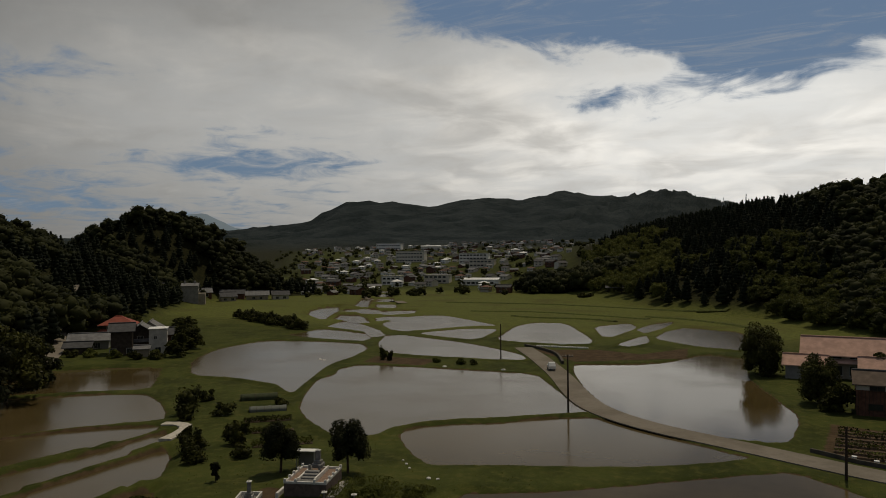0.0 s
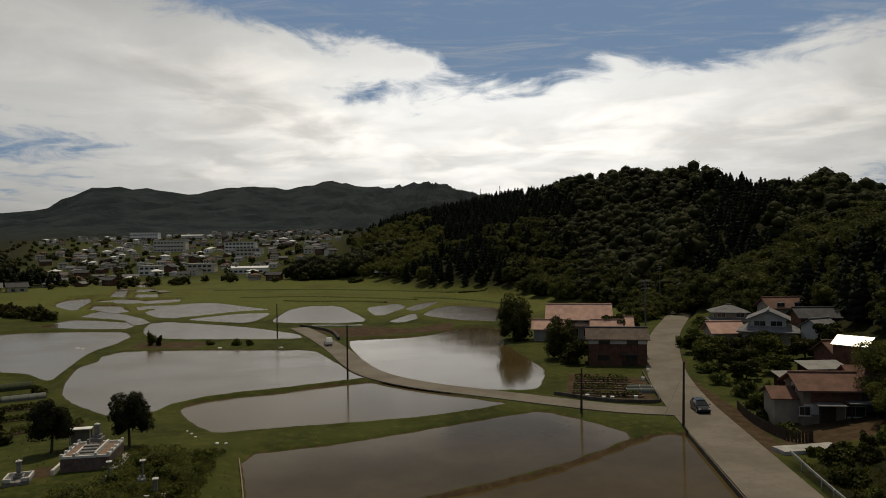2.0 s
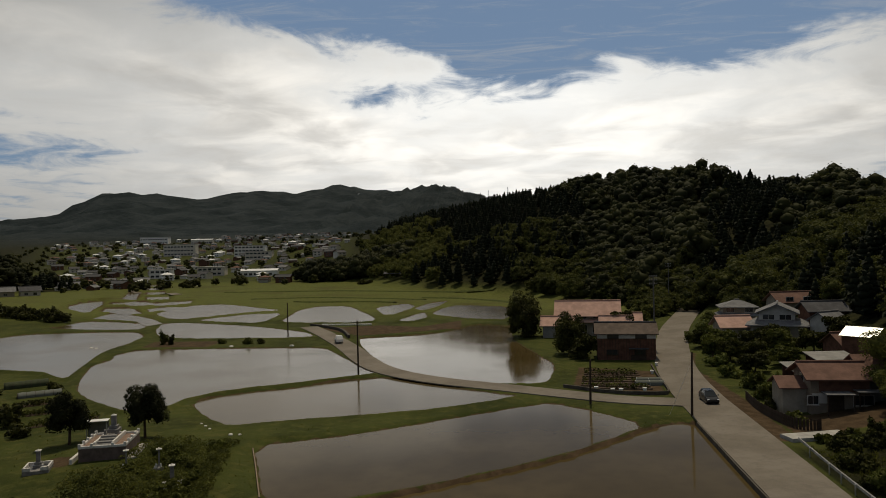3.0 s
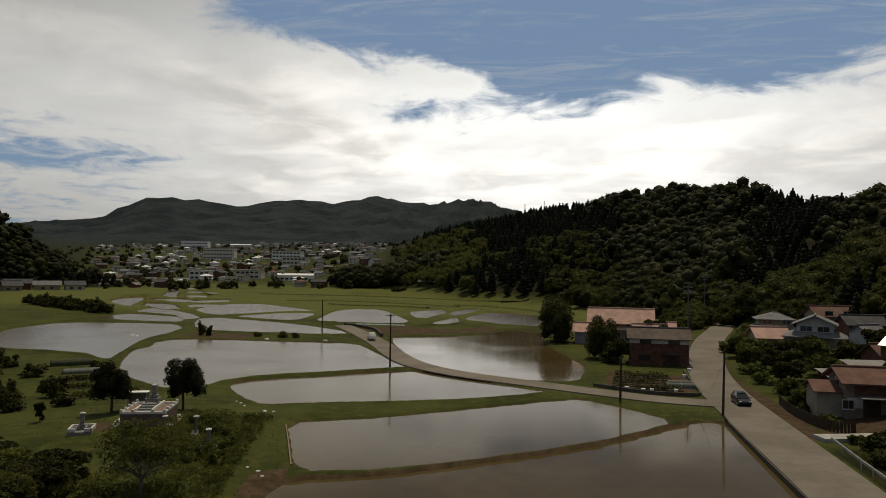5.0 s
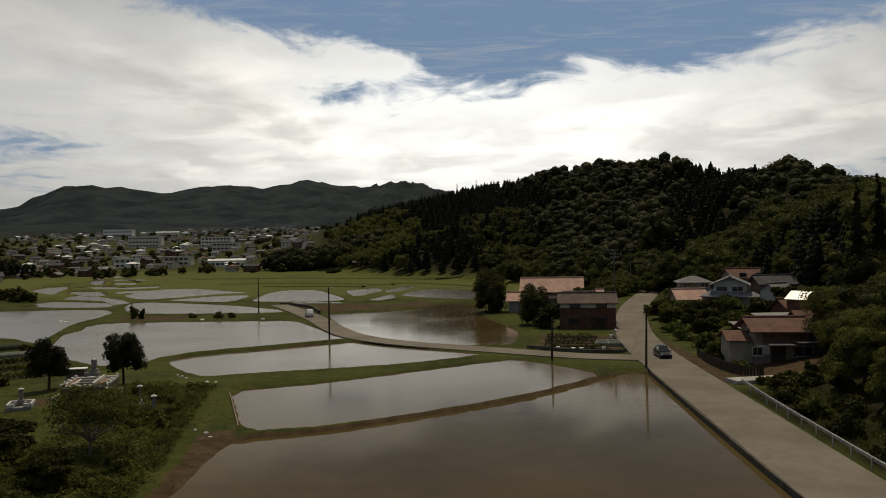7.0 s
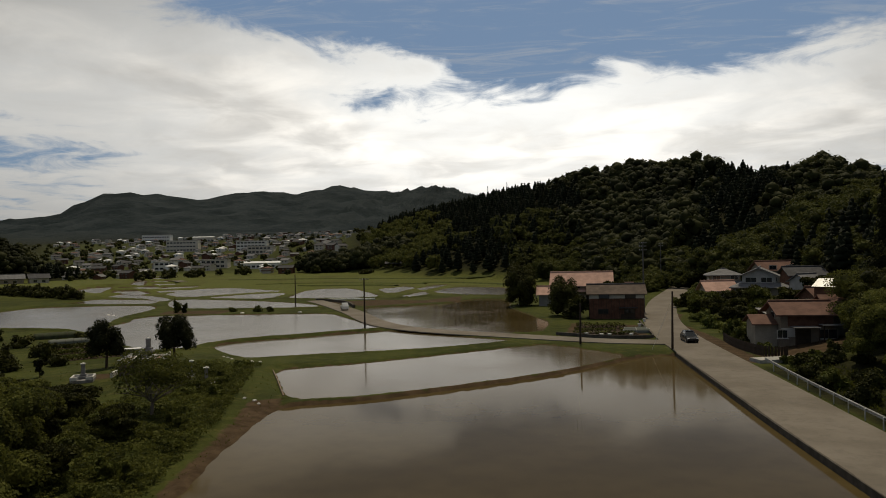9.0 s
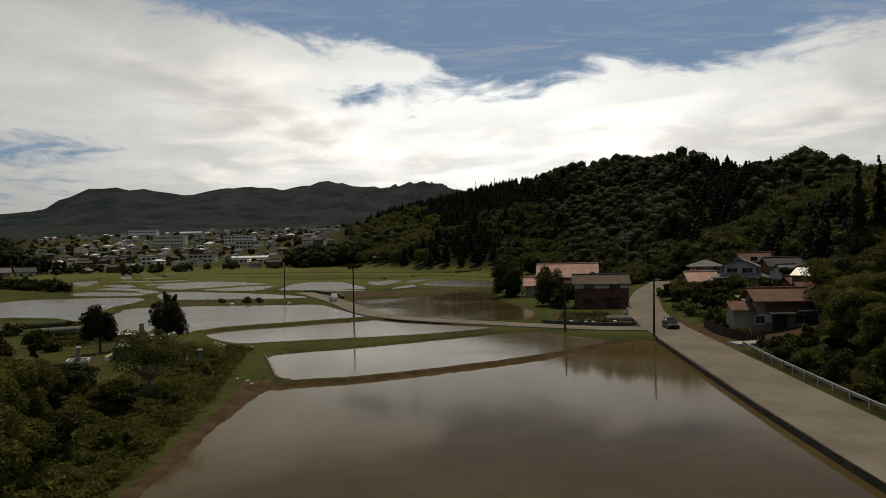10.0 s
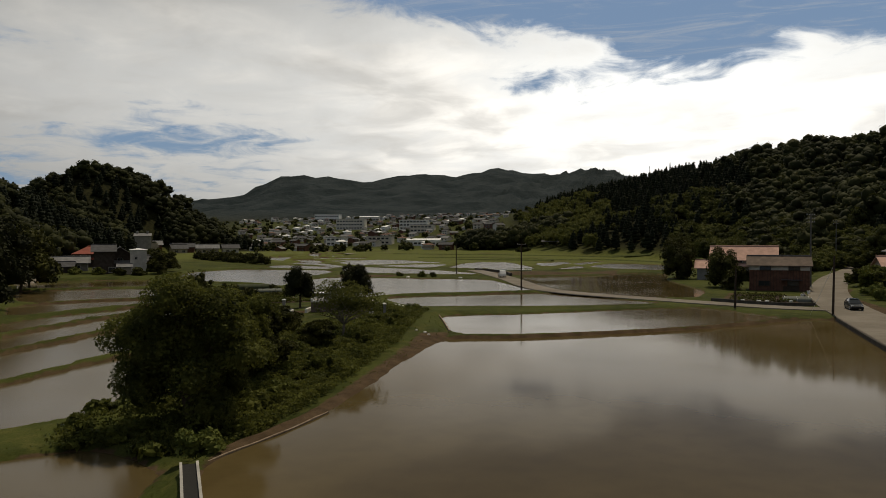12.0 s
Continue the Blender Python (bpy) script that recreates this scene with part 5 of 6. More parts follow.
plinth_mat = plain("plinth_stone", (0.13, 0.10, 0.09), 0.8, 1.4, 0.35)
gravel_mat = plain("gravel", (0.22, 0.155, 0.12), 0.95, 3.0, 0.3, bump=0.8, spot=10)
grave_enclosure()
small_grave(-45.8, 65.6, 24, 1.2)
small_grave(-29.2, 60.0, 24, 1.1, 1.9)
small_grave(-33.4, 65.6, 22, 0.5, 1.6, False)
small_grave(-36.6, 65.4, 24, 0.5, 1.5, False)


# ---------------------------------------------------------------- poles, rails, vehicles
POLE_GREY = plain("weathered_pole", (0.13, 0.125, 0.115), 0.85, 1.2, 0.3)
RAIL_ZINC = plain("weathered_rail", (0.30, 0.30, 0.29), 0.55, 1.2, 0.25, metal=0.3)


def utility_pole(x, y, h, label, arms=1, turn=0.0, lean=0.0, r=0.17, wood=True, guy=False):
    top = thing("utility_pole", x, y, ground_height(x, y) - 0.1, turn, label, "utility pole", "utility poles")
    part("pole", tubed((0, 0, -0.5), (lean, 0, h), r, r * 0.65, 12), WOOD_DARK if wood else POLE_GREY, top)
    for k in range(arms):
        z = h - 0.35 - k * 0.75
        arm = part("crossarm", boxed(-0.85, 0.85, -0.06, 0.06, z, z + 0.1), POLE_GREY, top)
        for a in (-0.75, -0.3, 0.3, 0.75):
            part("insulator", tubed((a, 0, z + 0.1), (a, 0, z + 0.3), 0.06, 0.04, 8), STONE_PALE, arm)
    if guy:
        part("guy_wire", tubed((0, 0, h * 0.82), (-2.6, 0.6, 0.0), 0.02, 0.02, 5), STEEL, top)
    return top


utility_pole(-56.0, 171.0, 8.8, "dark slim utility pole standing on a field bank", 0)
utility_pole(-26.6, 120.2, 9.6, "tall dark utility pole beside the farm road", 1, 20)
utility_pole(10.3, 98.3, 6.0, "short dark utility pole at the field edge", 0, 0, 0.1)
utility_pole(21.9, 91.2, 8.0, "dark utility pole at the road junction with a guy wire", 0, 0, 0.15, guy=True)
utility_pole(27.6, 146.5, 15.0, "tall concrete utility pole with three crossarms", 3, 15, wood=False, r=0.2)
utility_pole(46.5, 226.0, 14.0, "distant concrete utility pole below the wood", 2, 15, wood=False)


def mast(x, y, h):
    """Lattice mast on the ridge."""
    top = thing("lattice_mast", x, y, ground_height(x, y), 0, "slender grey lattice mast on the wooded ridge", "mast")
    bm = bmesh.new()
    for k in range(8):
        w0, w1 = 1.6 * (1 - k / 9), 1.6 * (1 - (k + 1) / 9)
        for sx, sy in ((-1, -1), (1, -1), (1, 1), (-1, 1)):
            tube(bm, (sx * w0, sy * w0, h * k / 8), (sx * w1, sy * w1, h * (k + 1) / 8), 0.12, 0.12, 4)
            tube(bm, (sx * w0, sy * w0, h * k / 8), (-sx * w1, sy * w1, h * (k + 1) / 8), 0.07, 0.07, 4)
    part("lattice", bm, STEEL, top)


mast(-26, 640, 21)
mast(-8, 600, 17)


def guard_rail():
    line = smooth_line([(29.6, 78.2), (28.9, 68), (28.5, 56), (28.2, 44), (28.4, 30), (28.8, 12)], 2)
    top = thing("guard_rail", 0, 0, 0, 0, "galvanised steel guard rail along the road edge", "guard rail")
    verts, faces = [], []
    d = np.gradient(line, axis=0)
    d /= np.linalg.norm(d, axis=1, keepdims=True)
    s = np.stack([d[:, 1], -d[:, 0]], 1)
    prof = [(0.0, 0.48), (0.06, 0.54), (0.06, 0.60), (0.0, 0.64), (0.06, 0.68), (0.06, 0.76), (0.0, 0.82), (-0.02, 0.82), (-0.02, 0.48)]
    for k in range(len(line)):
        for a, z in prof:
            verts.append((*(line[k] + s[k] * a), 0.35 + z))
    n = len(prof)
    for k in range(len(line) - 1):
        for c in range(n):
            faces.append((k * n + c, k * n + (c + 1) % n, (k + 1) * n + (c + 1) % n, (k + 1) * n + c))
    beam = mesh_object("beam", verts, faces, RAIL_ZINC)
    beam.parent = top
    run = 0.0
    for a, b in zip(line[:-1], line[1:]):
        run += np.linalg.norm(b - a)
        if run > 2.6:
            run = 0.0
            part("post", tubed((b[0] - 0.12, b[1], -0.3), (b[0] - 0.12, b[1], 1.12), 0.06, 0.06, 8), STEEL, top)


guard_rail()


def lofted(sections, closed=True):
    """A skin over cross sections, each a list of points."""
    bm = bmesh.new()
    rows = [[bm.verts.new(p) for p in s] for s in sections]
    n = len(rows[0])
    for a, b in zip(rows[:-1], rows[1:]):
        for k in range(n if closed else n - 1):
            bm.faces.new((a[k], a[(k + 1) % n], b[(k + 1) % n], b[k]))
    bm.faces.new(rows[0])
    bm.faces.new(list(reversed(rows[-1])))
    return bm


def wheel(top, x, y, r=0.31, w=0.2):
    tyre = part("wheel", tubed((x - w / 2, y, r), (x + w / 2, y, r), r, r, 18), RUBBER, top)
    part("rim", tubed((x - w / 2 - 0.01, y, r), (x + w / 2 + 0.01, y, r), r * 0.62, r * 0.62, 14), STEEL, tyre)


CAR_PAINT = plain("car_paint_dark", (0.03, 0.032, 0.036), 0.22, 1.0, 0.05, metal=0.5, bump=0.0)
TRUCK_PAINT = plain("truck_paint_white", (0.72, 0.72, 0.70), 0.3, 1.0, 0.08, bump=0.0)
LAMP_RED = plain("lamp_red", (0.35, 0.02, 0.02), 0.25, 2, 0.1, bump=0.0)
LAMP_CLEAR = plain("lamp_clear", (0.75, 0.76, 0.77), 0.12, 2, 0.1, bump=0.0)


def car(x, y, turn):
    top = thing("hatchback_car", x, y, 0.385, turn, "black hatchback car standing on the village road", "car")

    def ring(yy, w, z0, z1, tuck):
        return [(-w, yy, z0), (-w * 1.02, yy, (z0 + z1) / 2), (-w * tuck, yy, z1), (w * tuck, yy, z1), (w * 1.02, yy, (z0 + z1) / 2), (w, yy, z0)]

    body = lofted([ring(-2.05, 0.7, 0.35, 0.62, 0.95), ring(-1.9, 0.8, 0.25, 0.72, 0.95), ring(-1.0, 0.84, 0.22, 0.92, 0.96), ring(0.6, 0.85, 0.22, 0.98, 0.96), ring(1.7, 0.84, 0.24, 1.0, 0.95), ring(2.0, 0.78, 0.32, 0.95, 0.95)])
    part("body", body, CAR_PAINT, top)
    cabin = lofted([ring(-1.1, 0.78, 0.9, 0.94, 0.98), ring(-0.35, 0.76, 0.9, 1.42, 0.8), ring(0.5, 0.77, 0.9, 1.5, 0.8), ring(1.4, 0.76, 0.9, 1.44, 0.8), ring(1.9, 0.74, 0.9, 1.0, 0.95)])
    part("cabin_glass", cabin, GLASS, top, "dark car windows")
    part("roof", boxed(-0.6, 0.6, -0.3, 1.42, 1.47, 1.53, bevel=0.025), CAR_PAINT, top)
    for sx in (-1, 1):
        for yy in (-1.3, 1.3):
            wheel(top, sx * 0.76, yy)
        part("headlight", boxed(sx * 0.62 - 0.16, sx * 0.62 + 0.16, -2.04, -1.88, 0.55, 0.7, bevel=0.03), LAMP_CLEAR, top)
        part("tail_light", boxed(sx * 0.68 - 0.1, sx * 0.68 + 0.1, 1.92, 2.02, 0.7, 0.95, bevel=0.03), LAMP_RED, top)
        part("mirror", boxed(sx * 0.98 - 0.09, sx * 0.98 + 0.09, -0.85, -0.72, 0.95, 1.08, bevel=0.03), CAR_PAINT, top)
    part("bumper", boxed(-0.75, 0.75, -2.12, -2.0, 0.32, 0.5, bevel=0.04), RUBBER, top)


car(25.9, 99.0, 2)


def small_truck(x, y, z, turn):
    top = thing("small_farm_truck", x, y, z, turn, "small white farm truck parked on the field road", "truck")
    part("chassis", boxed(-0.55, 0.55, -1.55, 1.55, 0.3, 0.5, bevel=0.03), RUBBER, top)

    def ring(yy, z1, tuck):
        return [(-0.72, yy, 0.4), (-0.73, yy, 0.95), (-0.73 * tuck, yy, z1), (0.73 * tuck, yy, z1), (0.73, yy, 0.95), (0.72, yy, 0.4)]

    part("cab", lofted([ring(-1.62, 1.0, 0.98), ring(-1.5, 1.15, 0.98), ring(-1.15, 1.72, 0.9), ring(-0.45, 1.78, 0.9), ring(-0.35, 1.7, 0.92)]), TRUCK_PAINT, top)
    bm = boxed(-0.6, 0.6, -0.02, 0.02, 0, 0.62)
    bmesh.ops.transform(bm, verts=bm.verts, matrix=pose(0, -1.34, 1.1, -30))
    part("windscreen", bm, GLASS, top)
    part("rear_window", boxed(-0.55, 0.55, -0.345, -0.325, 1.15, 1.6), GLASS, top)
    part("bed", boxed(-0.7, 0.7, -0.25, 1.65, 0.62, 0.7), TRUCK_PAINT, top)
    for x0, x1, y0, y1 in ((-0.7, -0.66, -0.25, 1.65), (0.66, 0.7, -0.25, 1.65), (-0.7, 0.7, 1.61, 1.65), (-0.7, 0.7, -0.25, -0.21)):
        part("side_board", boxed(x0, x1, y0, y1, 0.704, 1.0), TRUCK_PAINT, top)
    for sx in (-1, 1):
        for yy in (-1.0, 1.05):
            wheel(top, sx * 0.6, yy, 0.26, 0.16)
        part("tail_light", boxed(sx * 0.55 - 0.09, sx * 0.55 + 0.09, 1.62, 1.68, 0.5, 0.6), LAMP_RED, top)


small_truck(-40.0, 158.5, 0.84, 25)


# ---------------------------------------------------------------- near plants
def tall_cedar(x, y, h, seed):
    """A slender cedar: straight trunk, drooping whorls that narrow to a thin leader."""
    rng = np.random.default_rng(seed)
    top = thing("tall_cedar", x, y, ground_height(x, y) - 0.2, rng.uniform(0, 360), "tall slender dark cedar rising above the roadside trees", "tree", "tall cedars on the slope")
    part("trunk", tubed((0, 0, -0.4), (0, 0, h * 0.97), 0.34, 0.03, 8), BARK, top)
    lobes = []
    for k in range(26):
        z = h * (0.12 + 0.83 * k / 25)
        reach = h * 0.125 * (1 - k / 27) * rng.uniform(0.7, 1.1)
        a = k * 2.4
        lobes.append((math.cos(a) * reach * 0.45, math.sin(a) * reach * 0.45, z, reach * 0.75, reach * 0.75, h * 0.03 + reach * 0.22))
    crown = new("crown", fast_mesh("crown", [leaves(rng, lobes, 9000, 0.2, 1.2), cores(rng, lobes, 0.7, ICO2)], LEAF_CEDAR))
    crown.parent = top


def near_plants():
    big = "large dark broadleaf tree on the weedy mound beside the field"
    tree("broadleaf_tree", -24.4, 20.3, 9.4, 4.1, 0.2, LEAF_TREE, "large dense dark green tree at the field corner", 101, 13, 34000, 0.11, trunk=0.32)
    tree("broadleaf_tree", -28.8, 30.5, 6.6, 3.8, 0.2, LEAF_TREE, "bushy mid green tree growing against a larger tree", 102, 10, 18000, 0.11, trunk=0.22)
    for k, (x, y, h, r) in enumerate(((-34.5, 37.5, 5.6, 3.9), (-39.0, 45.5, 4.6, 3.6), (-43.5, 50.0, 4.0, 3.2), (-50.0, 55.5, 3.6, 2.8), (-31.6, 37.6, 3.8, 2.6), (-27.6, 32.6, 2.8, 2.2), (-34.6, 45.0, 3.4, 2.6), (-27.8, 41.8, 2.3, 1.9))):
        tree("broadleaf_tree", x, y, h, r, 0.4, LEAF_TREE if k < 2 else LEAF_DARK, big, 110 + k, 10, 12000, 0.12, trunk=0.22)
    for k, (x, y, h) in enumerate(((56.5, 106.5, 23), (60.0, 107.2, 22.5), (62.6, 105.4, 24.5), (66.5, 109, 18))):
        tall_cedar(x, y, h, 480 + k)
    tree("broadleaf_tree", -37.6, 51.6, 2.8, 2.6, 0.1, LEAF_DARK, "low spreading tree below the graves", 121, 8, 4000, 0.17, trunk=0.14)
    # the half bare tree, its pale branches showing
    top = thing("half_bare_tree", -28.5, 48.2, ground_height(-28.5, 48.2) - 0.1, 0, "half bare tree with pale twisted branches and sparse leaves", "tree")
    rng = np.random.default_rng(5)
    bm = bmesh.new()
    tube(bm, (0, 0, -0.3), (0.1, 0, 1.2), 0.17, 0.13, 8)
    ends = []
    for k in range(13):
        a = k * 0.97 + rng.uniform(-0.2, 0.2)
        r, z = rng.uniform(0.8, 2.4), rng.uniform(1.6, 3.4)
        p = Vector((math.cos(a) * r, math.sin(a) * r, z))
        m = Vector((p.x * 0.45 + rng.uniform(-0.3, 0.3), p.y * 0.45 + rng.uniform(-0.3, 0.3), 1.1 + (p.z - 1.1) * 0.6))
        tube(bm, (0.1, 0, 1.1), m, 0.075, 0.055, 6)
        tube(bm, m, p, 0.055, 0.035, 6)
        for _ in range(4):
            q = p + Vector((rng.uniform(-1.5, 1.5), rng.uniform(-1.5, 1.5), rng.uniform(0.2, 1.6)))
            tube(bm, p, q, 0.03, 0.012, 5)
            ends.append(q)
    part("trunk", bm, BARK_PALE, top, "pale weathered branches")
    lobes = [(q.x, q.y, q.z + 0.2, 0.95, 0.95, 0.75) for q in ends if q.y > -1.3 or q.z > 3.2]
    crown = new("crown", fast_mesh("crown", [leaves(rng, lobes, 6500, 0.11)], LEAF_TREE))
    crown.parent = top
    # the two clipped trees of the burial ground and the small conifer
    tree("clipped_tree", -41.2, 77.2, 6.0, 2.0, 1.6, LEAF_CEDAR, "round clipped tree beside the graves", 131, 9, 6000, 0.13, group="clipped trees by the graves", trunk=0.17, full=True)
    tree("clipped_tree", -48.9, 75.0, 5.6, 1.95, 1.5, LEAF_CEDAR, "round clipped tree beside the graves", 132, 9, 6000, 0.13, group="clipped trees by the graves", trunk=0.17, full=True)
    tree("small_conifer", -54.2, 70.2, 2.6, 0.55, 0.1, LEAF_CEDAR, "narrow dark conifer in the grass", 133, 4, 500, 0.14, trunk=0.06)
    # farmhouse and roadside trees
    tree("broadleaf_tree", 1.4, 169.5, 10.0, 3.9, 0.0, LEAF_DARK, "tall dark tree at the water's edge by the farmhouse", 141, 11, 8000, 0.2, trunk=0.26, full=True)
    tree("broadleaf_tree", 10.6, 142.0, 8.0, 2.9, 0.0, LEAF_DARK, "dark green tree in front of the farmhouse", 142, 10, 6000, 0.19, trunk=0.2, full=True)
    tree("broadleaf_tree", 12.8, 136.5, 4.6, 2.6, 0.0, LEAF_DARK, "low dark tree beside the brown storehouse", 143, 7, 1600, 0.28)
    tree("broadleaf_tree", 24.5, 168.0, 6.5, 3.2, 0.6, LEAF_DARK, "dark tree behind the brown storehouse", 144, 8, 2000, 0.32)
    tree("broadleaf_tree", 29.5, 176.0, 5.5, 3.0, 0.4, LEAF_MID, "green tree beside the upper road", 145, 8, 1800, 0.32)
    for k, (x, y, h, r) in enumerate(((35.6, 134, 4.6, 2.6), (37.2, 129, 4.2, 2.6), (47.5, 138, 4.6, 2.8), (38.5, 139, 4.8, 3.0), (42.5, 134, 4.8, 3.0), (40.2, 127, 4.2, 2.9), (46.5, 131, 4.6, 3.0), (37.0, 147, 3.8, 2.5), (51, 129, 4.2, 2.7), (43.5, 121.5, 3.6, 2.6), (38.0, 119.0, 3.4, 2.4), (57.5, 134.5, 4.5, 2.6))):
        tree("garden_tree", x, y, h, r, 0.3, LEAF_DARK if k % 3 else LEAF_MID, "dark evergreen garden tree between the road and houses", 150 + k, 7, 1500, 0.28, group="garden trees by the road")
    for k, (x, y, h, r) in enumerate(((33.6, 117.5, 2.2, 1.9), (34.8, 108.5, 2.6, 2.0), (36.8, 104.0, 2.6, 2.2), (33.8, 101.5, 2.2, 1.7), (34.5, 127.0, 2.4, 2.2), (37.0, 156.0, 2.4, 2.2), (42, 168, 2.8, 2.4), (47, 180, 3.0, 2.6), (54, 190, 3.2, 2.8), (35.2, 78.4, 1.5, 1.5), (39.8, 80.0, 1.8, 1.6), (45.5, 88.0, 2.8, 2.0))):
        bush(x, y, h, r, LEAF_MID if k % 2 else LEAF_BRIGHT, "leafy green shrub beside the village road", 170 + k, 520, 0.24, group="roadside shrubs")
    for k, (x, y, h, r) in enumerate(((32.6, 80.0, 1.0, 1.0), (33.6, 76.6, 1.6, 1.6), (32.4, 71.0, 1.5, 1.5), (31.6, 65.0, 1.4, 1.5), (31.4, 58.5, 1.5, 1.6), (31.2, 51.5, 1.6, 1.7), (31.4, 44.0, 1.5, 1.6), (31.4, 37.0, 1.6, 1.6), (31.8, 30.0, 1.6, 1.7), (32.8, 88.0, 1.5, 1.5), (47.5, 91.0, 3.2, 2.0), (47.0, 98.0, 2.0, 2.0), (36.2, 98.8, 2.2, 1.8), (33.2, 95.5, 1.6, 1.4), (46.0, 100.5, 1.8, 1.6))):
        bush(x, y, h, r, LEAF_DARK if k % 3 else LEAF_MID, "dark shrub crowding the roadside slope", 420 + k, 480, 0.24, group="slope shrubs")
    # the thick dark growth above the guard rail
    rng = np.random.default_rng(31)
    spots = ((44.2, 86, 5.6), (48.0, 87, 6.2), (38.6, 70, 6.4), (42.6, 77, 7.4), (46.0, 83, 9.5), (46.8, 91, 9.5), (57.5, 94, 10), (60.5, 103, 12), (47, 75, 6.0), (38.0, 62, 5.6), (43.0, 67, 6.0), (36.0, 54, 4.8), (41.0, 57, 5.2), (36.2, 45, 4.8), (41, 48, 5.0), (46, 52, 4.6), (37, 35, 5.4), (43, 39, 5.2), (36.5, 25, 5.6), (43, 28, 6.0), (55, 89, 11), (60.5, 92, 11), (59.5, 78, 8.0), (63, 70, 9.5), (64, 58, 9.0), (58, 52, 6.0), (52, 44, 5.0))
    for k, (x, y, h) in enumerate(spots):
        tree("bank_tree", x, y, h, h * 0.46 + 0.6, 0.2, (LEAF_TREE, LEAF_DARK, LEAF_TREE)[k % 3], "dense dark tree on the slope above the guard rail", 200 + k, 10, 11000, 0.13, group="trees on the road slope", trunk=0.2)
    # undergrowth below them
    rng = np.random.default_rng(93)
    for k in range(46):
        y = rng.uniform(16, 80)
        x = 31.2 + rng.uniform(0, 1) ** 1.3 * 8.5
        bush(x, y, rng.uniform(0.9, 2.2), rng.uniform(1.0, 1.8), (LEAF_DARK, LEAF_DARK, LEAF_MID)[k % 3], "dark leafy undergrowth on the slope behind the guard rail", 640 + k, 800, 0.15, group="undergrowth on the slope")
    # dark trees at the far end of the stepped fields
    for k, (x, y, h, r) in enumerate(((-117, 82, 15, 6.5), (-122, 92, 16, 7), (-95, 62, 12, 5), (-87, 50.5, 11, 4.6), (-132, 103, 13, 6), (-80, 40, 9, 4.0), (-120, 69, 17, 7), (-104, 56, 16, 7))):
        tree("shade_tree", x, y, h, r, 0.4, LEAF_DARK if k % 2 else LEAF_CEDAR, "tall dark tree at the edge of stepped flooded fields", 240 + k, 9, 3000, 0.42, group="tall trees by the stepped fields", trunk=0.3)
    # hedge of dark shrubs across the valley, shrubs about the hamlet
    for k in range(11):
        x, y = -188 + k * 4.6, 233 - k * 2.4 + (k % 3)
        bush(x, y, 3.6 + 0.5 * (k % 3), 3.4, LEAF_DARK, "dark shrub in a long hedge across the fields", 260 + k, 420, 0.4, group="hedge across the fields")
    for k, (x, y, h, r) in enumerate(((-136.5, 150, 5.6, 3.0), (-141, 157, 6.5, 3.6), (-148, 163, 6, 3.6), (-164, 178, 7, 4.2), (-184, 176, 7, 4.4), (-186, 158, 6, 4), (-176, 142, 4, 2.6), (-133.5, 144.5, 4.4, 2.6))):
        tree("hamlet_tree", x, y, h, r, 0.2, LEAF_DARK, "dark tree crowding the old hamlet houses", 610 + k, 7, 1500, 0.34, group="trees about the hamlet")
    for k, (x, y) in enumerate(((-137, 141), (-139, 136.5), (-152, 134.5), (-156, 132), (-146, 136.5), (-135, 139.5), (-167, 134))):
        bush(x, y, 2.2, 2.0, LEAF_DARK if k % 2 else LEAF_MID, "dark shrub beside the hamlet houses", 280 + k, 380, 0.3, group="hamlet shrubs")
    for k, (x, y, h, r) in enumerate(((-83, 161, 3.4, 1.1), (-80.6, 160.5, 2.4, 0.9), (-62.5, 161, 1.7, 1.5), (-59.6, 161.4, 1.3, 1.3), (-69, 161.5, 1.2, 1.2))):
        bush(x, y, h, r, LEAF_DARK if k % 2 else LEAF_MID, "green shrub on the narrow plot between flooded fields", 290 + k, 340, 0.26, group="plot shrubs")
    for k, (x, y, h, r) in enumerate(((-83.5, 96.0, 4.6, 2.5), (-86.5, 101.0, 3.6, 2.2), (-80.6, 92.6, 2.6, 1.5), (-72.4, 85.2, 1.6, 1.2), (-88.5, 106.0, 2.2, 1.7), (-63.4, 84.0, 2.6, 1.8), (-66.8, 88.6, 2.2, 1.9), (-58.4, 79.4, 1.8, 1.6), (-73.6, 108.0, 1.4, 1.6), (-77.4, 98.4, 2.2, 2.0), (-62.0, 75.0, 2.4, 2.0), (-66.5, 79.5, 2.8, 2.2))):
        bush(x, y, h, r, LEAF_DARK, "dark shrub on the grassy field bank", 300 + k, 420, 0.24, group="bank shrubs")
    for k, (x, y, h, r) in enumerate(((-62, 398, 4, 5), (-33, 393, 5, 5), (-2, 420, 6, 7), (-90, 412, 3, 5), (14, 330, 6, 6), (22, 322, 5, 5), (-210, 405, 5, 6), (-222, 398, 5, 6), (-196, 402, 5, 5), (-236, 408, 6, 6))):
        bush(x, y, h, r, LEAF_DARK, "dark clump of shrubs at the far fields", 320 + k, 420, 0.6, group="far field shrubs")
    # shrubs of the weedy mound
    rng = np.random.default_rng(77)
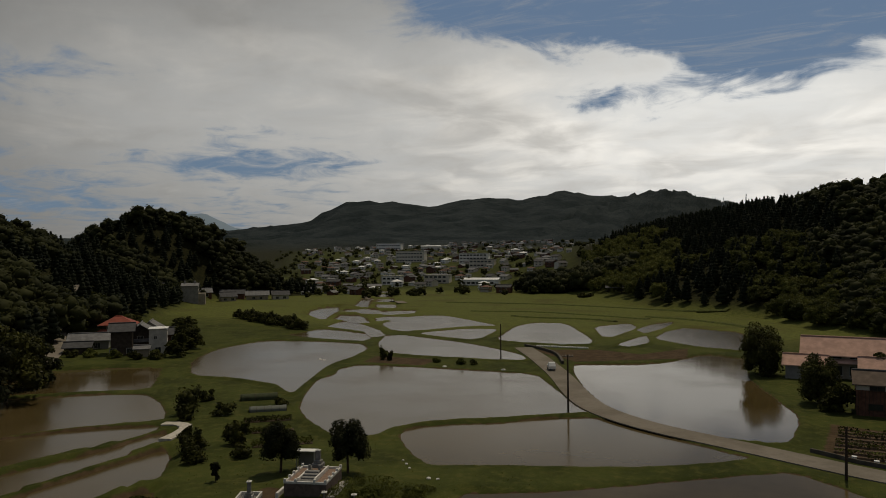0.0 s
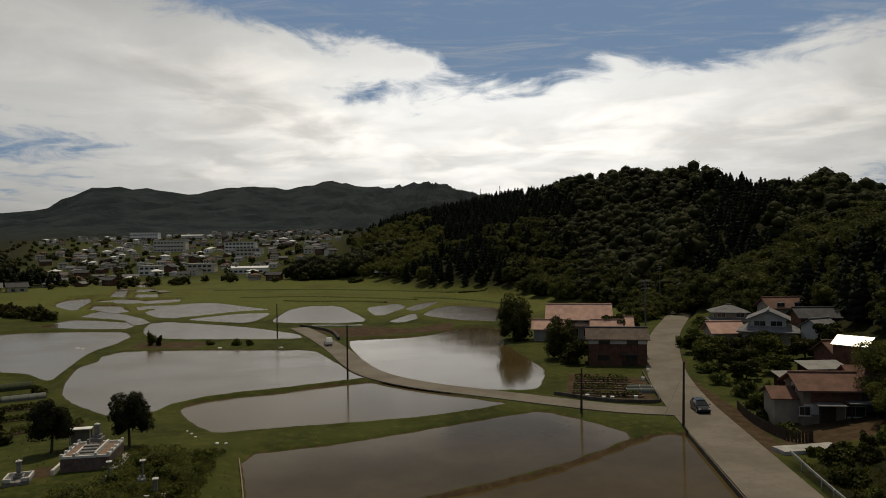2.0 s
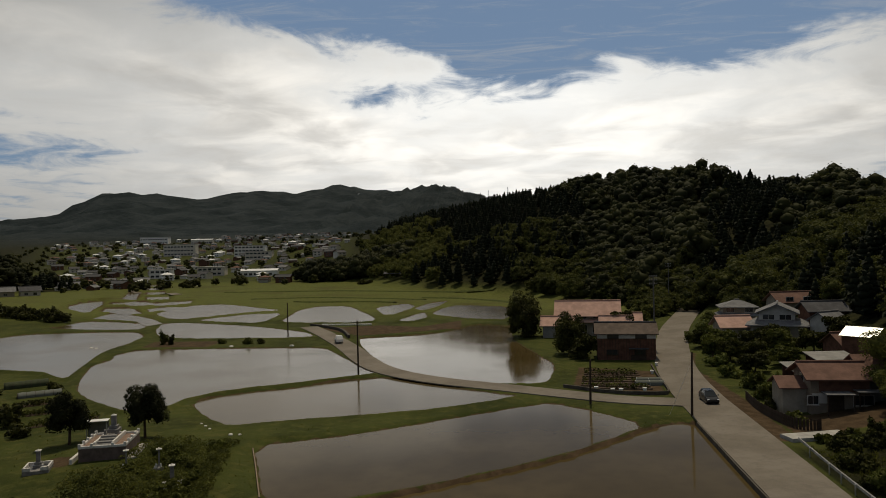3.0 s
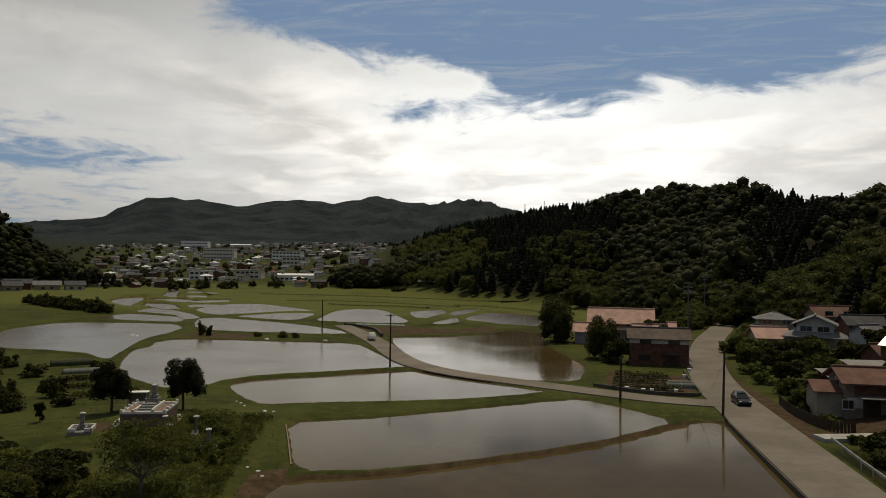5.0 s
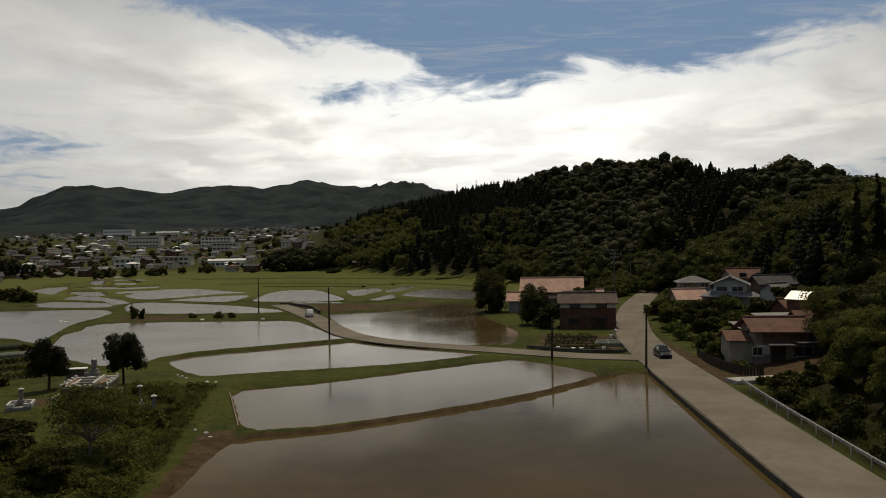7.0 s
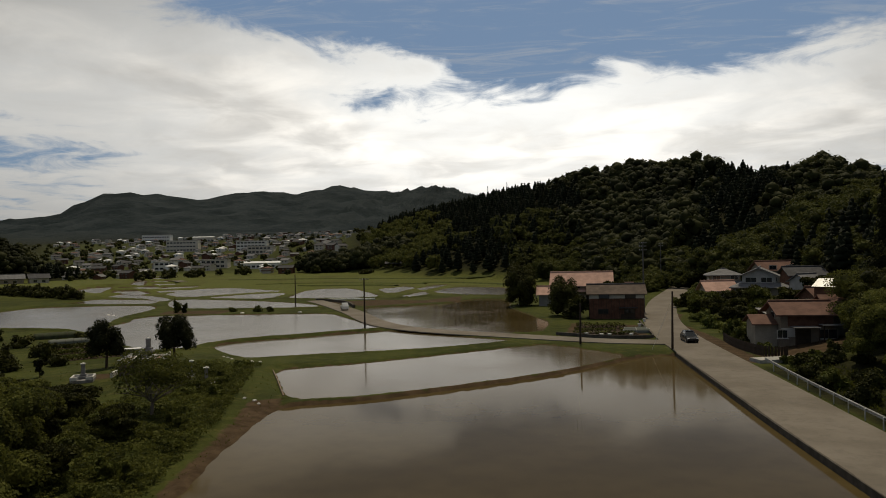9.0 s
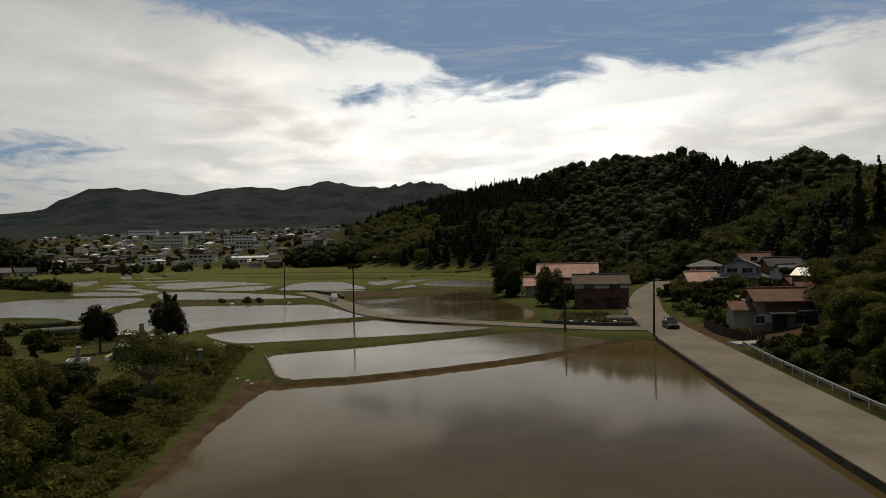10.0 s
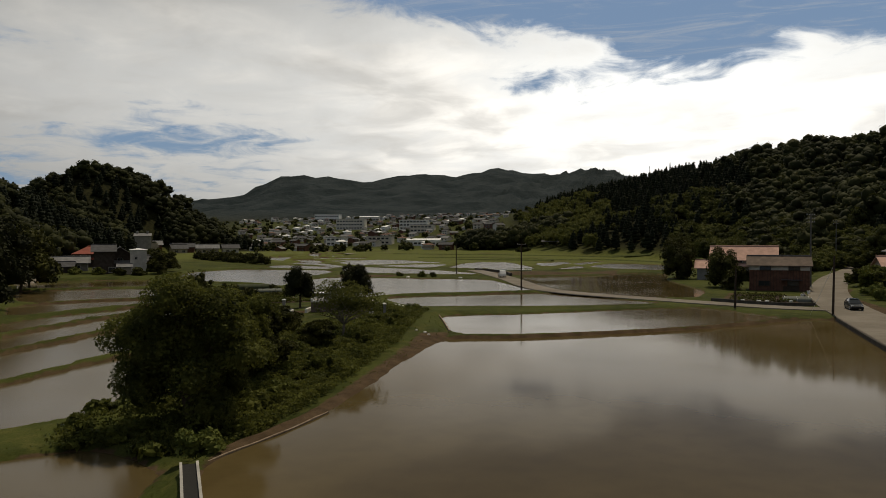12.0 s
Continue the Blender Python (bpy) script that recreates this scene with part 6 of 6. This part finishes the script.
    for k in range(34):
        y = rng.uniform(17, 73)
        edge = np.interp(y, [14, 24, 32, 42, 50, 58, 74], [-19.6, -19.8, -20.6, -22.0, -23.2, -25.4, -29.5])
        x = edge - 1.4 - rng.uniform(0, 1) ** 1.4 * 7.5
        bush(x, y, rng.uniform(0.6, 1.5), rng.uniform(0.9, 1.7), (LEAF_TREE, LEAF_MID, LEAF_MID)[k % 3], "broad-leaved weedy shrub on the mound by the field", 340 + k, 900, 0.13, group="mound shrubs")
    bush(-19.6, 14.9, 1.7, 1.25, LEAF_BRIGHT, "yellowish green shrub at the field corner", 390, 800, 0.16)
    for k, (x, y) in enumerate(((-23.2, 15.4), (-26.5, 16.8), (-30.2, 17.6), (-29, 22), (-31.6, 20.6), (-28, 15.6))):
        bush(x, y, 0.9, 1.2, LEAF_MID, "low weedy shrub beside the small pond", 395 + k, 420, 0.18, group="pond-side weeds")


BARK_PALE = plain("pale_bark", (0.17, 0.15, 0.13), 0.85, 4, 0.3, bump=0.5)
near_plants()


def tuft_proto(seed, blades=7, h=0.35, spread=0.22):
    rng = np.random.default_rng(seed)
    v, f = [], []
    for k in range(blades):
        a, r = rng.uniform(0, 6.28), rng.uniform(0, spread)
        x, y = math.cos(a) * r, math.sin(a) * r
        lx, ly = rng.uniform(-0.2, 0.2), rng.uniform(-0.2, 0.2)
        w = 0.045
        hh = h * rng.uniform(0.5, 1.2)
        v += [(x - w * math.sin(a), y + w * math.cos(a), -0.05), (x + w * math.sin(a), y - w * math.cos(a), -0.05), (x + lx + w * 0.4, y + ly, hh), (x + lx - w * 0.4, y + ly, hh)]
        f.append((4 * k, 4 * k + 1, 4 * k + 2, 4 * k + 3))
    return np.array(v), np.array(f)


def scatter(name, label, protos, spots, mat, category):
    rng = np.random.default_rng(len(spots) + 3)
    vs, fs, n = [], [], 0
    for x, y, z, s in spots:
        v, f = protos[rng.integers(len(protos))]
        a = rng.uniform(0, 6.28)
        c, si = math.cos(a) * s, math.sin(a) * s
        vs.append(np.stack([v[:, 0] * c - v[:, 1] * si + x, v[:, 0] * si + v[:, 1] * c + y, v[:, 2] * s + z], 1))
        fs.append(f + n)
        n += len(v)
    return tagged(new(name, fast_mesh(name, [(np.concatenate(vs), np.concatenate(fs))], mat)), label, category, kind="stuff")


def grasses():
    rng = np.random.default_rng(9)
    tufts = [tuft_proto(k) for k in range(6)]
    spots = []
    for n, (level, ring, bank, calm) in enumerate(PADDIES):
        if n > 20 and ring[:, 1].mean() > 150:
            continue
        q = np.roll(ring, -1, 0)
        for a, b in zip(ring, q):
            length = np.linalg.norm(b - a)
            near = (a[1] + b[1]) / 2
            if near < -2 or near > 175:
                continue
            many = int(length * (2.5 if near < 100 else 1.0))
            for _ in range(many):
                p = a + (b - a) * rng.uniform()
                o = np.array([b[1] - a[1], a[0] - b[0]]) / (length + 1e-9)
                p = p + o * rng.uniform(0.35, 1.6) * np.sign(np.sum((p - ring.mean(0)) * o))
                z = ground_height(p[0], p[1])
                if z > level + 0.1:
                    spots.append((p[0], p[1], z, rng.uniform(0.12, 0.32)))
    for _ in range(900):
        x, y = rng.uniform(-62, -20), rng.uniform(12, 98)
        if not wet(x, y):
            spots.append((x, y, ground_height(x, y), rng.uniform(0.2, 0.55)))
    for _ in range(1500):
        x, y = rng.uniform(30.4, 36), rng.uniform(0, 78)
        spots.append((x, y, ground_height(x, y), rng.uniform(0.5, 1.2)))
    scatter("bank_grass", "tufts of grass on field banks and verges", tufts, spots, LEAF_GRASS, "grass")
    # broad weeds of the mound
    weeds = [leaves(np.random.default_rng(60 + k), [(0, 0, 0.25, 0.4, 0.4, 0.22)], 44, 0.075) for k in range(5)]
    spots = []
    for _ in range(1900):
        y = rng.uniform(15, 76)
        edge = np.interp(y, [14, 24, 32, 42, 50, 58, 74], [-19.6, -19.8, -20.6, -22.0, -23.2, -25.4, -29.5])
        x = edge - 0.3 - rng.uniform(0, 1) ** 1.5 * 10
        if not wet(x, y):
            spots.append((x, y, ground_height(x, y), rng.uniform(0.4, 1.6)))
    scatter("mound_weeds", "broad-leaved weeds covering the mound", weeds, spots, LEAF_TREE, "weeds")
    # young rice in rows
    rice = [tuft_proto(80 + k, 4, 0.16, 0.03) for k in range(3)]
    spots = []
    for k in range(44):
        for j in range(70):
            u, v = -8 + k * 0.33, 47 + j * 0.24
            x, y = u + (v - 47) * 0.06, v
            if rng.uniform() < 0.55 and not (x < -6.2 and y > 60):
                spots.append((x + rng.uniform(-0.03, 0.03), y, -0.2, rng.uniform(0.12, 0.24)))
    scatter("rice_seedlings", "rows of thin rice seedlings standing in water", rice, spots, LEAF_GRASS, "rice")


def wet(x, y):
    for level, ring, bank, calm in PADDIES:
        if ring[:, 0].min() < x < ring[:, 0].max() and ring[:, 1].min() < y < ring[:, 1].max() and ring_distance(np.array([x]), np.array([y]), ring)[0] < 0.2:
            return True
    return False


LEAF_GRASS = leaf_material("leaf_grass", (0.055, 0.070, 0.013), (0.125, 0.130, 0.030), 0.55)
grasses()


# ---------------------------------------------------------------- walls, channel, gardens
def kerb_wall(name, line, half, z0, z1, mat, label, category="wall"):
    """A low wall that follows a line."""
    p = np.array(line, float)
    d = np.gradient(p, axis=0)
    d /= np.linalg.norm(d, axis=1, keepdims=True)
    s = np.stack([d[:, 1], -d[:, 0]], 1) * half
    verts, faces = [], []
    for k in range(len(p)):
        w = 0.02 * math.sin(k * 1.7)
        for side, z in ((-1, z0), (-1, z1 - 0.03), (-0.8, z1 + w), (0.8, z1 + w), (1, z1 - 0.03), (1, z0)):
            verts.append((*(p[k] + s[k] * side), z))
    for k in range(len(p) - 1):
        faces += [(k * 6 + c, k * 6 + (c + 1) % 6, k * 6 + 6 + (c + 1) % 6, k * 6 + 6 + c) for c in range(6)]
    faces += [tuple(range(6)), tuple(reversed(range(len(verts) - 6, len(verts))))]
    return tagged(mesh_object(name, verts, faces, mat), label, category)


CONCRETE_DARK = plain("stained_concrete", (0.085, 0.075, 0.062), 0.9, 0.9, 0.35)
kerb_wall("retaining_wall", smooth_line([(22.2, -2), (21.1, 25), (20.95, 46), (21.3, 68), (21.75, 88)], 2), 0.09, -0.7, 0.34, CONCRETE_DARK, "low stained concrete wall between road and flooded field")
kerb_wall("retaining_wall", smooth_line([(-58, 197), (-51.2, 191.4), (-45.2, 183.4), (-40.2, 169.2)], 2), 0.3, 0.2, 1.35, CONCRETE_DARK, "low dark curved wall at the farm road's end")
kerb_wall("garden_kerb", smooth_line([(7.4, 109.4), (14, 104.6), (21.4, 103.6), (22.2, 106), (22.6, 116), (23.6, 128)], 1), 0.12, 0.0, 0.75, CONCRETE_DARK, "dark stained kerb round the vegetable garden")
kerb_wall("entrance_slab", [(29.2, 80.6), (33, 81.6), (38, 83.2), (41, 85.5)], 1.1, 0.2, 0.62, CONCRETE, "pale concrete drive from the road to the house")
BOARD = plain("weathered_board", (0.22, 0.17, 0.125), 0.85, 2.5, 0.3)
kerb_wall("field_edge_board", smooth_line([(-18.6, 13.0), (-18.2, 16.5), (-17.7, 20), (-17.6, 24.5)], 2), 0.06, -0.6, -0.1, BOARD, "weathered pale board edging the flooded field")
kerb_wall("field_edge_board", [(-28.0, 75.6), (-25.4, 69.6), (-21.6, 60.6)], 0.07, -0.3, 0.32, BOARD, "weathered pale board beside a narrow field")


def channel():
    top = thing("water_channel", 0, 0, 0, 0, "narrow concrete irrigation channel with pale kerbs", "channel")
    a, b = Vector((-18.55, 12.7, 0)), Vector((-12.6, 5.5, 0))
    d = (b - a).normalized()
    s = Vector((d.y, -d.x, 0))

    def strip(mid, half, z0, z1):
        bm = bmesh.new()
        v = [bm.verts.new(p + Vector((0, 0, z))) for z in (z0, z1) for p in (a + s * (mid - half), a + s * (mid + half), b + s * (mid + half), b + s * (mid - half))]
        for f in ((0, 1, 2, 3), (4, 5, 6, 7), (0, 1, 5, 4), (1, 2, 6, 5), (2, 3, 7, 6), (3, 0, 4, 7)):
            bm.faces.new([v[k] for k in f])
        return bm

    for off in (-0.36, 0.36):
        part("kerb", strip(off, 0.06, -1.2, 0.22), CONCRETE, top, "pale concrete kerb")
    part("channel_bed", strip(0.0, 0.3, -1.2, 0.1), RUBBER, top, "dark wet channel bed")


channel()


def board_fence():
    top = thing("board_fence", 0, 0, 0, 0, "dark weathered board fence round the roadside yard", "fence")
    line = smooth_line([(31.2, 101.0), (30.6, 95.0), (31.0, 88.5), (32.2, 84.6), (34.5, 84.8)], 1)
    for a, b in zip(line[:-1], line[1:]):
        n = max(2, int(np.linalg.norm(b - a) / 0.32))
        for k in range(n):
            p = a + (b - a) * (k + 0.5) / n
            t = math.atan2(b[1] - a[1], b[0] - a[0])
            ob = part("board", boxed(-0.14, 0.14, -0.015, 0.015, -0.3, 1.25 + 0.05 * math.sin(k * 2.1)), WOOD_DARK, top)
            ob.matrix_basis = pose(p[0], p[1], ground_height(p[0], p[1]), 0, 0, math.degrees(t))


board_fence()


def bent_hoop(x, reach, rise, r, flat=1.0):
    """An arched rod across a bed, at x along it."""
    rings = []
    for a in np.linspace(0, math.pi, 11):
        c, z = math.cos(a), math.sin(a) ** flat
        rings.append([(x + r * math.cos(q), (reach + r * math.sin(q)) * c, (rise + r * math.sin(q)) * z) for q in np.linspace(0, 2 * math.pi, 6)[:-1]])
    return lofted(rings)


def vegetable_garden():
    """The plot between storehouse and junction."""
    rng = np.random.default_rng(41)
    top = thing("vegetable_garden", 15.5, 115.5, ground_height(15.5, 115.5), -4, "vegetable plot with dark earth ridges and green rows", "garden")
    for k in range(9):
        y = -7.5 + k * 1.9
        bm = bmesh.new()
        w = 5.2 - 0.12 * k
        sec = [(-w, y - 0.5, -0.2), (-w, y - 0.28, 0.2), (-w, y + 0.28, 0.2), (-w, y + 0.5, -0.2)]
        rows = [[bm.verts.new((x, p[1] + 0.06 * math.sin(x * 1.3), p[2] + 0.03 * math.sin(x * 2.7 + k))) for p in sec] for x in np.linspace(-w, w, 14)]
        for a, b in zip(rows[:-1], rows[1:]):
            for c in range(3):
                bm.faces.new((a[c], a[c + 1], b[c + 1], b[c]))
        ridge = part("earth_ridge", bm, EARTH, top)
        if k not in (2, 5):
            lob = [(x, y, 0.3, 0.5, 0.5, 0.25) for x in np.arange(-w + 0.4, w - 0.3, 0.75) if rng.uniform() < 0.75]
            ob = new("crop_foliage", fast_mesh("crop_foliage", [leaves(rng, lob, len(lob) * 26, 0.15)], LEAF_MID if k % 2 else LEAF_DARK))
            ob.parent = ridge
            ob["kind"] = "stuff"
    for n, (x, y, l) in enumerate(((20.3, 111.0, 4.2), (20.5, 113.4, 3.6))):
        tun = thing("low_poly_tunnel", x, y, ground_height(x, y), 2, "low pale polythene tunnel over a vegetable bed", "polytunnel", "low tunnels in the garden")
        secs = [[(xx, 0.55 * math.cos(a), 0.75 * math.sin(a)) for a in np.linspace(0, math.pi, 9)] for xx in np.linspace(-l / 2, l / 2, 9)]
        bm = bmesh.new()
        rows = [[bm.verts.new(p) for p in s] for s in secs]
        for a, b in zip(rows[:-1], rows[1:]):
            for c in range(8):
                bm.faces.new((a[c], a[c + 1], b[c + 1], b[c]))
        part("cover", bm, POLY, tun, smooth=True)
        for xx in (-l / 2, 0, l / 2):
            part("hoop", bent_hoop(xx, 0.56, 0.76, 0.02), STEEL, tun)
    for x, y in ((12.0, 107.0), (14.2, 105.8), (15.4, 105.7), (18.8, 106.2), (22.4, 120.5), (24.4, 127.5)):
        b = thing("white_bucket", x, y, ground_height(x, y), 0, "white plastic bucket in the garden", "bucket", "garden buckets")
        part("body", tubed((0, 0, 0), (0, 0, 0.55), 0.22, 0.3, 14), ROOF_WHITE, b)
        part("rim", tubed((0, 0, 0.52), (0, 0, 0.58), 0.32, 0.32, 14), ROOF_WHITE, b)
    # beds on the bank below the round trees
    for n, (x, y, w, d) in enumerate(((-68.4, 97.6, 7, 2.0), (-57.6, 87.0, 8, 2.6), (-63.4, 92.4, 6, 2.0))):
        bed = thing("vegetable_bed", x, y, ground_height(x, y) - 0.05, 38, "long green vegetable bed on the grassy bank", "garden", "beds on the bank")
        part("earth", boxed(-w / 2, w / 2, -d / 2, d / 2, -0.3, 0.12, bevel=0.08), EARTH, bed)
        for r in range(3):
            lob = [(xx, -d / 2 + d * (r + 0.5) / 3, 0.35, 0.5, 0.4, 0.35) for xx in np.arange(-w / 2 + 0.4, w / 2, 0.8)]
            ob = new("crop_foliage", fast_mesh("crop_foliage", [leaves(rng, lob, len(lob) * 30, 0.18)], LEAF_DARK if n == 0 else LEAF_MID))
            ob.parent = bed
            ob["kind"] = "stuff"


def net_houses():
    for x, y, l, d, h, mat, label in ((-80.4, 110.6, 6.4, 2.4, 1.1, NET, "low hoop house under dark green netting"), (-73.0, 103.6, 6.0, 2.2, 0.8, POLY, "low hoop tunnel under greyish plastic sheet")):
        top = thing("hoop_house", x, y, ground_height(x, y) - 0.05, 38, label, "greenhouse", "hoop houses in the gardens")
        arch = [(d / 2 * math.cos(a), h * math.sin(a) ** 0.6) for a in np.linspace(0, math.pi, 11)]
        bm = bmesh.new()
        rows = [[bm.verts.new((xx, a, b + 0.03 * math.sin(xx * 5 + a))) for a, b in arch] for xx in np.linspace(-l / 2, l / 2, 17)]
        for a, b in zip(rows[:-1], rows[1:]):
            for c in range(10):
                bm.faces.new((a[c], a[c + 1], b[c + 1], b[c]))
        bm.faces.new(rows[0])
        bm.faces.new(list(reversed(rows[-1])))
        part("cover", bm, mat, top, smooth=True)
        for xx in np.linspace(-l / 2, l / 2, 6):
            part("hoop", bent_hoop(xx, d / 2 * 1.01, h * 1.02, 0.025, 0.6), WOOD_DARK, top)


NET = plain("green_netting", (0.045, 0.055, 0.028), 0.8, 1.4, 0.3)
POLY = plain("polythene", (0.11, 0.12, 0.105), 0.7, 1.0, 0.15, bump=0.1)
EARTH = plain("dug_earth", (0.085, 0.06, 0.042), 0.95, 1.5, 0.35, bump=0.7)
vegetable_garden()
net_houses()


def small_clutter():
    # covered row of white sacks beside the dug plot
    for k in range(22):
        x = -54.6 + k * 0.66
        s = thing("white_sack", x, 197.2 + 0.15 * math.sin(k * 2.3), ground_height(x, 197.2), k * 37 % 60, "white plastic sack in a row beside dug soil", "sack", "row of white sacks")
        bm = bmesh.new()
        bmesh.ops.create_uvsphere(bm, u_segments=10, v_segments=6, radius=0.34, matrix=Matrix.Translation((0, 0, 0.26)) @ Matrix.Diagonal((1, 0.8, 0.8, 1)))
        for v in bm.verts:
            v.co.z = max(0.0, v.co.z + 0.05 * math.sin(v.co.x * 9 + k))
        part("bag", bm, ROOF_WHITE, s, smooth=True)
    # pale stones on the banks
    rng = np.random.default_rng(12)
    for k, (x, y, r) in enumerate(((-23.4, 57.6, 0.2), (-22.6, 56.6, 0.16), (-24.6, 58.2, 0.18), (-32.2, 79.6, 0.26), (-31.2, 79.9, 0.2), (-37.2, 84.0, 0.2), (-36.0, 82.4, 0.18), (-38.4, 85.4, 0.16), (-57.6, 112.6, 0.3), (-98, 156, 0.6), (-96.4, 155.4, 0.5), (-64, 155.5, 0.5), (-50, 155.6, 0.5))):
        bm = bmesh.new()
        bmesh.ops.create_icosphere(bm, subdivisions=2, radius=r)
        for v in bm.verts:
            v.co *= 1 + rng.uniform(-0.16, 0.16)
            v.co.z *= 0.6
        ob = part("boulder", bm, STONE_PALE, None)
        ob.matrix_basis = pose(x, y, ground_height(x, y) + r * 0.2, 0, 0, rng.uniform(0, 360))
        tagged(ob, "pale weathered stone lying on the field bank", "stone", "stones on the banks")
    # sandy washed-out patch by the stepped fields
    kerb_wall("gravel_patch", smooth_line([(-81.8, 89.6), (-79.4, 90.6), (-76.8, 89.4), (-75.2, 86.4), (-74.2, 82.4)], 1), 0.95, -0.5, 0.4, GRAVEL_PALE, "pale gravel turning place beside stepped fields", "gravel")
    # far field shelter with a dark roof
    hut = thing("field_shelter", -66, 402, ground_height(-66, 402), 8, "long dark open field shelter", "shelter")
    part("roof", gable_roof(bmesh.new(), 20, 6, 2.4, 1.0, 0.5, 0.1), ROOF_DARK, hut)
    for k in range(6):
        for sy in (-1, 1):
            part("post", boxed(-9.5 + k * 3.8 - 0.1, -9.5 + k * 3.8 + 0.1, sy * 2.8 - 0.1, sy * 2.8 + 0.1, -0.3, 2.4), WOOD_DARK, hut)
    van = thing("white_van", -56, 388, ground_height(-56, 388), 80, "small white van parked beside far fields", "van")
    part("body", boxed(-0.75, 0.75, -1.7, 1.7, 0.35, 1.85, bevel=0.2), TRUCK_PAINT, van)
    part("windscreen", boxed(-0.65, 0.65, -1.72, -1.6, 1.1, 1.65), GLASS, van)
    for sx in (-1, 1):
        for yy in (-1.1, 1.1):
            wheel(van, sx * 0.68, yy, 0.28, 0.16)


GRAVEL_PALE = plain("pale_gravel", (0.46, 0.43, 0.38), 0.95, 2.0, 0.25, bump=0.8)
small_clutter()


def far_lines():
    """Grassy terrace edges and lanes across the far fields."""
    for line, w, h in (
        ([(-118, 306), (-92, 312), (-64, 303), (-38, 290)], 1.6, 0.6), ([(-150, 352), (-104, 358), (-60, 345), (-10, 322)], 1.8, 0.7),
        ([(-40, 300), (-20, 292), (4, 262), (6, 232)], 1.6, 0.8), ([(-92, 288), (-80, 282), (-60, 284), (-48, 276)], 1.4, 0.8)):
        p = smooth_line(line, 2)
        verts, faces = [], []
        d = np.gradient(p, axis=0)
        d /= np.linalg.norm(d, axis=1, keepdims=True)
        s = np.stack([d[:, 1], -d[:, 0]], 1)
        for k in range(len(p)):
            z = ground_height(*p[k])
            for e, zz in ((-1.6, -0.3), (-0.6, h * 0.6 * (0.8 + 0.2 * math.sin(k * 1.9))), (0.6, h * 0.6), (1.6, -0.3)):
                q = p[k] + s[k] * e * w
                verts.append((q[0], q[1], z + zz))
        for k in range(len(p) - 1):
            faces += [(k * 4 + c, k * 4 + c + 1, k * 4 + c + 5, k * 4 + c + 4) for c in range(3)]
        tagged(mesh_object("terrace_bank", verts, faces, BANK_GRASS), "rough grassy terrace bank between far fields", "bank", kind="structure")
    for line, half, label in (
        ([(12, 300), (27, 284), (42, 258), (50, 232)], 1.8, "pale lane along the foot of the wooded hill"),
        ([(-138, 104), (-156, 126), (-176, 144), (-203, 164), (-240, 200), (-275, 240)], 2.2, "pale lane passing the hamlet houses"),
        ([(-226, 392), (-206, 372), (-186, 362), (-168, 336)], 2.5, "pale track beside the far flooded fields")):
        p = smooth_line(line, 2)
        ribbon("lane", np.array([(x, y, ground_height(x, y) + 0.22) for x, y in p]), half, ROAD, label)
    rail = thing("lane_guard_rail", 0, 0, 0, 0, "white guard rail curving along the hamlet lane", "guard rail")
    p = smooth_line([(-158, 122), (-180, 141), (-207, 160), (-245, 196), (-280, 236)], 2)
    bm = bmesh.new()
    for a, b in zip(p[:-1], p[1:]):
        tube(bm, (a[0], a[1], ground_height(*a) + 0.85), (b[0], b[1], ground_height(*b) + 0.85), 0.16, 0.16, 6)
    part("beam", bm, ROOF_WHITE, rail)
    for q in p[::2]:
        z = ground_height(*q)
        part("post", tubed((q[0], q[1], z - 0.3), (q[0], q[1], z + 0.95), 0.07, 0.07, 6), STEEL, rail)


BANK_GRASS = plain("bank_grass_cover", (0.060, 0.072, 0.015), 0.95, 0.8, 0.45, bump=0.9, spot=8)
far_lines()
